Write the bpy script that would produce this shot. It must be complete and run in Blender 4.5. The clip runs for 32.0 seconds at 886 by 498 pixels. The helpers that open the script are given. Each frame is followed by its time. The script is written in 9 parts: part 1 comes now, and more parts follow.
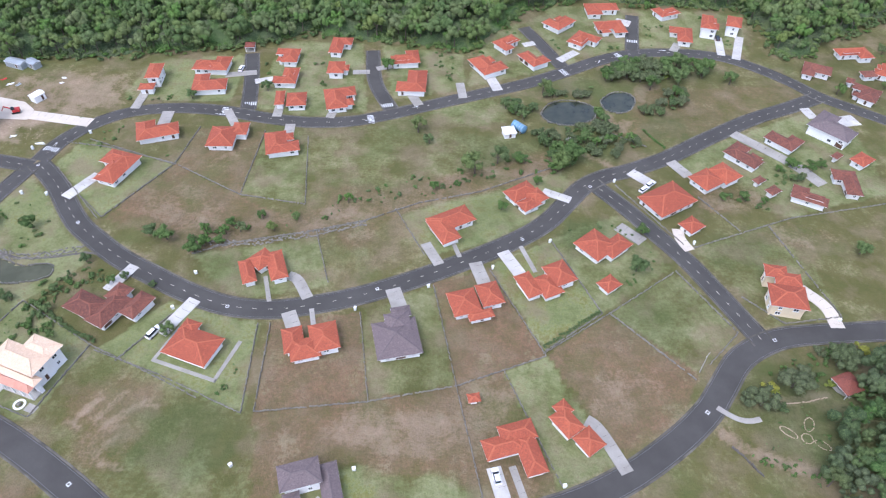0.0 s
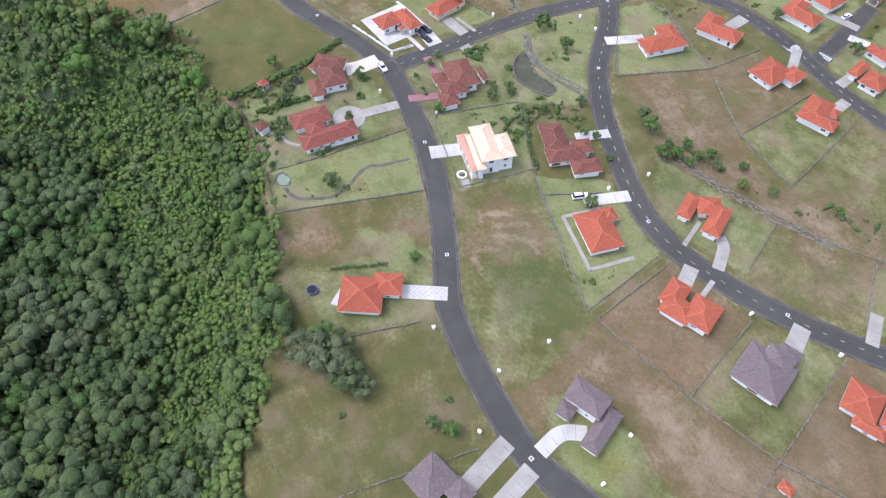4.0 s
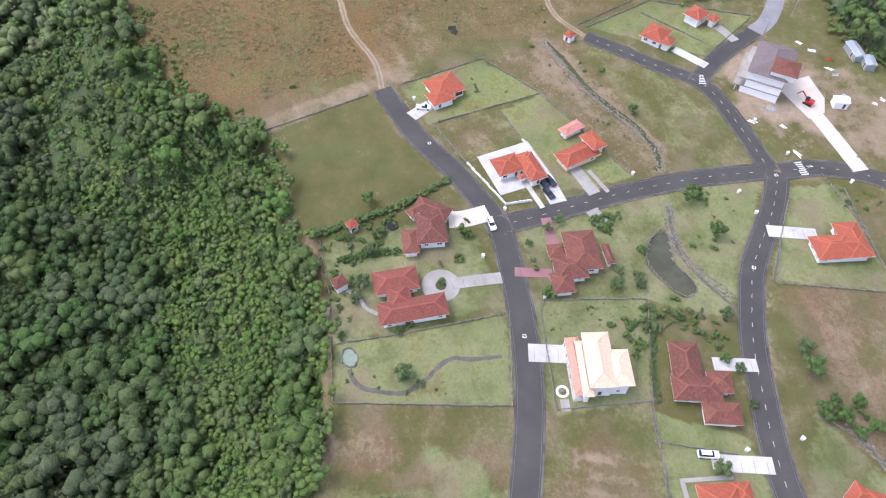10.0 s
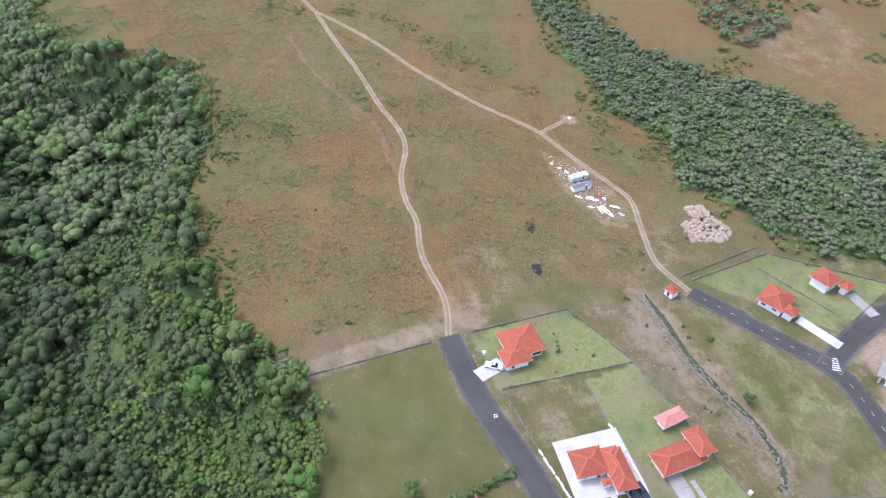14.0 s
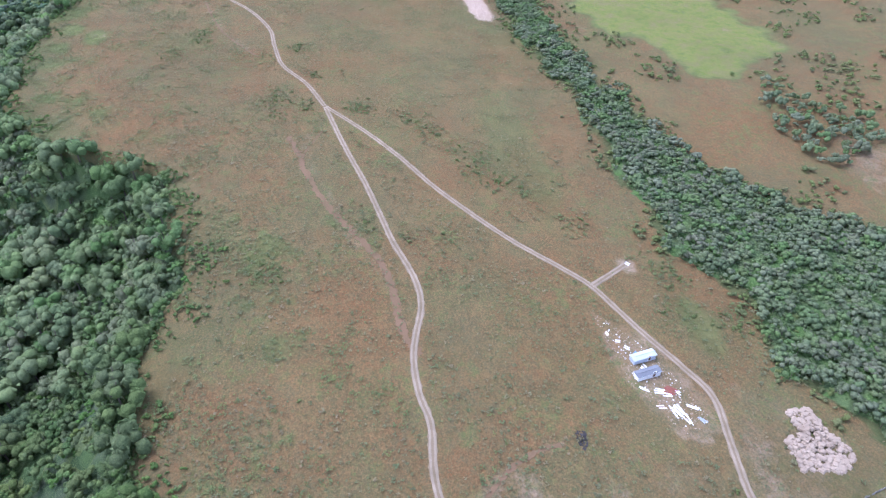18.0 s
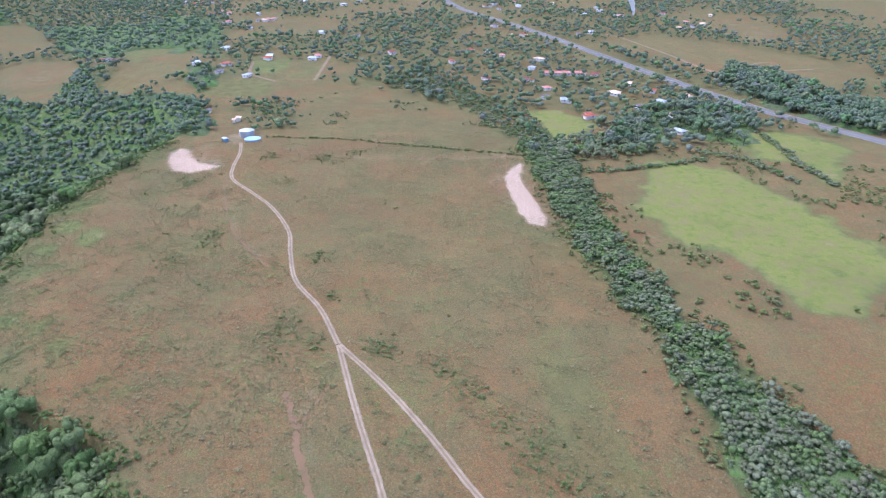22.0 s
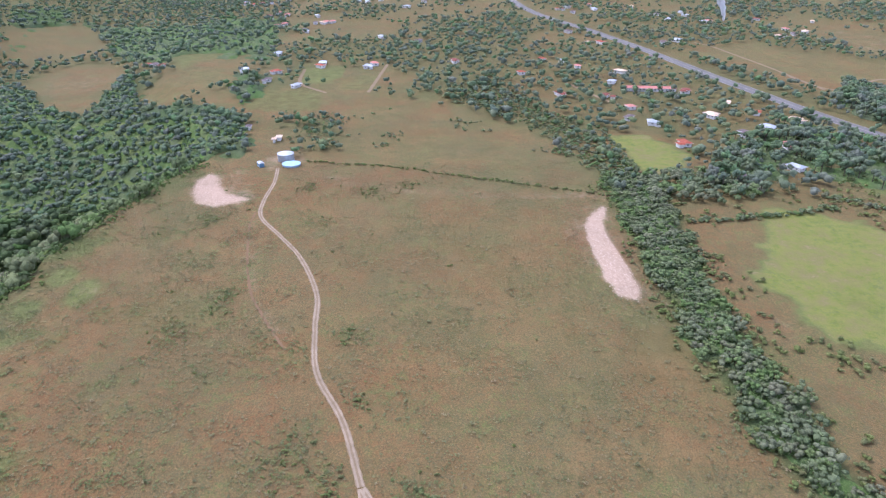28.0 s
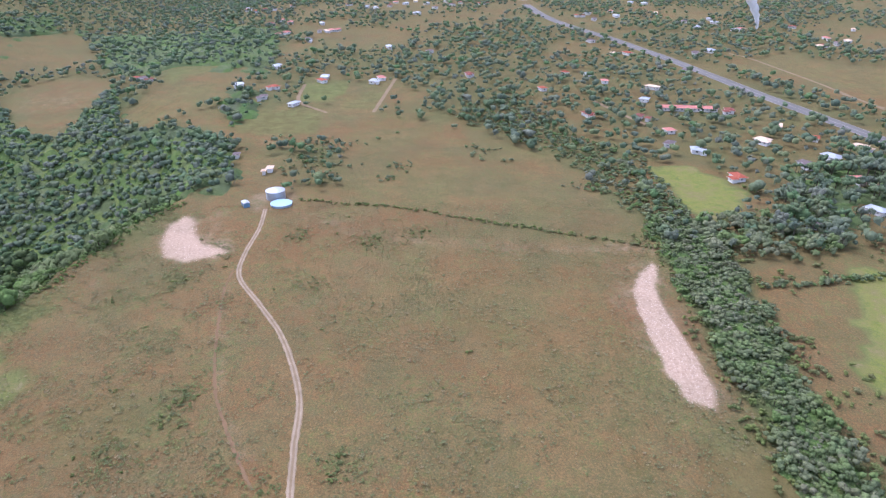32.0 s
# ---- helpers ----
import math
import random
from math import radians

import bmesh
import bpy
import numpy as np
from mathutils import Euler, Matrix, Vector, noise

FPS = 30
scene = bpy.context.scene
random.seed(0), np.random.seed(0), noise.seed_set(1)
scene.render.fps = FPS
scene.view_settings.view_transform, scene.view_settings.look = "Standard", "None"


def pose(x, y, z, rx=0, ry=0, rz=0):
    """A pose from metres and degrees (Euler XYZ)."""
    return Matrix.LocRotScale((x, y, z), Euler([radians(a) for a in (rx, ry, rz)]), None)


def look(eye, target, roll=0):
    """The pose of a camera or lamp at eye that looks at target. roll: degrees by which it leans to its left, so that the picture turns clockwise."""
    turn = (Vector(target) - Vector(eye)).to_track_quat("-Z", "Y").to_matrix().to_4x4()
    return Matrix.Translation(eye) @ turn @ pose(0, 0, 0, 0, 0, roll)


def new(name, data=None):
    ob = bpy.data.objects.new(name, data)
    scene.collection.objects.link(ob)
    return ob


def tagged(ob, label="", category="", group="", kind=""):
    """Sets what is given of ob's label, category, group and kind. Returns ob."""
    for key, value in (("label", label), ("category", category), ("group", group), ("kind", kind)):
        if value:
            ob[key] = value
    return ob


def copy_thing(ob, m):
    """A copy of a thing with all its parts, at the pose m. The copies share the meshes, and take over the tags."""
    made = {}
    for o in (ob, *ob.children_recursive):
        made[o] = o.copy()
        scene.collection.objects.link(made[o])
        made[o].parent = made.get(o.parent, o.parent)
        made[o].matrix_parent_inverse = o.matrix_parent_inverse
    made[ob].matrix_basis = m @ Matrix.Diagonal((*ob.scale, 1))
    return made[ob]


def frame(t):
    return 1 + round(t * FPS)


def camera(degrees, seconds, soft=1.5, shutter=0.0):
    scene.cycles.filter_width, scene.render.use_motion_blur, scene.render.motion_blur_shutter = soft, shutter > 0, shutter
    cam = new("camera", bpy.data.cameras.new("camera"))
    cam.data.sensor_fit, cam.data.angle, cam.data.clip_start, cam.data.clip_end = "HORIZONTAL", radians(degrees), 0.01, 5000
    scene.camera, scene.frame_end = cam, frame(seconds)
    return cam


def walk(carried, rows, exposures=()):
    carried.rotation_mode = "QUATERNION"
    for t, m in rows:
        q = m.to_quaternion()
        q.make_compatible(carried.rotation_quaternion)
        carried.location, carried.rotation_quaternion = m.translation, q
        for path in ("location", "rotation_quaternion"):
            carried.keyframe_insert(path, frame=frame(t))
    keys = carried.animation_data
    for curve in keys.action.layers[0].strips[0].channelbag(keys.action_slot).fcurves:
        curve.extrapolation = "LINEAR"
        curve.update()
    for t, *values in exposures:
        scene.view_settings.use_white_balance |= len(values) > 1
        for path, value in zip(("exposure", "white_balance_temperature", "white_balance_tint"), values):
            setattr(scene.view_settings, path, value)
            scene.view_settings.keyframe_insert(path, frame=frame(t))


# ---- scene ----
cam = camera(67.3, 32.0, 1.2)
METRES, EYE, TILT, LEAN, TURN = 410.0, 149.2, -46.6, -0.1, 0.0
ROWS = [
    (0.0, 0.0, 0.0, 0.0, -0.0, 0.0, -0.0),
    (0.5, -0.0004, -0.0, 0.0003, 3.22, -1.93, -3.37),
    (1.0, -0.0014, 0.0001, 0.0002, 6.87, -4.3, -7.21),
    (1.5, -0.0021, -0.0, 0.0007, 10.26, -6.84, -10.62),
    (2.0, -0.0033, 0.0003, 0.0022, 16.78, -10.25, -17.01),
    (2.5, -0.0049, 0.0012, 0.0045, 23.83, -13.51, -23.11),
    (3.0, -0.0062, 0.0023, 0.0066, 32.26, -17.41, -29.24),
    (3.5, -0.0081, 0.0037, 0.0084, 38.23, -20.53, -32.96),
    (4.0, -0.0116, 0.0058, 0.0107, 42.96, -23.2, -35.58),
    (4.5, -0.0168, 0.0091, 0.014, 46.75, -25.38, -37.51),
    (6.5, -0.0537, 0.0257, 0.0308, 50.49, -27.56, -39.1),
    (7.0, -0.0648, 0.0303, 0.0354, 51.54, -28.03, -39.47),
    (7.5, -0.0755, 0.0344, 0.0394, 52.57, -28.39, -39.81),
    (8.0, -0.0869, 0.0389, 0.0434, 53.68, -28.79, -40.18),
    (8.5, -0.0979, 0.0428, 0.0474, 54.68, -29.15, -40.53),
    (9.0, -0.1101, 0.0471, 0.0517, 55.74, -29.62, -40.88),
    (9.5, -0.1222, 0.0511, 0.0559, 56.76, -30.08, -41.26),
    (10.0, -0.1362, 0.0555, 0.0602, 57.51, -30.33, -41.53),
    (10.5, -0.1493, 0.0596, 0.0641, 57.96, -30.57, -41.66),
    (11.0, -0.164, 0.0634, 0.0689, 58.45, -28.62, -41.81),
    (11.5, -0.1764, 0.0677, 0.0725, 58.99, -27.15, -41.93),
    (12.0, -0.1904, 0.0716, 0.0763, 59.5, -25.77, -42.12),
    (12.5, -0.2032, 0.0755, 0.0798, 60.55, -24.88, -42.4),
    (13.0, -0.2171, 0.0793, 0.0834, 64.02, -25.55, -43.3),
    (13.5, -0.2302, 0.0826, 0.0868, 66.93, -25.99, -43.94),
    (14.0, -0.2443, 0.0863, 0.0902, 69.08, -25.82, -44.38),
    (14.5, -0.2592, 0.0896, 0.0927, 70.04, -24.84, -44.77),
    (16.5, -0.3406, 0.104, 0.1056, 70.99, -23.86, -45.21),
    (17.0, -0.3658, 0.1078, 0.1097, 71.01, -23.86, -45.23),
    (17.5, -0.3881, 0.1113, 0.113, 71.18, -23.96, -45.27),
    (18.0, -0.4138, 0.1154, 0.1167, 72.47, -24.87, -45.45),
    (18.5, -0.4368, 0.1187, 0.1202, 73.64, -25.74, -45.59),
    (19.0, -0.4622, 0.1223, 0.1235, 74.66, -26.46, -45.71),
    (19.5, -0.4862, 0.1257, 0.1269, 75.6, -27.14, -45.81),
    (20.0, -0.5119, 0.129, 0.1299, 76.49, -27.77, -45.88),
    (20.5, -0.5364, 0.1316, 0.1331, 77.28, -24.12, -45.97),
    (21.0, -0.5621, 0.1348, 0.1357, 77.53, -19.63, -46.02),
    (21.5, -0.5855, 0.1378, 0.1377, 77.6, -15.95, -46.06),
    (22.0, -0.6112, 0.1406, 0.1401, 77.58, -15.98, -46.05),
    (22.5, -0.6354, 0.1432, 0.1422, 77.59, -16.03, -46.07),
    (23.0, -0.6611, 0.1456, 0.1446, 77.61, -16.11, -46.07),
    (23.5, -0.6852, 0.1481, 0.1467, 77.63, -16.14, -46.06),
    (24.0, -0.7111, 0.1509, 0.1489, 77.65, -16.16, -46.06),
    (24.5, -0.7336, 0.1529, 0.1509, 77.86, -16.22, -45.96),
    (25.0, -0.7485, 0.1545, 0.1519, 78.25, -16.5, -45.79),
    (25.5, -0.7521, 0.1552, 0.152, 78.47, -16.7, -45.65),
    (26.0, -0.752, 0.1549, 0.1514, 81.01, -18.5, -45.86),
    (26.5, -0.7564, 0.155, 0.1515, 83.25, -20.05, -46.15),
    (28.5, -0.8125, 0.1565, 0.1508, 85.59, -21.84, -46.55),
    (29.0, -0.8318, 0.1566, 0.151, 85.86, -21.99, -46.55),
    (29.5, -0.8506, 0.1569, 0.151, 86.01, -22.06, -46.54),
    (30.0, -0.8712, 0.1568, 0.1516, 86.12, -22.12, -46.54),
    (30.5, -0.8913, 0.1573, 0.1513, 86.21, -22.13, -46.53),
    (31.0, -0.913, 0.1575, 0.1511, 86.34, -22.21, -46.52),
    (31.5, -0.9327, 0.1578, 0.1512, 86.48, -22.3, -46.5),
    (32.0, -0.957, 0.158, 0.1513, 86.59, -22.36, -46.48),
]
walk(cam, [(t, pose(0, 0, EYE, TILT, LEAN, TURN) @ pose(METRES * x, METRES * y, METRES * z, 90 + pitch, roll, yaw)) for t, x, y, z, yaw, pitch, roll in ROWS], exposures=[(0.0, 0.73, 5480, 17), (3.0, 0.75, 5600, 17), (6.0, 0.87, 5750, 19), (12.0, 0.87, 5750, 20), (14.0, 0.92, 5450, 22), (17.0, 0.97, 4950, 24), (20.0, 0.98, 4950, 24), (23.0, 0.92, 5250, 26), (26.0, 0.86, 5400, 27), (32.0, 0.86, 5450, 27)])

# ---- daylight: thin overcast, a weak wide sun ----
world = bpy.data.worlds.new("overcast_sky")
scene.world = world
world.use_nodes = True
wn, wl = world.node_tree.nodes, world.node_tree.links
sky = wn.new("ShaderNodeTexSky")
sky.sky_type, sky.sun_disc = "NISHITA", False
sky.sun_elevation, sky.sun_rotation = radians(62), radians(215)
sky.air_density, sky.dust_density = 1.0, 3.0
veil = wn.new("ShaderNodeHueSaturation")
veil.inputs["Saturation"].default_value = 0.55
wl.new(sky.outputs["Color"], veil.inputs["Color"])
wl.new(veil.outputs["Color"], wn["Background"].inputs["Color"])
wn["Background"].inputs["Strength"].default_value = 0.225
sun = new("sun", bpy.data.lights.new("sun", "SUN"))
sun.data.energy, sun.data.angle, sun.data.color = 0.65, radians(22), (1.0, 0.96, 0.9)
sun.matrix_world = look((-60, -90, 200), (0, 0, 0))

# ---- materials ----
def nodes_of(name, rough=0.9, spec=0.2):
    m = bpy.data.materials.new(name)
    m.use_nodes = True
    n, l = m.node_tree.nodes, m.node_tree.links
    b = n["Principled BSDF"]
    b.inputs["Roughness"].default_value = rough
    b.inputs["Specular IOR Level"].default_value = spec
    return m, n, l, b


def world_place(n):
    return n.new("ShaderNodeNewGeometry").outputs["Position"]


def cloud(n, l, where, scale, detail=4.0, rough=0.6):
    t = n.new("ShaderNodeTexNoise")
    t.inputs["Scale"].default_value, t.inputs["Detail"].default_value, t.inputs["Roughness"].default_value = scale, detail, rough
    l.new(where, t.inputs["Vector"])
    return t.outputs["Fac"]


def span(n, l, value, a, b, lo=0.0, hi=1.0):
    r = n.new("ShaderNodeMapRange")
    r.inputs["From Min"].default_value, r.inputs["From Max"].default_value = a, b
    r.inputs["To Min"].default_value, r.inputs["To Max"].default_value = lo, hi
    l.new(value, r.inputs["Value"])
    return r.outputs["Result"]


def blend(n, l, fac, a, b, kind="MIX"):
    m = n.new("ShaderNodeMix")
    m.data_type, m.blend_type = "RGBA", kind
    for key, v in ((0, fac), (6, a), (7, b)):
        if isinstance(v, (int, float)):
            m.inputs[key].default_value = v
        elif isinstance(v, tuple):
            m.inputs[key].default_value = (*v, 1.0)
        else:
            l.new(v, m.inputs[key])
    return m.outputs[2]


def maths(n, l, op, a, b=0.0):
    m = n.new("ShaderNodeMath")
    m.operation = op
    for key, v in ((0, a), (1, b)):
        if isinstance(v, (int, float)):
            m.inputs[key].default_value = v
        else:
            l.new(v, m.inputs[key])
    return m.outputs[0]


def relief(n, l, b, height, strength, distance):
    k = n.new("ShaderNodeBump")
    k.inputs["Strength"].default_value, k.inputs["Distance"].default_value = strength, distance
    l.new(height, k.inputs["Height"])
    l.new(k.outputs["Normal"], b.inputs["Normal"])


def plain(name, colour, other=None, scale=1.5, rough=0.85, spec=0.25, bump=0.02, metal=0.0, fine=9.0):
    """Two scales of noise between two shades, and fine relief."""
    m, n, l, b = nodes_of(name, rough, spec)
    where = world_place(n)
    other = other or tuple(c * 0.72 for c in colour)
    big = span(n, l, cloud(n, l, where, scale * 0.25), 0.35, 0.7)
    small = span(n, l, cloud(n, l, where, scale * fine), 0.3, 0.75)
    c = blend(n, l, maths(n, l, "MULTIPLY", big, 0.7), colour, other)
    c = blend(n, l, maths(n, l, "MULTIPLY", small, 0.35), c, tuple(x * 0.6 for x in other))
    l.new(c, b.inputs["Base Color"])
    b.inputs["Metallic"].default_value = metal
    relief(n, l, b, small, 0.5, bump)
    return m


def roof_tiles(name, light, dark, grime_and_edge):
    """Clay tiles: courses along the slope and rolls across it, weathered in patches."""
    m, n, l, b = nodes_of(name, 0.8, 0.25)
    uv = n.new("ShaderNodeTexCoord").outputs["UV"]
    where = world_place(n)
    split = n.new("ShaderNodeSeparateXYZ")
    l.new(uv, split.inputs[0])
    roll = maths(n, l, "ABSOLUTE", maths(n, l, "SINE", maths(n, l, "MULTIPLY", split.outputs[0], math.pi / 0.28)))
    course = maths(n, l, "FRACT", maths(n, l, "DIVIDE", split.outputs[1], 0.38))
    height = maths(n, l, "ADD", maths(n, l, "MULTIPLY", roll, 0.6), maths(n, l, "MULTIPLY", course, -0.5))
    info = n.new("ShaderNodeObjectInfo")
    tone = maths(n, l, "MULTIPLY", info.outputs["Random"], 0.55)
    c = blend(n, l, tone, light, dark)
    stain = span(n, l, cloud(n, l, where, 0.33, 5.0, 0.7), 0.44, 0.64)
    c = blend(n, l, maths(n, l, "MULTIPLY", stain, 0.55), c, dark)
    pale = span(n, l, cloud(n, l, where, 1.4, 5.0, 0.75), 0.52, 0.66)
    c = blend(n, l, maths(n, l, "MULTIPLY", pale, 0.5), c, tuple(min(1.0, v * 1.35 + 0.015) for v in light))
    fleck = span(n, l, cloud(n, l, where, 3.0, 5.0, 0.78), 0.47, 0.62)
    c = blend(n, l, maths(n, l, "MULTIPLY", fleck, 0.62), c, grime_and_edge)
    # Each course is darker along its lower edge.
    c = blend(n, l, maths(n, l, "MULTIPLY", span(n, l, course, 0.0, 0.22, 1.0, 0.0), 0.35), c, grime_and_edge)
    l.new(c, b.inputs["Base Color"])
    relief(n, l, b, height, 0.8, 0.05)
    return m


def leaves(name, shades, dark=0.16, fresh=0.30, grain=1.1, shade=1.0):
    """Foliage: each tree takes its own shade, each clump varies round it."""
    m, n, l, b = nodes_of(name, 0.9, 0.06)
    tint = n.new("ShaderNodeAttribute")
    tint.attribute_name = "tint"
    info = n.new("ShaderNodeObjectInfo")
    key = maths(n, l, "FRACT", maths(n, l, "ADD", tint.outputs["Fac"], info.outputs["Random"]))
    ramp = n.new("ShaderNodeValToRGB")
    ramp.color_ramp.interpolation = "LINEAR"
    for k, tone in enumerate(shades):
        e = ramp.color_ramp.elements[k] if k < 2 else ramp.color_ramp.elements.new(1.0)
        e.position, e.color = k / (len(shades) - 1), (*tone, 1.0)
    l.new(key, ramp.inputs["Fac"])
    geo = n.new("ShaderNodeNewGeometry")
    isle = geo.outputs["Random Per Island"]
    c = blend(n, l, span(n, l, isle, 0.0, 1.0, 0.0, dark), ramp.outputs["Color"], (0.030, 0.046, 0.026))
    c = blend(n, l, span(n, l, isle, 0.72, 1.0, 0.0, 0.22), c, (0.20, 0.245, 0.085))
    c = blend(n, l, span(n, l, cloud(n, l, geo.outputs["Position"], 0.028, 4.0, 0.65), 0.44, 0.62, 0.0, fresh), c, (0.085, 0.150, 0.036))
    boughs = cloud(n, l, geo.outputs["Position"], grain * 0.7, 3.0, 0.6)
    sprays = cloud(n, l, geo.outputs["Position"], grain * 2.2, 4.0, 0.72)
    # Crown shading put into the colour: near-black in relief hollows, pale on crests.
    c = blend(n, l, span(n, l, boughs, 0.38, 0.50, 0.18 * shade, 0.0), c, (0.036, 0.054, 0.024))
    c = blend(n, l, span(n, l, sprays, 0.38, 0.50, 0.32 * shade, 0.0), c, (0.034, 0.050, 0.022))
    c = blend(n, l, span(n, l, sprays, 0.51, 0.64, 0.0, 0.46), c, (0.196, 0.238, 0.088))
    l.new(c, b.inputs["Base Color"])
    relief(n, l, b, maths(n, l, "ADD", boughs, maths(n, l, "MULTIPLY", sprays, 0.8)), 0.9, 0.7)
    return m


def ground_cover():
    """Grass of several kinds; the mesh's cover attribute says how much lawn, dry grass and bare soil grows where."""
    m, n, l, b = nodes_of("ground_cover", 0.95, 0.08)
    where = world_place(n)
    at = n.new("ShaderNodeAttribute")
    at.attribute_name = "cover"
    parts = n.new("ShaderNodeSeparateColor")
    l.new(at.outputs["Color"], parts.inputs[0])
    broad = cloud(n, l, where, 0.018, 5.0, 0.62)
    mid = cloud(n, l, where, 0.11, 5.0, 0.65)
    fine = cloud(n, l, where, 0.9, 5.0, 0.7)
    tuft = cloud(n, l, where, 1.7, 8.0, 0.82)
    grass = blend(n, l, span(n, l, mid, 0.35, 0.68), GRASS_A, GRASS_B)
    lawn = blend(n, l, span(n, l, mid, 0.4, 0.65), LAWN_A, LAWN_B)
    patch = cloud(n, l, where, 0.034, 6.0, 0.7)
    mottle = cloud(n, l, where, 0.2, 5.0, 0.72)
    dry = blend(n, l, span(n, l, patch, 0.44, 0.57), DRY_A, (0.166, 0.117, 0.048))
    dry = blend(n, l, span(n, l, mottle, 0.43, 0.60, 0.0, 0.7), dry, blend(n, l, span(n, l, patch, 0.44, 0.57), DRY_B, (0.111, 0.088, 0.036)))
    soil = blend(n, l, span(n, l, fine, 0.35, 0.65), SOIL_A, SOIL_B)
    garden_soil = blend(n, l, span(n, l, fine, 0.35, 0.65), (0.37, 0.285, 0.205), (0.255, 0.192, 0.132))
    pasture = blend(n, l, span(n, l, mottle, 0.4, 0.62), (0.112, 0.142, 0.040), (0.160, 0.170, 0.056))
    wob = maths(n, l, "SUBTRACT", maths(n, l, "ADD", maths(n, l, "MULTIPLY", mid, 0.9), maths(n, l, "MULTIPLY", fine, 0.6)), 0.75)
    def share(channel, soft):
        v = maths(n, l, "ADD", parts.outputs[channel], maths(n, l, "MULTIPLY", wob, 1.5))
        return span(n, l, v, 0.5 - soft, 0.5 + soft)
    east = n.new("ShaderNodeSeparateXYZ")
    l.new(where, east.inputs[0])
    kept = span(n, l, east.outputs[0], -242.0, -226.0)
    lawn = blend(n, l, kept, pasture, lawn)
    dry = blend(n, l, maths(n, l, "MULTIPLY", kept, 0.65), dry, blend(n, l, span(n, l, mottle, 0.38, 0.62), (0.218, 0.144, 0.100), (0.158, 0.110, 0.072)))
    c = blend(n, l, share(1, 0.27), grass, dry)
    c = blend(n, l, share(0, 0.3), c, lawn)
    c = blend(n, l, span(n, l, maths(n, l, "ADD", parts.outputs[0], maths(n, l, "MULTIPLY", wob, 1.5)), 0.74, 0.98), c, blend(n, l, span(n, l, mid, 0.4, 0.65), blend(n, l, span(n, l, mottle, 0.4, 0.6), (0.146, 0.180, 0.028), (0.184, 0.200, 0.042)), (0.178, 0.162, 0.062)))
    lush = maths(n, l, "MULTIPLY", span(n, l, cloud(n, l, where, 0.062, 3.0, 0.5), 0.52, 0.68, 0.0, 0.45), kept)
    c = blend(n, l, lush, c, (0.100, 0.124, 0.040))
    worn = maths(n, l, "MULTIPLY", span(n, l, cloud(n, l, where, 0.085, 4.0, 0.6), 0.49, 0.66, 0.0, 0.60), maths(n, l, "MULTIPLY", kept, span(n, l, maths(n, l, "ADD", parts.outputs[0], parts.outputs[1]), 0.0, 0.2)))
    c = blend(n, l, worn, c, (0.222, 0.164, 0.108))
    c = blend(n, l, share(2, 0.3), c, blend(n, l, maths(n, l, "MULTIPLY", kept, 0.8), soil, garden_soil))
    rough_growth = maths(n, l, "MULTIPLY", span(n, l, parts.outputs[0], 0.25, 0.6, 1.0, 0.12), span(n, l, parts.outputs[1], 0.0, 0.4, 0.14, 1.0))
    rough_growth = maths(n, l, "MULTIPLY", rough_growth, span(n, l, parts.outputs[2], 0.5, 0.9, 1.0, 0.0))
    rough_growth = maths(n, l, "MULTIPLY", rough_growth, span(n, l, kept, 0.0, 1.0, 1.0, 0.22))
    clump = cloud(n, l, where, 0.42, 6.0, 0.78)
    green = maths(n, l, "MULTIPLY", span(n, l, clump, 0.47, 0.59, 0.0, 0.52), rough_growth)
    rough_land = maths(n, l, "MULTIPLY", rough_growth, span(n, l, kept, 0.0, 1.0, 1.0, 0.0))
    rust = maths(n, l, "MULTIPLY", span(n, l, cloud(n, l, where, 0.021, 5.0, 0.62), 0.47, 0.60, 0.0, 0.65), rough_land)
    c = blend(n, l, rust, c, (0.178, 0.082, 0.031))
    tan = maths(n, l, "MULTIPLY", span(n, l, cloud(n, l, where, 0.043, 5.0, 0.66), 0.51, 0.62, 0.0, 0.60), rough_land)
    c = blend(n, l, tan, c, (0.200, 0.126, 0.050))
    flush = maths(n, l, "MULTIPLY", span(n, l, cloud(n, l, where, 0.031, 6.0, 0.70), 0.52, 0.63, 0.0, 0.55), rough_land)
    c = blend(n, l, flush, c, (0.108, 0.106, 0.040))
    c = blend(n, l, green, c, blend(n, l, span(n, l, broad, 0.42, 0.58), (0.092, 0.102, 0.042), (0.122, 0.118, 0.060)))
    sprig = maths(n, l, "MULTIPLY", span(n, l, cloud(n, l, where, 0.75, 5.0, 0.7), 0.58, 0.66, 0.0, 0.4), rough_growth)
    c = blend(n, l, sprig, c, (0.098, 0.128, 0.040))
    shoots = maths(n, l, "MULTIPLY", maths(n, l, "MULTIPLY", span(n, l, cloud(n, l, where, 0.055, 4.0, 0.62), 0.48, 0.60), span(n, l, cloud(n, l, where, 0.33, 5.0, 0.72), 0.46, 0.60, 0.0, 0.75)), rough_growth)
    c = blend(n, l, shoots, c, (0.112, 0.138, 0.040))
    straw = maths(n, l, "MULTIPLY", span(n, l, cloud(n, l, where, 1.35, 8.0, 0.80), 0.47, 0.60, 0.0, 0.72), rough_growth)
    c = blend(n, l, straw, c, (0.236, 0.152, 0.066))
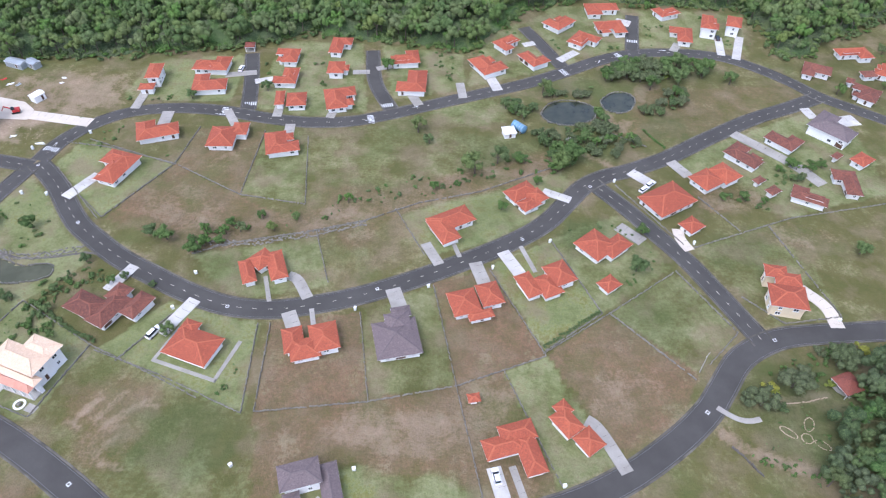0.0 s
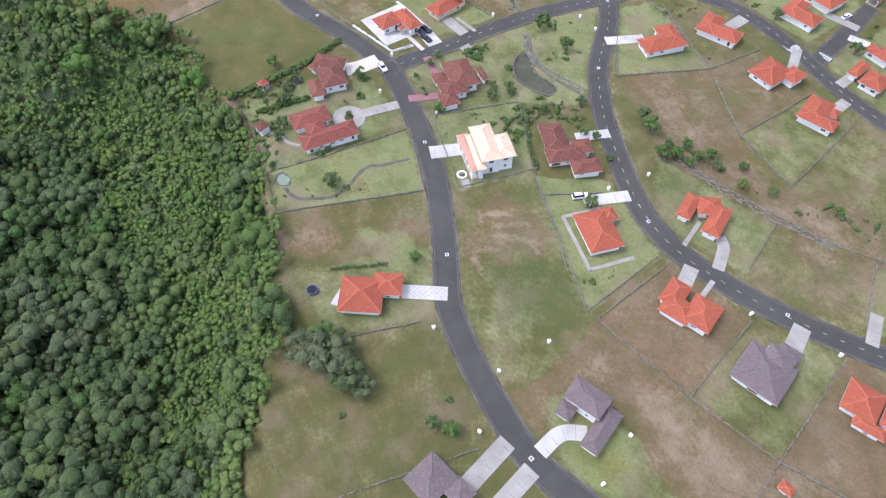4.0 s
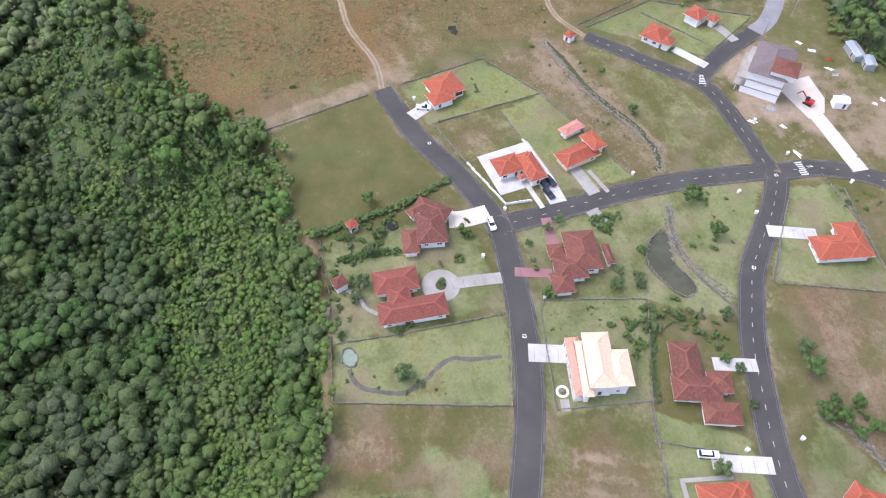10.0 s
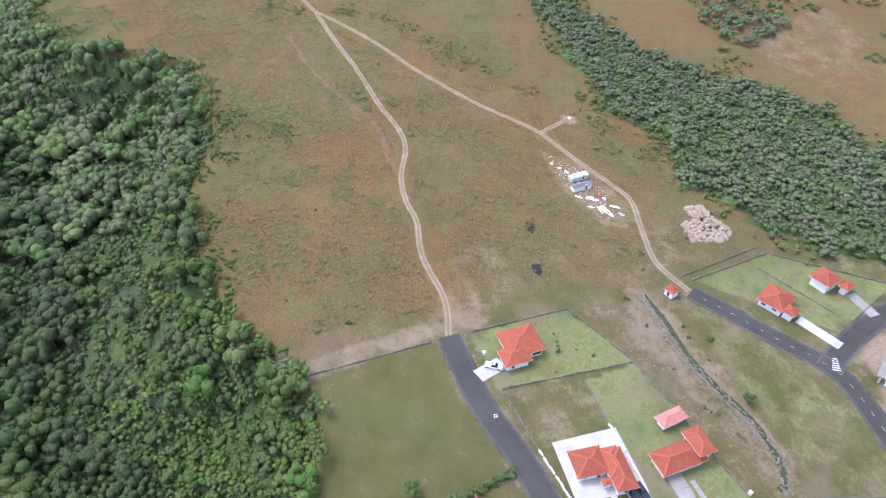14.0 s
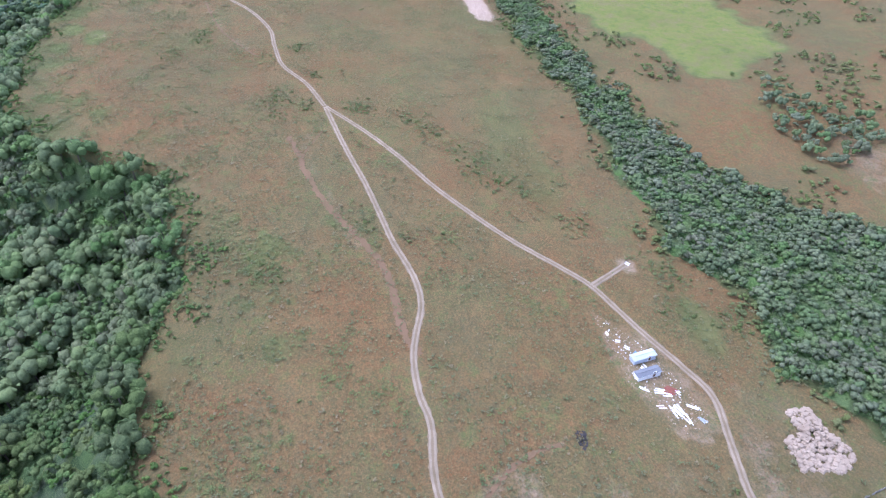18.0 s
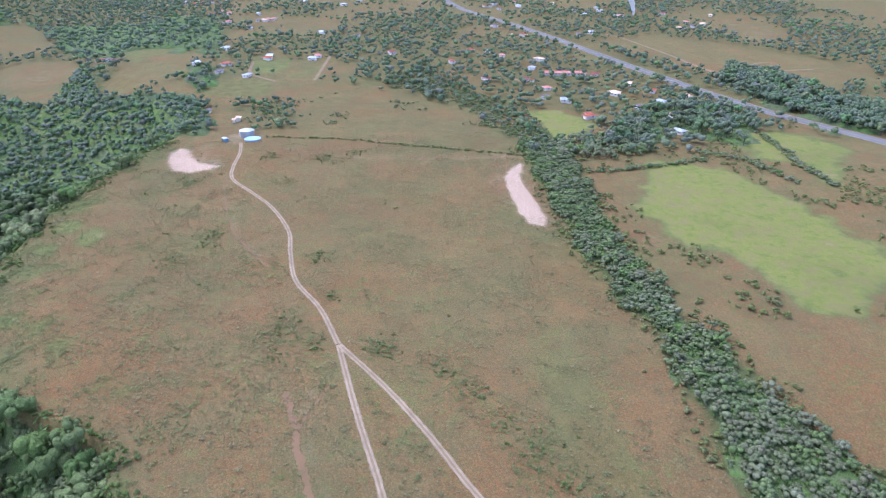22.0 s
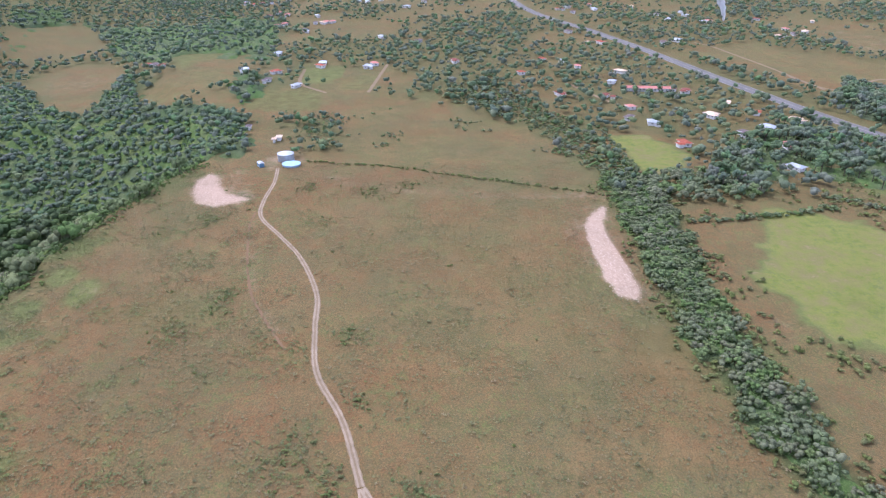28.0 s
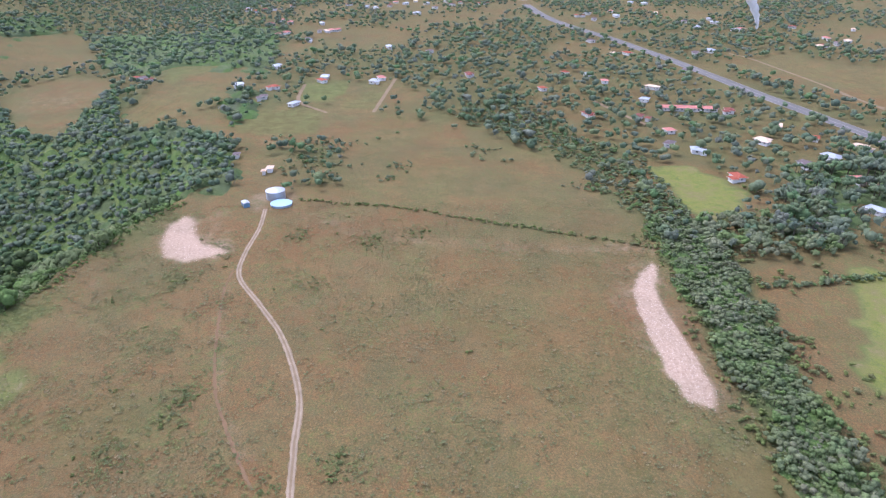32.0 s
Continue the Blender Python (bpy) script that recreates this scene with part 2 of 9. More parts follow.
    # Dark flecks: shadow among the tussocks, painted into the ground colour.
    c = blend(n, l, maths(n, l, "MULTIPLY", span(n, l, tuft, 0.47, 0.60, 0.0, 0.60), maths(n, l, "MULTIPLY", span(n, l, rough_growth, 0.0, 1.0, 0.35, 1.0), span(n, l, parts.outputs[2], 0.4, 0.9, 1.0, 0.12))), c, (0.065, 0.060, 0.030))
    c = blend(n, l, span(n, l, broad, 0.48, 0.66, 0.0, 0.22), c, (0.06, 0.07, 0.03))
    c = blend(n, l, maths(n, l, "MULTIPLY", at.outputs["Alpha"], 0.9), c, blend(n, l, span(n, l, fine, 0.35, 0.65), (0.055, 0.080, 0.028), (0.088, 0.115, 0.042)))
    l.new(c, b.inputs["Base Color"])
    relief(n, l, b, maths(n, l, "ADD", maths(n, l, "MULTIPLY", clump, 2.0), tuft), 0.75, 0.35)
    return m


GRASS_A, GRASS_B = (0.094, 0.095, 0.030), (0.142, 0.122, 0.050)
LAWN_A, LAWN_B = (0.186, 0.212, 0.084), (0.258, 0.262, 0.132)
DRY_A, DRY_B = (0.190, 0.102, 0.040), (0.126, 0.076, 0.031)
SOIL_A, SOIL_B = (0.47, 0.350, 0.245), (0.31, 0.220, 0.148)
MAT = {
    "ground": ground_cover(),
    "asphalt": plain("asphalt", (0.056, 0.052, 0.046), (0.088, 0.082, 0.073), 0.35, 0.9, 0.2, 0.01),
    "old_asphalt": plain("worn_asphalt", (0.26, 0.25, 0.25), (0.18, 0.17, 0.17), 0.5, 0.9, 0.2, 0.01),
    "highway_asphalt": plain("grey_highway_asphalt", (0.165, 0.158, 0.146), (0.115, 0.110, 0.102), 0.15, 0.9, 0.2, 0.01),
    "kerb": plain("kerb_concrete", (0.050, 0.045, 0.035), (0.20, 0.184, 0.150), 0.8),
    "line": plain("road_paint", (0.78, 0.78, 0.76), (0.5, 0.5, 0.48), 2.0, 0.7),
    "dash_line": plain("worn_centre_paint", (0.66, 0.62, 0.50), (0.40, 0.37, 0.28), 2.0, 0.8),
    "faded_line": plain("worn_road_paint", (0.19, 0.19, 0.185), (0.075, 0.075, 0.075), 2.0, 0.8),
    "concrete": plain("driveway_concrete", (0.37, 0.343, 0.300), (0.21, 0.192, 0.163), 0.7),
    "pale_paving": plain("pale_paving", (0.56, 0.53, 0.48), (0.33, 0.305, 0.27), 0.7),
    "cream_paving": plain("cream_paving", (0.60, 0.53, 0.44), (0.48, 0.41, 0.33), 0.8),
    "pink_paving": plain("pink_brick_paving", (0.30, 0.15, 0.15), (0.22, 0.11, 0.11), 0.9),
    "stone": plain("field_stone", (0.27, 0.25, 0.215), (0.085, 0.078, 0.060), 3.2, 0.9, 0.2, 0.06),
    "pale_rock": plain("pale_rubble", (0.74, 0.62, 0.51), (0.60, 0.475, 0.365), 1.4, 0.9, 0.2, 0.08),
    "track": plain("dirt_track", (0.335, 0.262, 0.178), (0.190, 0.145, 0.092), 0.9, 0.95, 0.1, 0.04),
    "track_bed": plain("trodden_earth", (0.245, 0.180, 0.110), (0.160, 0.122, 0.066), 0.9, 0.95, 0.1, 0.04),
    "faint_track": plain("worn_grass_track", (0.205, 0.125, 0.068), (0.140, 0.100, 0.048), 0.45, 0.95, 0.1, 0.04),
    "white_wall": plain("white_render", (0.86, 0.85, 0.83), (0.72, 0.70, 0.67), 0.9, 0.85),
    "yellow_wall": plain("cream_render", (0.74, 0.62, 0.42), (0.60, 0.48, 0.32), 0.9, 0.85),
    "trim": plain("white_trim", (0.82, 0.81, 0.78), (0.7, 0.69, 0.66), 1.0, 0.6),
    "wood": plain("brown_wood", (0.13, 0.07, 0.04), (0.08, 0.045, 0.03), 1.5, 0.6),
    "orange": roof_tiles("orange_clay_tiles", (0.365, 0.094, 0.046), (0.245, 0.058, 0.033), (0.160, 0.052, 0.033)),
    "orange_cap": plain("orange_ridge_tiles", (0.44, 0.130, 0.066), (0.30, 0.082, 0.046), 2.5),
    "grey_cap": plain("grey_ridge_tiles", (0.17, 0.135, 0.132), (0.10, 0.08, 0.08), 2.5),
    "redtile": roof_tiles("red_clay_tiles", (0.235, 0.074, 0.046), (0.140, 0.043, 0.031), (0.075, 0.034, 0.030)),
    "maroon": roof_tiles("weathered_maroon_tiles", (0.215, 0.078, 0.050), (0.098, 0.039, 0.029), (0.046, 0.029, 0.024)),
    "maroon_cap": plain("rust_ridge_tiles", (0.25, 0.098, 0.064), (0.12, 0.047, 0.035), 2.5),
    "redtile_cap": plain("red_ridge_tiles", (0.33, 0.10, 0.07), (0.2, 0.06, 0.045), 2.5),
    "peach": roof_tiles("peach_tiles", (0.58, 0.30, 0.21), (0.46, 0.22, 0.15), (0.36, 0.18, 0.13)),
    "cabin_blue": plain("pale_blue_cabin_paint", (0.55, 0.58, 0.61), (0.38, 0.41, 0.44), 1.2, 0.6),
    "wet_stone": plain("dark_wet_stone", (0.150, 0.135, 0.112), (0.065, 0.056, 0.045), 2.4, 0.8, 0.3, 0.05),
    "sandstone": plain("pale_sandstone", (0.43, 0.335, 0.235), (0.25, 0.185, 0.125), 0.7, 0.9, 0.2, 0.1),
    "slate": plain("grey_sheet", (0.20, 0.205, 0.21), (0.14, 0.14, 0.145), 1.2, 0.6),
    "grey": roof_tiles("grey_brown_tiles", (0.175, 0.135, 0.130), (0.130, 0.100, 0.098), (0.085, 0.066, 0.064)),
    "cream": roof_tiles("cream_tiles", (0.70, 0.53, 0.37), (0.58, 0.41, 0.28), (0.46, 0.30, 0.21)),
    "rose": roof_tiles("faded_rose_tiles", (0.52, 0.22, 0.17), (0.42, 0.16, 0.13), (0.3, 0.12, 0.1)),
    "bark": plain("bark", (0.12, 0.095, 0.07), (0.07, 0.055, 0.04), 2.0),
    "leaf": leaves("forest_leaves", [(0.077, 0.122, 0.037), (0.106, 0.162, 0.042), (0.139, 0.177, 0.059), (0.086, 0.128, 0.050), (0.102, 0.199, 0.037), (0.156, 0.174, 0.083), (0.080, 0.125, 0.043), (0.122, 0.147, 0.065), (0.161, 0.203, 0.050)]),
    # Forest greens dimmed: darker deep trees, and shade painted into undergrowth sheets.
    "darkened_leaf": leaves("darkened_forest_leaves", [(0.055, 0.087, 0.033), (0.076, 0.116, 0.037), (0.100, 0.124, 0.053), (0.062, 0.089, 0.045), (0.073, 0.141, 0.033), (0.112, 0.124, 0.074), (0.057, 0.088, 0.038), (0.088, 0.104, 0.059), (0.116, 0.143, 0.045)]),
    # Forest greens slightly dimmed: shade among the belt's trees painted into its undergrowth.
    "shaded_undergrowth_leaf": leaves("shaded_undergrowth_leaves", [(0.066, 0.104, 0.037), (0.090, 0.138, 0.040), (0.118, 0.148, 0.056), (0.074, 0.108, 0.048), (0.088, 0.168, 0.036), (0.132, 0.148, 0.078)]),
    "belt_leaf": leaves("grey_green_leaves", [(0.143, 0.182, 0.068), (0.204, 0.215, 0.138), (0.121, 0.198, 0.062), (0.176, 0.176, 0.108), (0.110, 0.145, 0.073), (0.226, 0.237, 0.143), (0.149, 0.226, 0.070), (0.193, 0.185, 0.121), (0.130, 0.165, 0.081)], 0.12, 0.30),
    # Paler, greyer greens: haze over the slope put into the leaf colour.
    "hazed_ridge_leaf": leaves("hazed_slope_leaves", [(0.145, 0.202, 0.067), (0.215, 0.232, 0.119), (0.126, 0.212, 0.062), (0.191, 0.197, 0.108), (0.121, 0.164, 0.076), (0.242, 0.269, 0.121), (0.164, 0.256, 0.072), (0.202, 0.202, 0.119), (0.139, 0.186, 0.083)], 0.12, 0.35),
    # Far woods' haze painted into the leaf: paler and bluer greens.
    "hazed_far_leaf": leaves("haze_tinted_leaves", [(0.097, 0.138, 0.094), (0.129, 0.183, 0.100), (0.166, 0.198, 0.127), (0.108, 0.143, 0.113), (0.124, 0.225, 0.094), (0.189, 0.196, 0.163), (0.100, 0.140, 0.103), (0.149, 0.167, 0.137), (0.191, 0.228, 0.113)]),
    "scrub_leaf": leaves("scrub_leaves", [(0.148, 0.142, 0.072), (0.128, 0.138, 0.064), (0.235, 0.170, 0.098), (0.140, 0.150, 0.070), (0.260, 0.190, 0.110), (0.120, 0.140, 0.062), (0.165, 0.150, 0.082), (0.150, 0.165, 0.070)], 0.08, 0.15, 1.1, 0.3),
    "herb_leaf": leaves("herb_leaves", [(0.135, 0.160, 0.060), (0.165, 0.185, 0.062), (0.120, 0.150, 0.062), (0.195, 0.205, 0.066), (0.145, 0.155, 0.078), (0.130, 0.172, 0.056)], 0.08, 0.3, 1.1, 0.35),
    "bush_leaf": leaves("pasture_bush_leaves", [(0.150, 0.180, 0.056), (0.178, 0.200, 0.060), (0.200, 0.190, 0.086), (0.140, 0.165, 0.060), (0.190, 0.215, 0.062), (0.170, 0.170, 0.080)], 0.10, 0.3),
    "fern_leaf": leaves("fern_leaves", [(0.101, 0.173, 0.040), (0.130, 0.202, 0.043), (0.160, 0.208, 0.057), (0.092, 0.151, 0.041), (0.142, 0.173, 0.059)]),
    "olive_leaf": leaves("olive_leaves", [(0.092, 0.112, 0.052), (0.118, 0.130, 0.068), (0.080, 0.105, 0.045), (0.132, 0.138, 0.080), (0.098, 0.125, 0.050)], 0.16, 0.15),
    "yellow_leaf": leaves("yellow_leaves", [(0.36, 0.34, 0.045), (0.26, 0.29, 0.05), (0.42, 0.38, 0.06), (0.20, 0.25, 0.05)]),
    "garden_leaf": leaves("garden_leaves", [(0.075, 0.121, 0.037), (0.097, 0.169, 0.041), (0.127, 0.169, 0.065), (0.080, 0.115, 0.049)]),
    "metal": plain("grey_metal_sheet", (0.44, 0.47, 0.50), (0.32, 0.35, 0.37), 0.8, 0.45, 0.4, 0.01, 0.4),
    "blue": plain("blue_paint", (0.16, 0.30, 0.42), (0.12, 0.22, 0.32), 0.8, 0.5),
    "sky_blue": plain("pale_blue_liner", (0.36, 0.54, 0.66), (0.28, 0.44, 0.56), 0.8, 0.4),
    "green": plain("green_paint", (0.05, 0.42, 0.25), (0.04, 0.32, 0.2), 0.8, 0.5),
    "red": plain("red_paint", (0.48, 0.03, 0.03), (0.36, 0.025, 0.025), 0.8, 0.4),
    "car_white": plain("white_car_paint", (0.80, 0.80, 0.80), (0.74, 0.74, 0.74), 0.5, 0.25, 0.5, 0.0),
    "car_dark": plain("dark_car_paint", (0.03, 0.035, 0.045), (0.025, 0.028, 0.036), 0.5, 0.25, 0.5, 0.0),
    "green_bed": plain("planted_soil", (0.07, 0.085, 0.03), (0.05, 0.04, 0.025), 3.0),
    "navy": plain("dark_blue_vinyl", (0.04, 0.08, 0.20), (0.03, 0.06, 0.14), 1.0, 0.6),
    "burnt": plain("burnt_brush", (0.035, 0.032, 0.030), (0.10, 0.085, 0.075), 3.0),
    "rubber": plain("black_rubber", (0.02, 0.02, 0.02), None, 1.0, 0.8),
}
mt, nn, ll, bb = nodes_of("window_glass", 0.08, 0.5)
bb.inputs["Base Color"].default_value = (0.02, 0.025, 0.03, 1)
MAT["glass"] = mt
mt, nn, ll, bb = nodes_of("pond_water", 0.06, 0.5)
ll.new(blend(nn, ll, span(nn, ll, cloud(nn, ll, world_place(nn), 0.2), 0.4, 0.65), (0.026, 0.031, 0.021), (0.046, 0.050, 0.032)), bb.inputs["Base Color"])
relief(nn, ll, bb, cloud(nn, ll, world_place(nn), 1.5), 0.15, 0.02)
MAT["water"] = mt
mt, nn, ll, bb = nodes_of("olive_water", 0.15, 0.3)
ll.new(blend(nn, ll, span(nn, ll, cloud(nn, ll, world_place(nn), 0.2), 0.4, 0.65), (0.054, 0.056, 0.030), (0.074, 0.074, 0.042)), bb.inputs["Base Color"])
MAT["olive_water"] = mt
mt, nn, ll, bb = nodes_of("green_water", 0.1, 0.4)
ll.new(blend(nn, ll, span(nn, ll, cloud(nn, ll, world_place(nn), 0.8), 0.4, 0.65), (0.20, 0.25, 0.18), (0.16, 0.21, 0.14)), bb.inputs["Base Color"])
MAT["green_water"] = mt

# ---- the lie of the land ----
# the plateau's edge above the wooded ravine: distance west, and how far north it runs
EDGE_X = [-300, 40, 60, 69, 76, 85, 95, 105, 122, 137, 156, 173, 192, 219, 231, 243, 265, 298, 316, 334, 347, 388, 417, 436, 448, 494, 560, 620, 657, 685, 727, 743, 800, 900, 1000, 5000]
EDGE_Y = [-60, -20, -7, -2, 6, 13, 20, 24, 33, 38, 43, 44, 44, 43, 36, 24, 19, 13, 12, 19, 24, 13, 9, -22, -43, -70, -78, -74, -67, -56, -46, -38, -52, -95, -150, -300]


def ease(a, b, v):
    u = np.clip((v - a) / (b - a), 0.0, 1.0)
    return u * u * (3 - 2 * u)


def ripple(x, y, size, seed=0.0):
    """Smooth bumps of about that size, between -1 and 1."""
    u, v = x / size + seed, y / size + 1.7 * seed
    return (np.sin(u * 1.0 + 1.3 * np.sin(v * 0.7)) * np.cos(v * 1.1 + 0.9 * np.sin(u * 0.8)) + 0.5 * np.sin(2.3 * u + 1.7 * v) * np.cos(1.9 * v - 1.1 * u)) / 1.5


def ravine(x, y):
    """Metres into the ravine, past the plateau's edge."""
    return np.interp(-x, EDGE_X, EDGE_Y) + 3.0 * ripple(x, y, 9.0) - y


def ground_z(x, y):
    x, y = np.asarray(x, float), np.asarray(y, float)
    village = -0.5 - 0.024 * np.clip(x, -260, 300) - 0.031 * np.clip(y, -60, 230)
    ridge = 10.5 + 4.5 * ease(-480, -740, x) + np.minimum(0.04 * np.maximum(0, -x - 760), 30)
    ridge = ridge - 7.0 * ease(90, 230, y) * (1 - ease(-330, -470, x))
    z = village + (ridge - village) * ease(-230, -420, x)
    d = np.maximum(ravine(x, y), 0.0)
    z = z - 52.0 * (1 - np.exp(-d / 38.0)) * (1 - 0.7 * ease(-760, -900, x))
    z = z + 0.22 * np.maximum(0, d - 170) * ease(-600, -1000, x) * (1 - 0.6 * ease(200, 900, d))
    far = ease(1500, 3600, np.hypot(x + 600, y - 100))
    return z + far * 70.0 * (0.6 + 0.5 * ripple(x, y, 420.0, 2.0)) + 0.6 * ripple(x, y, 60.0, 1.0) * ease(-240, -330, x)


def gz(x, y):
    return float(ground_z(x, y))


def lines_of(pieces):
    """Grid lines from stretches of (start, end, step)."""
    out = []
    for a, b, s in pieces:
        out.extend(np.linspace(a, b, max(1, int(round((b - a) / s))), endpoint=False))
    return np.array(out)


def growing(a, b, first, rate):
    out, s, v = [], first, a
    while v < b:
        out.append(v)
        v += s
        s *= rate
    return out + [b]


GX = np.concatenate([-np.array(growing(1000, 4700, 12, 1.17))[::-1], lines_of([(-990, -790, 5.0), (-790, -236, 2.4), (-236, 130, 1.25), (130, 205, 2.5)]), np.array(growing(205, 3500, 8, 1.3))])
GY = np.concatenate([-np.array(growing(150, 4000, 10, 1.25))[::-1], lines_of([(-140, -60, 4.0), (-60, 20, 2.2), (20, 230, 1.25), (230, 330, 2.4), (330, 470, 5.0)]), np.array(growing(470, 4000, 8, 1.22))])
XX, YY = np.meshgrid(GX, GY, indexing="ij")
COVER = np.zeros((*XX.shape, 4), np.float32)


def inside(poly, x, y):
    hit = np.zeros(np.shape(x), bool)
    n = len(poly)
    for k in range(n):
        (x0, y0), (x1, y1) = poly[k], poly[(k + 1) % n]
        if y0 != y1:
            hit ^= ((y0 > y) != (y1 > y)) & (x < (x1 - x0) * (y - y0) / (y1 - y0) + x0)
    return hit


def along(line, x, y):
    """Distance from a line of points."""
    best = np.full(np.shape(x), 1e9)
    for (x0, y0), (x1, y1) in zip(line, line[1:]):
        dx, dy = x1 - x0, y1 - y0
        k = np.clip(((x - x0) * dx + (y - y0) * dy) / (dx * dx + dy * dy + 1e-9), 0, 1)
        best = np.minimum(best, np.hypot(x - x0 - k * dx, y - y0 - k * dy))
    return best


def near_grid(points, margin):
    xs, ys = [p[0] for p in points], [p[1] for p in points]
    a, b = np.searchsorted(GX, [min(xs) - margin, max(xs) + margin])
    c, d = np.searchsorted(GY, [min(ys) - margin, max(ys) + margin])
    return slice(a, b), slice(c, d)


def plot(poly, lawn=0.0, dry=0.0, bare=0.0):
    """A plot of land with its own growth."""
    w = near_grid(poly, 0)
    k = 7.0 if poly[0][0] < -400 and bare < 0.9 else 0.5
    px, py = XX[w] + k * ripple(XX[w], YY[w], 2.2 * k + 2, 3.0), YY[w] + k * ripple(XX[w], YY[w], 2.6 * k + 2, 8.0)
    if k > 1:
        px, py = px + 6.0 * ripple(XX[w], YY[w], 4.0, 5.0), py + 6.0 * ripple(XX[w], YY[w], 4.5, 9.0)
    m = inside(poly, px, py)
    COVER[w][m] = (lawn, dry, bare, 0.0)


def spot(x, y, rx, ry, lawn=None, dry=None, bare=None, amount=1.0):
    """A patch that fades out at its rim."""
    w = near_grid([(x - rx, y - ry), (x + rx, y + ry)], 4)
    k = np.hypot((XX[w] - x) / rx, (YY[w] - y) / ry) + 0.25 * ripple(XX[w], YY[w], 3.0, x)
    f = amount * (1 - ease(0.55, 1.15, k))
    for ch, v in enumerate((lawn, dry, bare)):
        if v is not None:
            COVER[w][..., ch] += f * (v - COVER[w][..., ch])


def verge(line, width, lawn=None, dry=None, bare=None, amount=1.0):
    w = near_grid(line, width * 2)
    f = amount * (1 - ease(width * 0.5, width, along(line, XX[w], YY[w])))
    for ch, v in enumerate((lawn, dry, bare)):
        if v is not None:
            COVER[w][..., ch] += f * (v - COVER[w][..., ch])


# green undergrowth under the woods
COVER[..., 3] = ease(0.0, 6.0, ravine(XX, YY)) * (1 - 0.6 * ease(-900, -1100, XX))
BUSH = ripple(XX, YY, 55.0, 3.0) + 0.6 * ripple(XX, YY, 21.0, 5.0) + 0.4 * ripple(XX, YY, 8.0, 6.0) + 0.9 * ease(170, 260, YY) * ease(-1250, -1000, XX) + 0.5 * ease(-880, -930, XX)
COVER[..., 3] = np.maximum(COVER[..., 3], 0.25 * ease(0.1, 0.5, BUSH) * ease(-742, -760, XX))
FAR_WOODS = [
    [(-902, 113), (-975, 167), (-848, 202), (-804, 231), (-739, 231), (-681, 229), (-649, 222), (-673, 205), (-727, 196), (-798, 184), (-860, 145)],
    [(-1037, 156), (-968, 321), (-829, 410), (-645, 306), (-649, 225), (-723, 276), (-795, 259), (-804, 231), (-858, 204)],
    [(-1317, 131), (-1312, 301), (-1130, 228), (-912, 159), (-924, 114)],
    [(-1369, -379), (-1325, -87), (-1044, -47), (-1073, -136), (-1101, -217), (-1275, -307)],
    [(-817, -62), (-825, -28), (-750, -16), (-734, -29), (-802, -73)],
    [(-1006, -82), (-977, -35), (-866, -37), (-897, -57)],
    [(-1117, -68), (-1241, 125), (-924, 112), (-1047, 72), (-1061, 3), (-1027, -44)],
    [(-1220, -402), (-1356, -462), (-1429, -415), (-1326, -385), (-1212, -386), (-1098, -333), (-1041, -311)],
    [(-761, -33), (-769, -18), (-784, -18), (-818, -45), (-866, -58), (-897, -108), (-970, -174), (-930, -180), (-874, -166), (-834, -116)],
    [(-841, -50), (-829, -26), (-814, -3), (-775, 44), (-822, 49), (-840, 25), (-840, -6), (-846, -33)],
    [(-760, 16), (-755, 51), (-777, 48), (-780, 22)],
    [(-933, -44), (-1052, -20), (-1107, -10), (-1129, 60), (-1164, 115), (-1050, 117), (-1046, 86), (-1073, 74), (-1062, 6), (-1034, -9), (-956, -12), (-887, -30)],
    [(-1050, 110), (-985, 119), (-915, 105), (-884, 114), (-841, 170), (-1005, 194), (-1054, 161)],
]
for poly, amount in zip(FAR_WOODS, (0.35, 0.2, 0.3, 0.6, 0.5, 0.35, 0.3, 0.5, 0.5, 0.4, 0.4, 0.4, 0.3)):
    w = near_grid(poly, 0)
    COVER[w][..., 3] = np.maximum(COVER[w][..., 3], amount * inside(poly, XX[w] + 9 * ripple(XX[w], YY[w], 17.0, 1.0), YY[w] + 9 * ripple(XX[w], YY[w], 15.0, 2.0)))
# growth at large: olive grass in the estate, dry brush on the ridge, green and brown fields far off
COVER[..., 0] = 0.16
COVER[..., 1] = 0.10 + 0.72 * ease(-232, -246, XX) * (1 - 0.5 * ease(-745, -800, XX)) + (0.22 * ripple(XX, YY, 40.0, 4.0) + 0.20 * ripple(XX, YY, 11.0, 6.0)) * ease(-232, -250, XX)
COVER[..., 0] += 0.14 * np.maximum(0, ripple(XX, YY, 26.0, 7.0)) * ease(-240, -300, XX)
COVER[..., 1] += 0.30 * ease(205, 225, YY) * ease(-270, -300, XX) * (1 - ease(-700, -745, XX))
COVER[..., 1] -= (0.16 * ease(-430, -640, XX) * ease(120, 190, YY) + 0.42 * ease(-380, -500, XX) * ease(45, 120, YY)) * (1 - ease(-700, -760, XX))
RUBBLE_STRIP = [(-656, 194.5), (-644, 184), (-631, 177.5), (-610, 174), (-595, 173), (-577, 172.4), (-560, 173), (-554.5, 180.8), (-562, 184.6), (-589, 186), (-612, 185), (-632, 187), (-649, 194.6)]
PALE_PATCH = [(-680.2, -31.8), (-702.2, -34.8), (-719.3, -29.9), (-707.8, -22.8), (-690, -16), (-681.5, -11.4), (-672.8, 3.8), (-667, -4.1), (-662, -14.5), (-668.3, -26.3)]
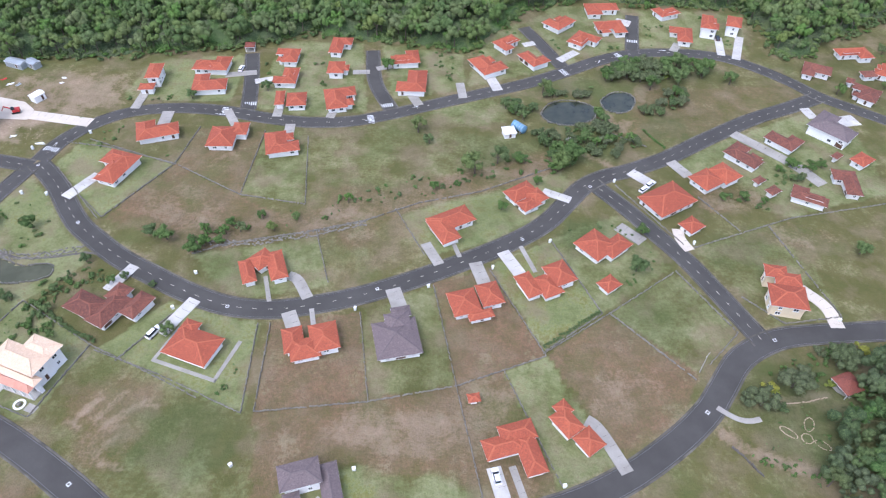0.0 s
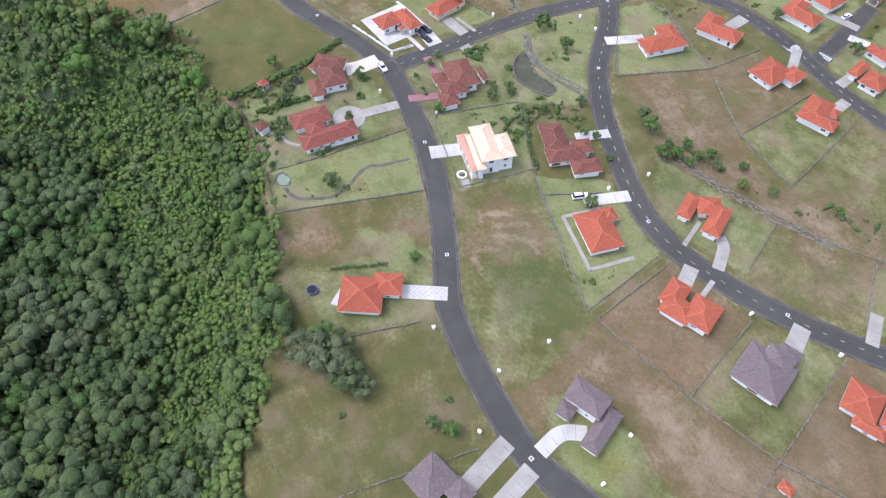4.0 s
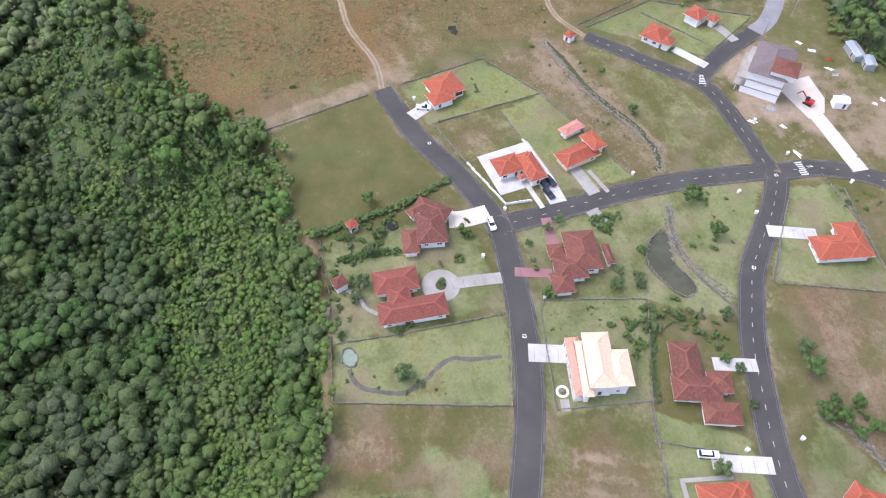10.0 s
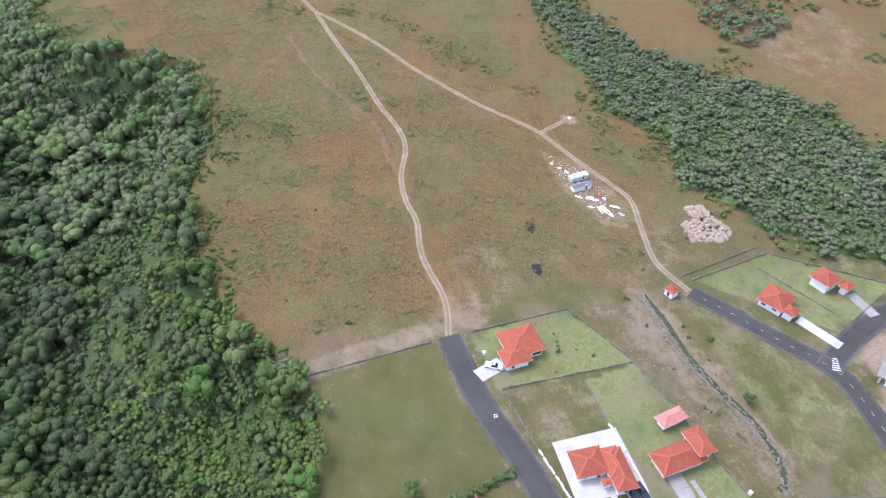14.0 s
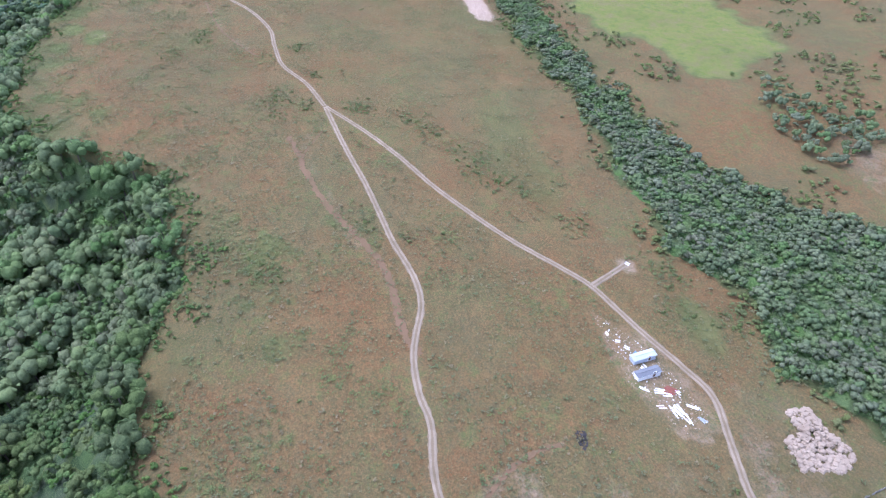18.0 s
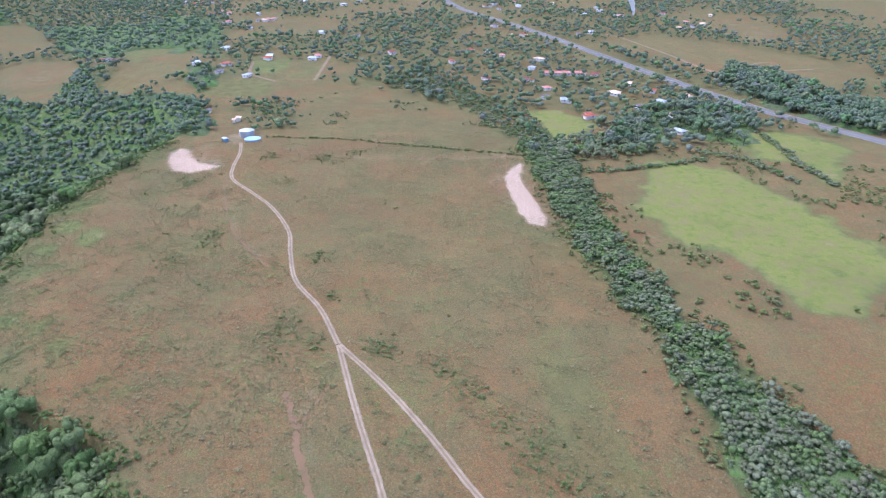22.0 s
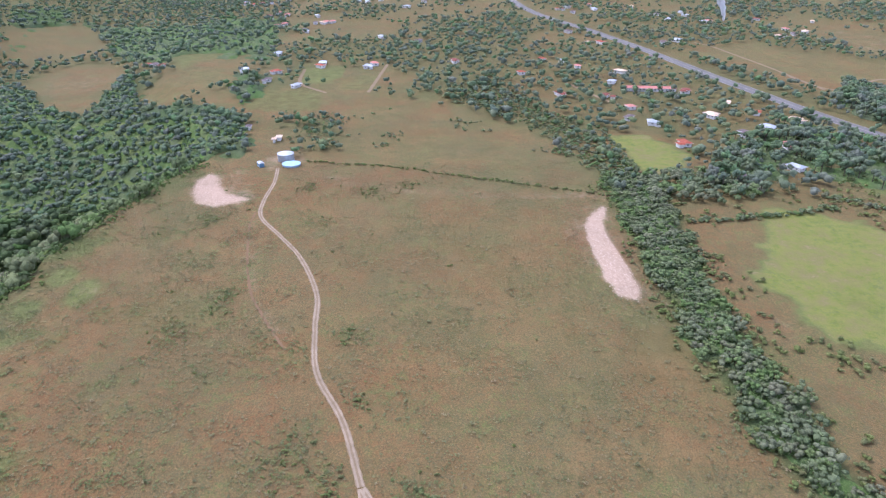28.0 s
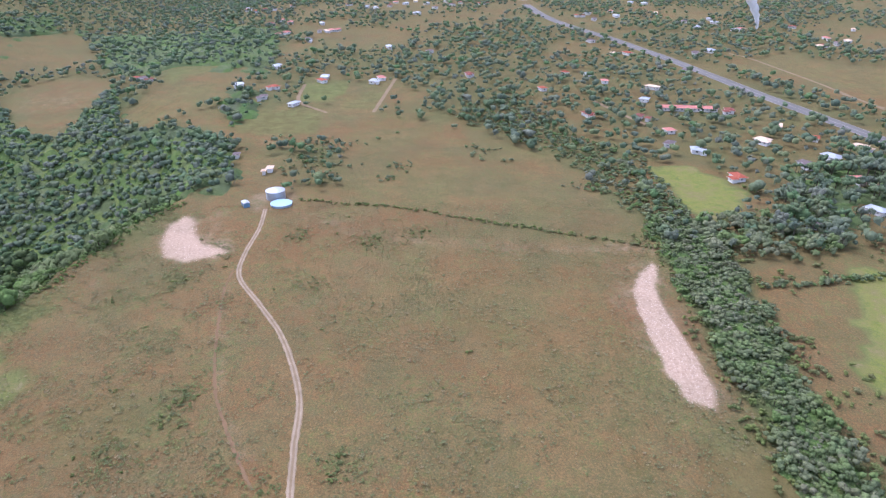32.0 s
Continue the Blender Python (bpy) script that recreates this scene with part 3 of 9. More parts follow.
STRIP_WOOD = [(-700, 205), (-680, 203), (-636, 199), (-594, 195), (-562, 193), (-530, 191), (-494, 192), (-470, 193), (-441, 194), (-410, 190), (-389, 186), (-362, 188), (-336, 185), (-323, 194), (-303, 200), (-280, 194), (-256, 203), (-236, 212), (-222, 240), (-236, 258), (-264, 283), (-311, 280), (-330, 267), (-345, 255), (-360, 236), (-388, 225), (-410, 219), (-436, 214), (-466, 211), (-510, 212), (-550, 212), (-593, 220), (-634, 229), (-692, 233)]
SPUR = [(-1007, -289), (-1064, -296), (-1114, -278), (-1098, -230), (-1026, -190), (-953, -188), (-888, -179), (-919, -225)]
EDGE = ravine(XX, YY)
COVER[..., 1] -= 0.55 * ease(-26, -4, EDGE + 7.0 * ripple(XX, YY, 9.0, 1.0)) * ease(-245, -280, XX) * (1 - ease(-700, -740, XX))
PLOTS = [
    (SPUR, 0.05, 0.95, 0.22),
    ([(-1238, -417), (-1354, -366), (-1188, -271), (-1117, -322), (-1106, -350)], 0.1, 0.85, 0.1),
    ([(-1090, -166), (-1092, -107), (-1001, -85), (-1003, -138)], 0.55, 0.1, 0.0),
    ([(-310.6, 146), (-300, 154.5), (-297, 160), (-275, 167), (-263, 166), (-259, 158.5), (-262, 152), (-274, 148), (-284, 144.5)], 0.0, 1.0, 0.5),
    (RUBBLE_STRIP, 0.0, 0.5, 1.0),
    ([(-400, 295), (-387, 308), (-405, 353), (-330, 340), (-318, 304), (-354, 286), (-377, 284)], 0.0, 1.0, 0.36),
    (PALE_PATCH, 0.0, 0.5, 1.0),
    ([(-47.8, 86), (-19.1, 89.4), (-23.8, 119.6), (-48.8, 115.3)], 0.15, 0.75, 0.05),
    ([(-19.1, 89.4), (3.8, 94.5), (-2.6, 131), (-23.8, 119.6)], 0.45, 0.2, 0.0),
    ([(3.8, 94.5), (28.8, 104.6), (14.7, 137.8), (-2.6, 131.3)], 0.1, 0.75, 0.05),
    ([(28.9, 106.5), (46.9, 120), (35, 151), (14.7, 137.8)], 0.8, 0.0, 0.0),
    ([(46.9, 120), (72, 139), (62, 165), (35, 151)], 0.55, 0.0, 0.0),
    ([(-48, 86), (3.8, 94.5), (9.8, 62), (-12, 55), (-30, 52), (-46, 55)], 0.1, 0.62, 0.12),
    ([(3.8, 94.5), (16.9, 99.3), (28, 65), (9.8, 62)], 0.15, 0.62, 0.2),
    ([(16.9, 99.3), (28.8, 104.6), (44, 72), (28, 65)], 0.62, 0.2, 0.05),
    ([(28.8, 104.6), (49, 120), (70, 99), (60, 83), (46, 73)], 0.1, 0.7, 0.1),
    ([(49, 120), (72, 138), (86, 114), (70, 100)], 0.42, 0.08, 0.0),
    ([(-94.7, 104.5), (-51, 85.5), (-52, 115), (-68, 119), (-80, 122)], 0.75, 0.05, 0.0),
    ([(-96.4, 106), (-51, 85), (-46, 80), (-44, 56), (-62, 57), (-80, 66), (-100, 80)], 0.3, 0.2, 0.0),
    ([(-219, 43), (-223.5, 80), (-170, 90), (-175, 52), (-186, 44)], 0.0, 0.0, 0.0),
    ([(-226, 161), (-168, 160), (-153, 152), (-149, 182), (-195, 180)], 0.3, 0.08, 0.0),
    ([(-78, 141), (-41, 153), (-34, 130), (-60, 122)], 0.6, 0.1, 0.0),
    ([(-41, 153), (-16, 165), (-5, 143), (-34, 130)], 0.3, 0.38, 0.0),
    ([(-16, 165), (42, 190), (48, 175), (20, 150), (-5, 143)], 0.75, 0.05, 0.0),
    ([(81, 148), (119, 163), (118, 120), (98, 116)], 0.36, 0.1, 0.0),
    ([(-132, 86), (-133, 92), (-121, 121.6), (-96.4, 106), (-102.5, 83)], 0.7, 0.02, 0.0),
    ([(-125.7, 35.3), (-140.3, 40.4), (-131.3, 84.9), (-108.4, 74.4)], 0.75, 0.05, 0.0),
    ([(-140.3, 40.4), (-172, 47), (-166, 88), (-134, 86)], 0.6, 0.1, 0.0),
    ([(-125.7, 35.3), (-108.4, 74.4), (-92, 68), (-105, 28)], 0.2, 0.3, 0.02),
    ([(-105, 28), (-92, 68), (-72, 52), (-84, 28)], 0.5, 0.18, 0.0),
    ([(-225, 92), (-227.8, 124), (-204.2, 134.3), (-204, 93)], 0.85, 0.0, 0.0),
    ([(-204, 93.5), (-201, 118), (-185, 118.4), (-184, 97)], 0.3, 0.35, 0.05),
    ([(-201, 118), (-204.2, 134.3), (-160, 142.6), (-163, 119)], 0.8, 0.0, 0.0),
    ([(-138.7, 184.7), (-113.2, 157.2), (-96.5, 186.6), (-133.5, 201.2)], 0.7, 0.08, 0.0),
    ([(-111, 158), (-78, 142), (-41, 154), (-70, 170), (-96, 187)], 0.05, 0.6, 0.02),
    ([(-96, 187), (-69.4, 170.5), (-67.8, 208), (-93, 210)], 0.15, 0.6, 0.05),
    ([(-69.4, 170.5), (-46.5, 166), (-51, 205), (-67.8, 208)], 0.5, 0.15, 0.0),
    ([(-155, 100), (-153, 160), (-125, 160), (-108, 138), (-121, 121.6), (-131, 96)], 0.6, 0.1, 0.0),
    ([(-153, 162), (-145, 180), (-120, 154), (-128, 140)], 0.75, 0.0, 0.0),
    ([(-231, 168), (-236, 200), (-213, 232), (-200, 200)], 0.8, 0.0, 0.0),
    ([(-233, 166), (-240, 199), (-236, 200), (-231, 168)], 0.2, 0.45, 0.1),
    ([(-226, 124), (-228, 160), (-150, 156), (-160, 143), (-204, 134.5)], 0.1, 0.45, 0.12),
    ([(-46, 166), (45, 190), (40, 205), (-20, 214), (-51, 210)], 0.3, 0.1, 0.0),
    ([(-130, 228), (-85, 228), (-86, 264), (-125, 258)], 0.7, 0.05, 0.0),
    ([(-78, 225), (-52, 219), (-30, 222), (-36, 278), (-72, 275)], 0.6, 0.08, 0.0),
    ([(-20, 232), (10, 242), (10, 268), (-28, 276)], 0.6, 0.08, 0.0),
    ([(10, 243), (60, 262), (52, 310), (20, 285)], 0.55, 0.1, 0.0),
    ([(60, 268), (140, 280), (150, 312), (50, 318)], 0.6, 0.08, 0.0),
    ([(85, 195), (150, 230), (165, 215), (160, 178), (119, 164), (95, 175)], 0.6, 0.1, 0.0),
    ([(84, 243), (150, 250), (155, 235), (100, 212), (72, 205)], 0.1, 0.42, 0.0),
    ([(100, 112), (140, 116), (115, 66), (82, 92)], 0.15, 0.3, 0.0),
    ([(-937, -163), (-1034, -125), (-1010, -82), (-960, -65), (-895, -113)], 0.3, 0.35, 0.0),
    ([(-1090, 398), (-896, 458), (-800, 520), (-900, 640), (-1057, 562), (-1117, 483)], 0.25, 0.45, 0.0),
    ([(-735, 47), (-897, 37), (-887, 99), (-852, 115), (-837, 153), (-717, 179), (-688, 178), (-696, 135)], 0.05, 0.30, 0.0),
    ([(-645, 283), (-629, 320), (-580, 330), (-520, 336), (-486, 332), (-458, 285), (-450, 266), (-483, 256), (-519, 248), (-551, 244), (-579, 236)], 1.0, 0.0, 0.0),
    ([(-785, 233), (-784, 260), (-732, 277), (-695, 244), (-715, 226)], 1.0, 0.0, 0.0),
    ([(-674, 352), (-703, 404), (-656, 429), (-582, 369), (-623, 378), (-635, 350)], 1.0, 0.0, 0.0),
    ([(-984, 32), (-929, 28), (-920, 55), (-984, 67)], 0.45, 0.35, 0.05),
    ([(-932, -36), (-858, -45), (-855, 19), (-913, 16)], 0.35, 0.0, 0.0),
    ([(-1010, -12), (-950, -8), (-945, 25), (-1020, 30)], 0.6, 0.1, 0.0),
    ([(-855, -32), (-857, 11), (-834, 16), (-835, -24)], 0.1, 0.7, 0.25),
    ([(-1033, -135), (-1086, -84), (-1075, -67), (-1031, -66), (-1011, -103)], 0.2, 0.5, 0.1),
    ([(-1207, 634), (-1202, 706), (-1068, 665), (-1054, 596)], 0.1, 0.6, 0.45),
]
for poly, lawn, dry, bare in PLOTS:
    plot(poly, lawn, dry, bare)
FLUSH = ripple(XX, YY, 12.0, 5.0) + 0.7 * ripple(XX, YY, 4.0, 1.0) + 0.5 * ease(-60, -8, EDGE)
FLUSH = ease(0.30, 1.0, FLUSH) * ease(-290, -320, XX) * (1 - ease(-700, -735, XX)) * (1 - ease(-50, -80, EDGE)) * (EDGE < 0) * (COVER[..., 2] < 0.3)
COVER[..., 0] = np.maximum(COVER[..., 0], 0.62 * FLUSH)
COVER[..., 3] = np.maximum(COVER[..., 3], 0.16 * FLUSH)
TRODDEN = [
    [(-309.0, 87.2), (-327.8, 86.0), (-342.2, 83.0), (-356.4, 76.6), (-384.3, 70.2), (-407.2, 64.4), (-424.2, 62.8), (-448.0, 72.4)],
    [(-529.7, 45.8), (-547.6, 35.6), (-568.7, 25.3), (-601.2, 16.0), (-634.0, 10.2), (-645.4, 11.9)],
    [(-240, 94), (-252, 95), (-255, 97), (-262, 106), (-265, 113), (-267, 122)],
    [(-273, 168), (-258, 166), (-242, 162), (-232, 163)], [(-286, 165), (-274, 168)],
]
SPOTS = [
    (-250, 140, 15, 15, 0.0, 0.8, 0.16), (-262, 176, 20, 8, 0.0, 0.7, 0.3), (-244, 176, 9, 12, 0.1, 0.6, 0.25), (-237, 150, 8, 12, 0.0, 0.6, 0.3),
    (-9, 81, 15, 7, 0.1, 0.6, 0.38), (-89, 164, 19, 11, 0.05, 0.75, 0.24), (-80, 191, 7, 7, 0.1, 0.6, 0.3), (-31, 172, 11, 7, 0.1, 0.65, 0.1), (18, 226, 8, 10, 0.5, 0.3, 0.35),
    (-85, 89, 12, 9, 0.1, 0.5, 0.10), (-56, 78, 9, 10, 0.0, 0.0, 0.0), (-66, 64, 9, 6, 0.2, 0.0, 0.0), (-5, 64, 9, 6, 0.0, 0.0, 0.0), (52, 96, 9, 6, 0.1, 0.7, 0.3),
    (96, 173, 9, 9, 0.1, 0.6, 0.3), (93, 225, 22, 10, 0.15, 0.5, 0.05), (-33, 81, 11, 4, 0.1, 0.7, 0.2), (-111, 40, 7, 7, 0.15, 0.65, 0.1), (-98, 61, 7, 6, 0.15, 0.65, 0.1), (-104, 52, 4, 3, 0.75, 0.0, 0.0),
    (-77, 160, 5, 8, 0.1, 0.7, 0.3), (-21, 83, 6, 7, 0.1, 0.65, 0.38), (-28, 154, 8, 10, 0.15, 0.6, 0.2), (-212, 144, 7, 11, 0.05, 0.5, 0.35), (-196, 102, 8, 11, 0.2, 0.5, 0.18), 
    (-236, 49, 12, 16, 0.0, 0.95, 0.05), (-277, 21, 9, 7, 0.1, 0.9, 0.1), (-588, -60, 12, 7, 0.85, 0.0, 0.0), (-575, -46, 13, 8, 0.8, 0.0, 0.0), (-562, -62, 10, 6, 0.8, 0.0, 0.0), (-636, -33, 8, 8, 0.0, 0.8, 0.35), (-645, -12, 12, 13, 0.25, 0.2, 0.0), (-620, 113, 33, 8, 0.3, 0.3, 0.0),
    (-555, -6, 20, 24, 0.35, 0.3, 0.0), (-502, 43, 8, 8, 0.1, 0.9, 0.15), (-705, 80, 12, 50, 0.0, 0.95, 0.12), (-420, 30, 40, 14, 0.0, 0.95, 0.08), (-300, 178, 16, 7, 0.4, 0.1, 0.0), (-470, 20, 30, 16, 0.0, 0.9, 0.05),
    (-400, 150, 60, 14, 0.35, 0.3, 0.0), (-560, 150, 70, 22, 0.2, 0.36, 0.0), (-640, 140, 40, 30, 0.2, 0.36, 0.0), (-480, 255, 40, 8, 0.0, 0.95, 0.1), (-560, 226, 50, 7, 0.0, 0.95, 0.1),
    (-176, 212, 27, 22, 0.0, 0.4, 0.78), (-152, 232, 30, 18, 0.15, 0.4, 0.45), (-205, 150, 26, 7, 0.1, 0.5, 0.42),
    (-60, 65, 15, 13, 0.35, 0.0, 0.0), (-95, 56, 7, 7, 0.8, 0.0, 0.0), (-22, 62, 16, 11, 0.85, 0.0, 0.0), (-5, 80, 14, 7, 0.0, 0.6, 0.40),
    (0, 62, 14, 8, 0.62, 0.1, 0.0), (12, 88, 7, 8, 0.1, 0.6, 0.35), (45, 92, 9, 9, 0.1, 0.7, 0.28), 
    (-90, 168, 14, 9, 0.0, 0.6, 0.28), (-236, 92, 13, 10, 0.0, 0.6, 0.62), (-248, 108, 14, 8, 0.0, 0.6, 0.3), (-690, -14, 20, 12, 0.0, 0.5, 0.75),
    (-676, -2, 14, 7, 0.0, 0.5, 0.6), (-610, 181, 44, 13, 0.0, 0.75, 0.42), (-286, 154, 26, 9, 0.0, 0.6, 0.5), (-256, 186, 14, 9, 0.0, 0.6, 0.45),
    (-648, -46, 10, 6, 0.0, 0.6, 0.45), (-735, 5, 18, 12, 0.0, 0.6, 0.4), (10, 225, 22, 12, 0.55, 0.1, 0.12), (-330, 167, 5, 4, 0.0, 0.6, 0.6), (-258, 174, 7, 10, 0.0, 0.8, 0.40), (-248, 165, 9, 6, 0.0, 0.8, 0.42), (-738, 12, 26, 16, 0.0, 0.7, 0.5), (-694, -16, 34, 22, 0.0, 1.0, 0.30), (-610, 181, 60, 17, 0.0, 0.9, 0.3),
    (118, 155, 14, 7, 0.2, 0.5, 0.25), (104, 174, 12, 8, 0.3, 0.5, 0.3), (-940, -198, 60, 30, 0.1, 0.75, 0.25), (-300, 330, 60, 40, 0.0, 0.9, 0.2),
    (-82, 78, 9, 9, 0.0, 0.45, 0.25), (-100, 30, 8, 8, 0.4, 0.2, 0.1), (-118, 30, 10, 4, 0.0, 0.6, 0.3), (-640, -30, 40, 14, 0.2, 0.35, 0.0), (-350, 30, 50, 10, 0.2, 0.4, 0.0),
]
for x, y, rx, ry, lawn, dry, bare in SPOTS:
    spot(x, y, rx, ry, lawn, dry, bare)
verge([(-80, 150), (-58, 153), (-38, 159), (-20, 166), (-4, 174), (16, 181), (40, 193)], 9.0, lawn=0.0, dry=0.55, bare=0.24)
verge([(-228, 147), (-203, 147), (-181, 152), (-168, 155), (-158, 151)], 7.0, lawn=0.0, dry=0.5, bare=0.42)
verge([(-222.5, 44), (-229, 82)], 5.0, lawn=0.0, dry=0.5, bare=0.5)
verge([(-128, 31), (-140, 36), (-158, 40), (-172, 43)], 5.0, lawn=0.0, dry=0.7, bare=0.3)
for line in [[(-93.0, 83.0), (-90.0, 81.0)], [(-91.0, 84.0), (-88.0, 89.0)], [(-86.0, 84.0), (-82.0, 91.0)], [(-83.0, 82.0), (-78.0, 87.0)], [(-83.0, 74.0), (-80.0, 78.0)], [(-81.0, 72.0), (-76.0, 70.0)], [(-81.0, 86.0), (-81.0, 82.0)], [(-76.0, 88.0), (-72.0, 87.0)]]:
    verge(line, 1.3, lawn=0.0, dry=0.6, bare=0.5)
for x, y, rx, ry, deep in [(-64, 79, 17, 14, 0.50), (47, 152, 13, 11, 0.62), (70, 158, 5, 6, 0.3), (94, 148, 14, 9, 0.30), (88, 216, 11, 11, 0.35), (100, 88, 24, 20, 0.45), (84, 92, 12, 12, 0.35), (20, 200, 16, 11, 0.35), (52, 205, 22, 14, 0.45), (66, 246, 26, 10, 0.40), (108, 258, 18, 10, 0.35), (60, 116, 12, 12, 0.25), (-20, 172, 20, 10, 0.2)]:
    w_ = near_grid([(x - rx, y - ry), (x + rx, y + ry)], 4)
    COVER[w_][..., 3] = np.maximum(COVER[w_][..., 3], deep * (1 - ease(0.5, 1.15, np.hypot((XX[w_] - x) / rx, (YY[w_] - y) / ry) + 0.3 * ripple(XX[w_], YY[w_], 3.0, x))))
for line, wide, bare in ([(71.2, 80.9), (75.4, 77.4), (82.1, 74.4), (87.6, 72.3), (92.5, 70.2)], 2.6, 0.5), ([(88.8, 91.4), (92.0, 91.2), (102.3, 93.4)], 2.2, 0.62), ([(66, 222), (68, 212), (74, 220)], 4.0, 0.4), ([(82, 236), (84, 244), (92, 246)], 4.0, 0.4), ([(49.3, 205.1), (51.6, 198.7), (57.3, 194.7), (63.4, 189.5)], 2.0, 0.45):
    verge(line, wide, lawn=0.0, dry=0.5, bare=bare)
plot(RUBBLE_STRIP, 0.0, 0.5, 1.0)
plot(PALE_PATCH, 0.0, 0.5, 0.95)
for line in TRODDEN:
    verge(line, 3.2, lawn=0.0, dry=1.0, bare=0.27)
verge([(-728, 13), (-690, 60), (-672, 130), (-668, 200)], 7.0, dry=0.8, bare=0.32)


def mesh_of(name, verts, faces, material, smooth=False):
    me = bpy.data.meshes.new(name)
    me.from_pydata([tuple(v) for v in verts], [], faces)
    if material:
        me.materials.append(material)
    if smooth:
        me.polygons.foreach_set("use_smooth", [True] * len(me.polygons))
    me.update()
    return me


def big_mesh(name, verts, faces, material, smooth=False):
    """The same from arrays, all faces with one number of corners."""
    me = bpy.data.meshes.new(name)
    k = faces.shape[1]
    me.vertices.add(len(verts))
    me.vertices.foreach_set("co", np.ascontiguousarray(verts, np.float32).ravel())
    me.loops.add(faces.size)
    me.loops.foreach_set("vertex_index", np.ascontiguousarray(faces, np.int32).ravel())
    me.polygons.add(len(faces))
    me.polygons.foreach_set("loop_start", np.arange(0, faces.size, k, dtype=np.int32))
    me.polygons.foreach_set("use_smooth", np.full(len(faces), smooth))
    me.materials.append(material)
    me.update(calc_edges=True)
    me.validate()
    return me


HOLLOWS = []


def build_ground():
    nx, ny = XX.shape
    zz = ground_z(XX, YY)
    for outline, level in HOLLOWS:
        w = near_grid(outline, 1.5)
        m = inside(outline, XX[w], YY[w])
        zz[w][m] = np.minimum(zz[w][m], level - 0.35)
    far = (XX < -400)[..., None]
    for _ in range(2):
        even = COVER.copy()
        even[1:-1, 1:-1] = 0.4 * COVER[1:-1, 1:-1] + 0.15 * (COVER[:-2, 1:-1] + COVER[2:, 1:-1] + COVER[1:-1, :-2] + COVER[1:-1, 2:])
        COVER[:] = np.where(far, even, COVER)
    co = np.stack([XX, YY, zz], -1).reshape(-1, 3)
    i = np.arange(nx * ny).reshape(nx, ny)
    f = np.stack([i[:-1, :-1], i[1:, :-1], i[1:, 1:], i[:-1, 1:]], -1).reshape(-1, 4)
    me = big_mesh("ground", co, f, MAT["ground"], True)
    at = me.attributes.new("cover", "FLOAT_COLOR", "POINT")
    at.data.foreach_set("color", np.clip(COVER, 0, 1).reshape(-1))
    return tagged(new("ground", me), "olive and brown grassland with mown plots and a wooded ravine", "ground", kind="structure")

# ---- roads ----
def curve_points(points, step):
    """A smooth line through points, in even steps."""
    p = [Vector((*q, 0)) for q in points]
    p = [p[0] * 2 - p[1]] + p + [p[-1] * 2 - p[-2]]
    fine = []
    for a, b, c, d in zip(p, p[1:], p[2:], p[3:]):
        for k in range(12):
            t = k / 12
            fine.append(0.5 * (2 * b + (c - a) * t + (2 * a - 5 * b + 4 * c - d) * t * t + (3 * b - a - 3 * c + d) * t ** 3))
    fine.append(p[-2])
    out, left = [fine[0]], 0.0
    for a, b in zip(fine, fine[1:]):
        d, at = (b - a).length, 0.0
        while d - at >= step - left and d > 0:
            at += step - left
            left = 0.0
            out.append(a + (b - a) * (at / d))
        left += d - at
    if (out[-1] - fine[-1]).length > step * 0.4:
        out.append(fine[-1])
    return out


def sides(line):
    out = []
    for k, q in enumerate(line):
        t = (line[min(k + 1, len(line) - 1)] - line[max(k - 1, 0)]).normalized()
        out.append(Vector((-t.y, t.x, 0)))
    return out


def strip(name, line, offsets, material, lift=0.0, rough=0.0):
    """A band along a line: offsets are (sideways, up) from one edge to the other; it lies on the ground."""
    side = sides(line)
    verts, faces, n = [], [], len(offsets)
    for q, s in zip(line, side):
        for o, up in offsets:
            p = q + s * (o + random.uniform(-rough, rough))
            verts.append((p.x, p.y, gz(p.x, p.y) + up + lift))
    for k in range(len(line) - 1):
        for j in range(n - 1):
            a = k * n + j
            faces.append((a + n, a + n + 1, a + 1, a))
    return mesh_of(name, verts, faces, material)


def part(name, data, parent, label="", m=None):
    ob = new(name, data)
    ob.parent = parent
    if m is not None:
        ob.matrix_local = m
    if label:
        ob["label"] = label
    return ob


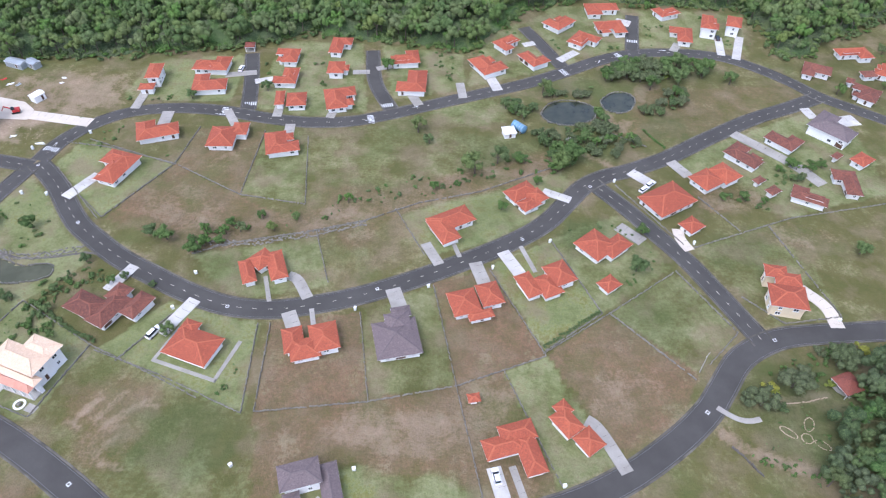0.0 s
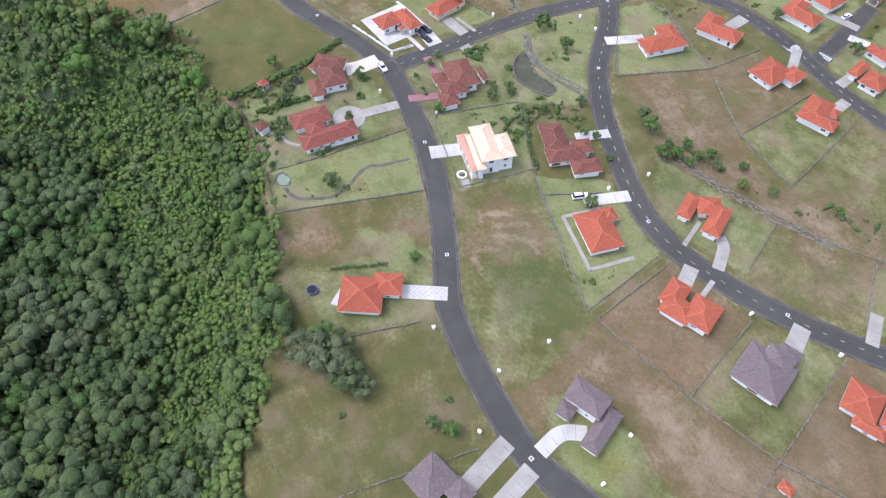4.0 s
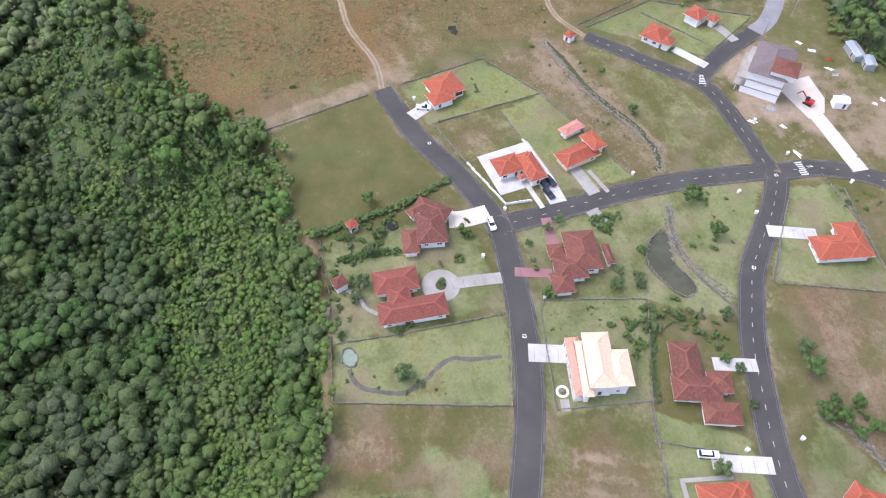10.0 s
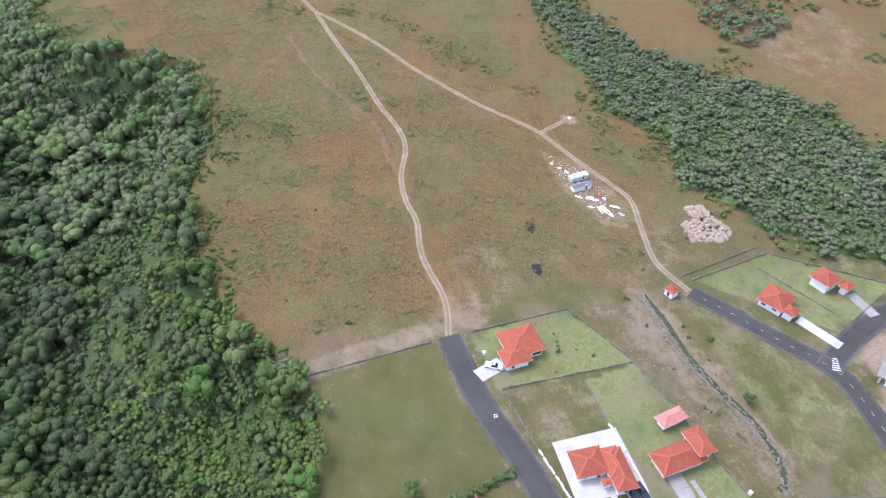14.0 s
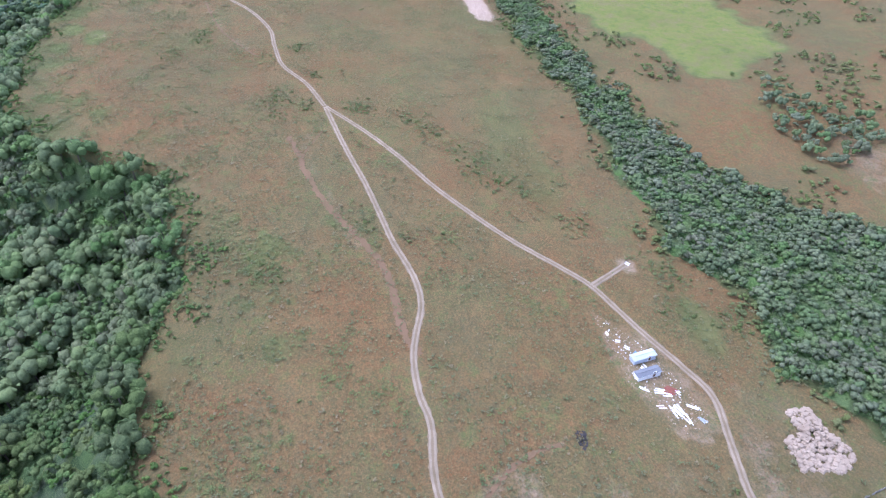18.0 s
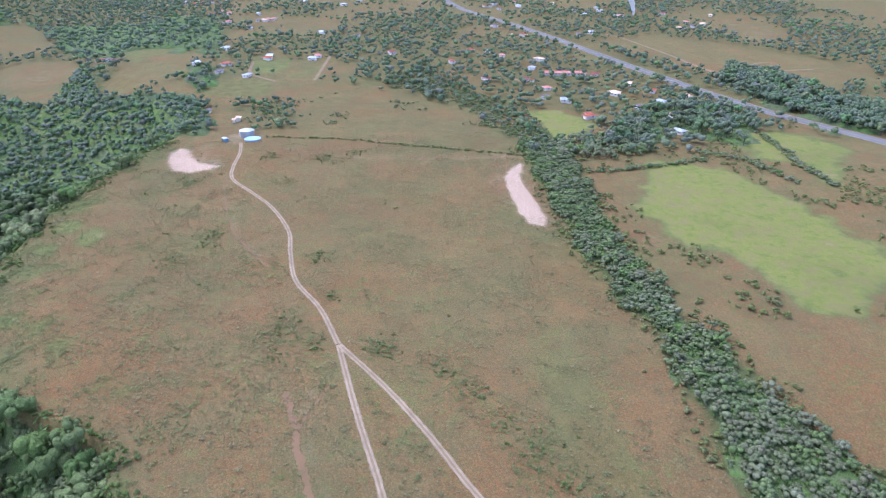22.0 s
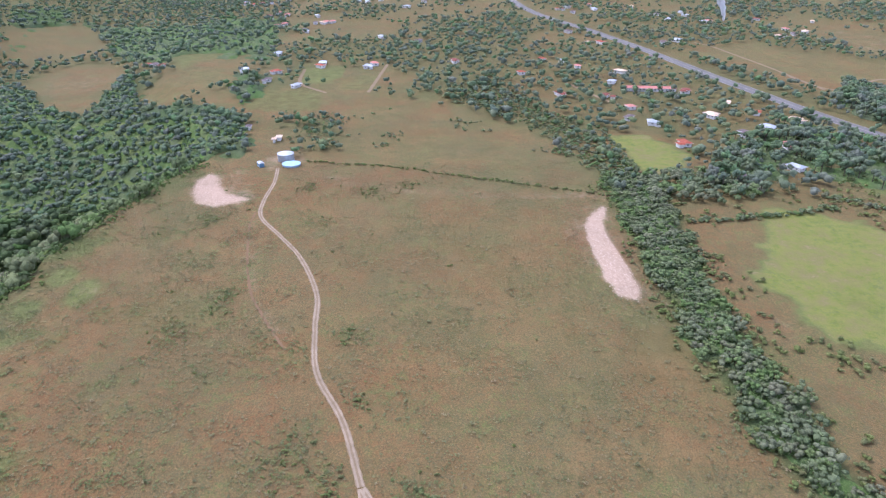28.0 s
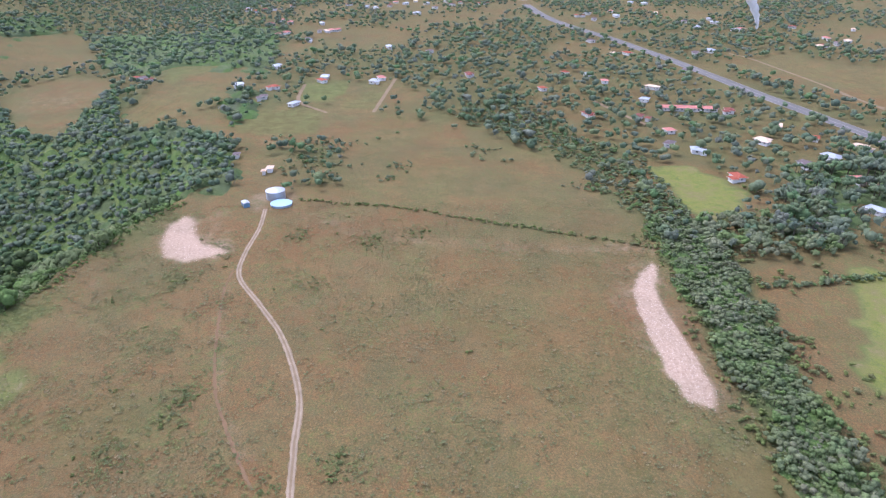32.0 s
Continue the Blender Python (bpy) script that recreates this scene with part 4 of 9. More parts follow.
def road(name, label, points, width, material="asphalt", kerbs=True, dashes=True):
    line = curve_points(points, 2.5)
    h = width / 2
    ob = tagged(new(name, strip(name, line, [(-h, -0.15), (-h, 0.05), (-h * 0.5, 0.10), (0, 0.13), (h * 0.5, 0.10), (h, 0.05), (h, -0.15)], MAT[material])), label, "road", kind="structure")
    if kerbs:
        for s in (-1, 1):
            a, b = sorted((s * (h + 0.02), s * (h + 0.5)))
            part("kerb", strip("kerb", line, [(a, -0.2), (a, 0.15), (a + 0.12, 0.17), (b - 0.12, 0.17), (b, 0.13), (b, -0.2)], MAT["kerb"], 0, 0.03), ob, "dark stained concrete kerb and gutter")
            part("edge_line", strip("edge_line", line, [(s * (h - 0.34) - 0.045, 0.072), (s * (h - 0.34) + 0.045, 0.072)], MAT["faded_line"], 0.014), ob)
    if dashes:
        along_line, side = curve_points(points, 4.6), None
        side = sides(along_line)
        me = mesh_of("dash", [(-0.75, -0.05, 0), (0.75, -0.05, 0), (0.75, 0.05, 0), (-0.75, 0.05, 0), (-0.75, -0.05, 0.014), (0.75, -0.05, 0.014), (0.75, 0.05, 0.014), (-0.75, 0.05, 0.014)], [(0, 3, 2, 1), (4, 5, 6, 7), (0, 1, 5, 4), (1, 2, 6, 5), (2, 3, 7, 6), (3, 0, 4, 7)], MAT["dash_line"])
        for q, s in list(zip(along_line, side))[1:-1]:
            turn = math.degrees(math.atan2(-s.x, s.y))
            part("dash", me, ob, m=pose(q.x, q.y, gz(q.x, q.y) + 0.13, 0, 0, turn))
    return ob


ROADS = {
    "road_lower": ([(-225.6, 85.4), (-201.7, 87.6), (-184.1, 92.3), (-168.3, 95.0), (-156.1, 95.3), (-137.1, 90.3), (-124.1, 85.9), (-110.7, 80.2), (-97.3, 72.7), (-85.5, 65.2), (-73.4, 57.3), (-59.0, 52.7), (-44.6, 50.0), (-30.5, 48.5), (-16.8, 51.2), (-1.5, 55.0), (12.7, 58.0), (29.8, 62.6), (45.0, 69.7), (59.1, 79.2), (69.0, 87.8), (74.6, 94.6), (83.1, 104.8), (94.7, 111.3), (106.7, 113.6), (128.8, 115.4), (170, 119), (230, 124)], 6.6, False),
    "road_cross": ([(-158.5, 96.0), (-157.3, 110.3), (-156.3, 127.8), (-155.0, 141.6), (-152.0, 161.3), (-146.1, 184.0)], 6.2, True),
    "road_middle": ([(-144.7, 186.1), (-133.2, 174.2), (-119.8, 156.4), (-111.0, 148.3), (-99.0, 139.1), (-87.3, 132.4), (-76.3, 126.4), (-64.0, 121.4), (-52.9, 119.8), (-41.6, 120.9), (-23.7, 125.9), (-2.2, 135.6), (20.6, 148.3), (34.2, 158.5), (43.0, 169.4), (50.7, 179.0), (59.0, 184.6), (67.5, 187.8), (84.2, 196.3), (102.7, 208.9), (125.2, 223.3), (145.0, 233.0), (160.1, 241.0)], 6.6, True),
    "road_link": ([(53.5, 180.5), (63.4, 166.4), (70.4, 154.5), (78.0, 141.7), (84.6, 126.5), (91.5, 110.0)], 6.2, True),
    "road_upper": ([(-144.5, 187.1), (-141.4, 199.2), (-133.3, 211.3), (-121.5, 219.6), (-104.3, 222.8), (-85.9, 221.3), (-69.4, 217.2), (-53.6, 214.8), (-36.1, 216.0), (-20.9, 221.4), (-3.0, 229.4), (15.8, 237.5), (35.4, 246.0), (53.6, 256.0), (70.1, 266.0), (86.8, 272.6), (108.0, 274.3), (126.1, 271.4), (140.4, 262.4), (151.7, 251.5), (160.1, 241.0), (171.6, 232.0), (182.4, 223.3), (200, 208), (230, 185)], 6.4, True),
    "road_west": ([(-146.1, 184.0), (-165.3, 187.9), (-184.5, 189.8), (-194.0, 185.9), (-200.0, 181.3), (-213.1, 173.2), (-225.6, 164.8)], 6.0, True),
    "road_north": ([(-189.0, 187.8), (-192.5, 193.2), (-199.0, 206.8), (-205.3, 226.5)], 6.0, False),
    "road_north_old": ([(-205.3, 226.5), (-209.5, 236.5), (-219.6, 248.9), (-232.4, 260.8), (-247.0, 277.5), (-259.4, 298.8), (-280, 340)], 6.4, False),
    "road_close_west": ([(-77.4, 222.4), (-80.1, 243.2), (-84.1, 265.4)], 5.6, False),
    "road_close_middle": ([(-20.4, 224.6), (-28.3, 245.0), (-31.2, 270.2)], 5.6, False),
    "road_close_east": ([(53.0, 259.7), (45.9, 277.6), (38.3, 295.0)], 5.6, False),
    "road_close_end": ([(86.8, 275.0), (89.8, 291.0), (93.3, 308.7)], 5.6, False),
}
HIGHWAY = [(-560, 500), (-700, 452), (-827, 413), (-915, 393), (-1039, 371), (-1206, 336), (-1361, 292), (-1500, 276), (-1700, 290), (-2000, 340)]
TRACKS = {
    "dirt_track": [
        [(-225.6, 85.4), (-239.8, 88.0), (-260.4, 85.8), (-277.7, 88.0), (-288.0, 86.9), (-299.8, 87.4), (-308.7, 89.5), (-322.1, 93.8), (-335.7, 93.7), (-354.2, 89.7), (-371.9, 87.4), (-392.3, 84.7), (-421.0, 79.9), (-461.5, 74.5)],
        [(-226.0, 164.6), (-240.6, 160.8), (-257.5, 164.0), (-273.0, 167.6), (-285.4, 164.1), (-298.5, 159.0), (-309.3, 155.2), (-321.5, 150.7), (-331.4, 143.8), (-347.3, 131.3), (-364.0, 121.0), (-384.8, 110.2), (-406.4, 101.8), (-432.9, 90.0), (-461.5, 74.5)],
        [(-461.5, 74.5), (-489.2, 67.2), (-514.5, 56.5), (-542.2, 52.8), (-567.9, 50.4), (-600.2, 39.6), (-624.5, 26.5), (-648.3, 12.9), (-669.9, 10.4), (-698.1, 11.2), (-724.1, 9.0)],
        [(-321.5, 150.7), (-326.0, 159.1), (-330.0, 166.6)],
    ],
}

# ---- houses ----
def box_mesh(name, x0, y0, z0, x1, y1, z1, material, bevel=0.0):
    bm = bmesh.new()
    bmesh.ops.create_cube(bm, size=1.0)
    for v in bm.verts:
        v.co = Vector(((x0 + x1) / 2 + v.co.x * (x1 - x0), (y0 + y1) / 2 + v.co.y * (y1 - y0), (z0 + z1) / 2 + v.co.z * (z1 - z0)))
    if bevel:
        bmesh.ops.bevel(bm, geom=bm.edges[:], offset=bevel, segments=1, affect="EDGES")
    me = bpy.data.meshes.new(name)
    bm.to_mesh(me)
    bm.free()
    me.materials.append(material)
    return me


def hip_roof(l, w, eave, slope, material, gable=False, over=0.0, cap=None):
    """A tiled roof over l by w metres, hipped or with gables along x, with a thick eave and ridge caps."""
    a, b = l / 2 + over, w / 2 + over
    rise = b * slope
    r = max(a - b, 0.0) if not gable else a
    t = 0.16
    v = [(-a, -b, eave), (a, -b, eave), (a, b, eave), (-a, b, eave), (-a, -b, eave + t), (a, -b, eave + t), (a, b, eave + t), (-a, b, eave + t), (-r, 0, eave + t + rise), (r, 0, eave + t + rise)]
    f = [(0, 3, 2, 1), (0, 1, 5, 4), (1, 2, 6, 5), (2, 3, 7, 6), (3, 0, 4, 7), (4, 5, 9, 8), (6, 7, 8, 9), (5, 6, 9), (7, 4, 8)]
    caps = [(4, 8), (7, 8), (5, 9), (6, 9), (8, 9)] if not gable else [(8, 9)]
    for i, j in caps:
        p, q = Vector(v[i]), Vector(v[j])
        if (q - p).length < 0.5:
            continue
        d = (q - p).normalized()
        s = d.cross(Vector((0, 0, 1))).normalized() * (0.24 if cap else 0.17)
        k = len(v)
        v += [tuple(p - s), tuple(p + s), tuple(q + s), tuple(q - s), tuple(p + Vector((0, 0, 0.12))), tuple(q + Vector((0, 0, 0.12)))]
        f += [(k, k + 3, k + 5, k + 4), (k + 1, k + 4, k + 5, k + 2), (k, k + 4, k + 1), (k + 3, k + 2, k + 5)]
    me = mesh_of("roof", v, f, material)
    me.materials.append(cap or material)
    me.materials.append(MAT["trim"])
    for poly in me.polygons[9:]:
        poly.material_index = 1
    for poly in me.polygons[0:5]:
        poly.material_index = 2
    uv = me.uv_layers.new(name="slope")
    for poly in me.polygons:
        nrm = poly.normal
        ax = Vector((-nrm.y, nrm.x, 0))
        ax = ax.normalized() if ax.length > 0.01 else Vector((1, 0, 0))
        up = nrm.cross(ax)
        for li in poly.loop_indices:
            co = me.vertices[me.loops[li].vertex_index].co
            uv.data[li].uv = (co.dot(ax), co.dot(up))
    return me


def frame_mesh(name, w, h, deep, bar, material, mullion=True):
    """A window or door frame standing in the xz plane, with its outer face at -deep."""
    bm = bmesh.new()
    def bar_box(x0, x1, z0, z1):
        r = bmesh.ops.create_cube(bm, size=1.0)
        for v in r["verts"]:
            v.co = Vector(((x0 + x1) / 2 + v.co.x * (x1 - x0), -deep / 2 + v.co.y * deep, (z0 + z1) / 2 + v.co.z * (z1 - z0)))
    bar_box(-w / 2, w / 2, h - bar, h)
    bar_box(-w / 2, w / 2, 0, bar)
    bar_box(-w / 2, -w / 2 + bar, bar, h - bar)
    bar_box(w / 2 - bar, w / 2, bar, h - bar)
    if mullion:
        bar_box(-bar / 2, bar / 2, bar, h - bar)
    me = bpy.data.meshes.new(name)
    bm.to_mesh(me)
    bm.free()
    me.materials.append(material)
    return me


WIN = {}


def window_set(w, h):
    if (w, h) not in WIN:
        WIN[(w, h)] = (frame_mesh("window", w, h, 0.12, 0.1, MAT["trim"]), box_mesh("pane", -w / 2 + 0.1, -0.05, 0.1, w / 2 - 0.1, -0.02, h - 0.1, MAT["glass"]), box_mesh("sill", -w / 2 - 0.08, -0.22, -0.1, w / 2 + 0.08, 0.0, -0.002, MAT["trim"]))
    return WIN[(w, h)]


DOOR = (frame_mesh("door", 1.1, 2.15, 0.12, 0.1, MAT["trim"], False), box_mesh("leaf", -0.45, -0.06, 0.02, 0.45, -0.02, 2.05, MAT["wood"]))
GARAGE = (frame_mesh("garage_door", 2.9, 2.3, 0.12, 0.12, MAT["trim"], False), box_mesh("panel", -1.33, -0.06, 0.02, 1.33, -0.02, 2.18, MAT["wood"]))


def wall_box(l, w, h, material):
    """Four walls with thickness and a plinth."""
    t, a, b = 0.2, l / 2, w / 2
    v, f = [], []
    for z in (-0.9, 0.25, 0.25, h):
        g = 0.06 if z < 0.3 and len(v) < 8 else 0.0
        v += [(-a - g, -b - g, z), (a + g, -b - g, z), (a + g, b + g, z), (-a - g, b + g, z)]
    for r in range(3):
        for k in range(4):
            i, j = r * 4 + k, r * 4 + (k + 1) % 4
            f.append((i, j, j + 4, i + 4))
    n = len(v)
    v += [(-a + t, -b + t, h), (a - t, -b + t, h), (a - t, b - t, h), (-a + t, b - t, h), (-a + t, -b + t, 0.25), (a - t, -b + t, 0.25), (a - t, b - t, 0.25), (-a + t, b - t, 0.25)]
    for k in range(4):
        i, j = 12 + k, 12 + (k + 1) % 4
        f.append((i, j, n + (k + 1) % 4, n + k))
        f.append((n + k, n + (k + 1) % 4, n + 4 + (k + 1) % 4, n + 4 + k))
    f.append((n + 4, n + 5, n + 6, n + 7))
    return mesh_of("wall", v, f, material)


def in_wing(wing, x, y, grow=0.3):
    cx, cy, l, w, yaw, eave = wing
    c, s = math.cos(radians(yaw)), math.sin(radians(yaw))
    dx, dy = x - cx, y - cy
    u, v = dx * c + dy * s, -dx * s + dy * c
    return abs(u) < l / 2 - 0.9 + grow and abs(v) < w / 2 - 0.9 + grow


HOUSES = []


def house(label, roof, wings, wall="white_wall", slope=0.42, gable=False, group="houses of the estate", seed=1, plain_sides=False):
    """wings: (x, y, length, width, yaw, eave height) of each roof; overlapping wings make one house."""
    x0, y0 = wings[0][0], wings[0][1]
    z0 = gz(x0, y0)
    ob = tagged(new("house"), label, "house", group)
    ob.matrix_world = pose(x0, y0, z0)
    rnd = random.Random(seed)
    for i, (x, y, l, w, yaw, eave) in enumerate(wings):
        eave = eave * 0.86 if eave < 4.2 else eave * 0.95
        here = pose(x - x0, y - y0, 0, 0, 0, yaw)
        part("wall", wall_box(l - 1.8, w - 1.8, eave + 0.1, MAT[wall]), ob, m=here)
        rf = part("roof", hip_roof(l, w, eave, slope, MAT[roof], gable, 0.0, MAT.get(roof + "_cap")), ob, m=here)
        storeys = [0.95] if eave < 4.2 else [0.95, eave - 2.0]
        for side, (length, depth, turn) in enumerate(((l - 1.8, w - 1.8, 0), (w - 1.8, l - 1.8, 90), (l - 1.8, w - 1.8, 180), (w - 1.8, l - 1.8, 270))):
            n = int(length // 3.1)
            for k in range(n):
                u = (k + 0.5) / n * length - length / 2 + rnd.uniform(-0.25, 0.25)
                spot_m = here @ pose(0, 0, 0, 0, 0, turn) @ pose(u, -depth / 2, 0)
                px, py = spot_m.translation.x + x0, spot_m.translation.y + y0
                if any(in_wing(o, px, py) for j, o in enumerate(wings) if j != i):
                    continue
                for zi, zz in enumerate(storeys):
                    kind = rnd.random()
                    if zi == 0 and kind < 0.12 and not plain_sides:
                        d = part("door", DOOR[0], ob, m=spot_m @ pose(0, 0, 0.25))
                        part("door_leaf", DOOR[1], d)
                    elif zi == 0 and kind < 0.22 and n > 2 and not plain_sides:
                        d = part("garage_door", GARAGE[0], ob, m=spot_m @ pose(0, 0, 0.25))
                        part("door_panel", GARAGE[1], d)
                    elif kind < 0.86:
                        fr, pn, sl = window_set(*((1.5, 1.2) if kind < 0.6 else (1.0, 1.2)))
                        wdw = part("window", fr, ob, m=spot_m @ pose(0, 0, zz))
                        part("pane", pn, wdw)
                        part("sill", sl, wdw)
    HOUSES.append(wings)
    return ob

# ---- the setting, built ----
POND_LINES = [
    [(-139.6, 139.3), (-137.6, 133.2), (-131.3, 128.5), (-123.1, 129.2), (-117.9, 131.7), (-118.6, 135.8), (-122.9, 136.6), (-128.0, 135.6), (-134.1, 138.2)][::-1],
    [(-135.5 + 2.8 * math.cos(k * 0.785), 42.8 + 2.0 * math.sin(k * 0.785)) for k in range(8)],
    [(40.0, 224.9), (44.8, 232.5), (53.2, 234.4), (61.4, 230.7), (62.0, 223.7), (58.0, 219.2), (49.7, 216.5), (42.1, 218.6)][::-1],
    [(65.6, 234.5), (72.1, 241.0), (78.4, 240.4), (80.3, 235.5), (76.7, 228.0), (70.6, 226.1), (66.5, 228.6)][::-1],
]
for k, outline in enumerate(POND_LINES):
    smooth_line = [(q.x, q.y) for q in curve_points(outline + outline[:1], 1.2)[:-1]]
    HOLLOWS.append((smooth_line, min(gz(*q) for q in smooth_line) - 0.1))
w_ = near_grid(STRIP_WOOD, 4)
COVER[w_][..., 3] = np.maximum(COVER[w_][..., 3], 0.85 * inside(STRIP_WOOD, XX[w_] + 4 * ripple(XX[w_], YY[w_], 7.0, 2.0), YY[w_] + 4 * ripple(XX[w_], YY[w_], 6.0, 4.0)))
for rname, (points, width, marked) in ROADS.items():
    verge([(q.x, q.y) for q in curve_points(points, 6.0)], width / 2 + 2.6, lawn=0.25, dry=0.45, bare=0.30, amount=0.75)
build_ground()
for name, (points, width, marked) in ROADS.items():
    old = name == "road_north_old"
    road(name, "worn pale grey asphalt road" if old else "dark asphalt estate road with concrete kerbs", points, width, "old_asphalt" if old else "asphalt", not old, marked)
road("highway", "grey asphalt highway across the far fields", HIGHWAY, 14.0, "highway_asphalt", False, False)
hw = curve_points(HIGHWAY, 6.0)
for u in (-6.5, 0.0, 6.5):
    tagged(new("highway_line", strip("highway_line", hw, [(u - 0.25, 0.1), (u + 0.25, 0.1)], MAT["concrete"], 0.06)), "worn pale line along the highway", "road marking", kind="structure")
for line, half in (
        ([(-302, 90), (-309, 87), (-318, 86), (-331, 86), (-344, 84), (-355, 80), (-368, 74), (-380, 69), (-394, 65), (-408, 62), (-418, 61), (-435, 57)], 1.7),
        ([(-240, 93), (-251, 95), (-256, 98), (-262, 106), (-265, 113), (-266, 121)], 1.0),
        ([(-410, 62), (-419, 63), (-428, 67), (-438, 72)], 0.55),
        ([(-655, 9), (-640, 9), (-627, 11), (-599, 16), (-571, 23), (-555, 30), (-541, 37), (-528, 44)], 0.75)):
    pts_ = curve_points(line, 0.9)
    tagged(new("faint_track", strip("faint_track", pts_, [(-half, -0.16), (-0.6 * half, 0.03), (0.0, 0.012), (0.6 * half, 0.03), (half, -0.16)], MAT["faint_track"], 0, 0.42 * half)), "faint brown track worn through rough dry grass", "track", kind="structure")
for name, lines in TRACKS.items():
    for line in lines:
        pts_ = curve_points(line, 1.5)
        tr = tagged(new(name, strip(name, pts_, [(-1.35, -0.12), (-1.1, 0.04), (-0.4, 0.06), (0.4, 0.06), (1.1, 0.04), (1.35, -0.12)], MAT["track_bed"], 0, 0.28)), "dirt track with two pale wheel ruts through dry grass", "track", kind="structure")
        for s in (-0.62, 0.62):
            part("wheel_rut", strip("wheel_rut", pts_, [(s - 0.36, 0.03), (s - 0.22, 0.075), (s, 0.066), (s + 0.22, 0.075), (s + 0.36, 0.03)], MAT["track"], 0.01, 0.11), tr)

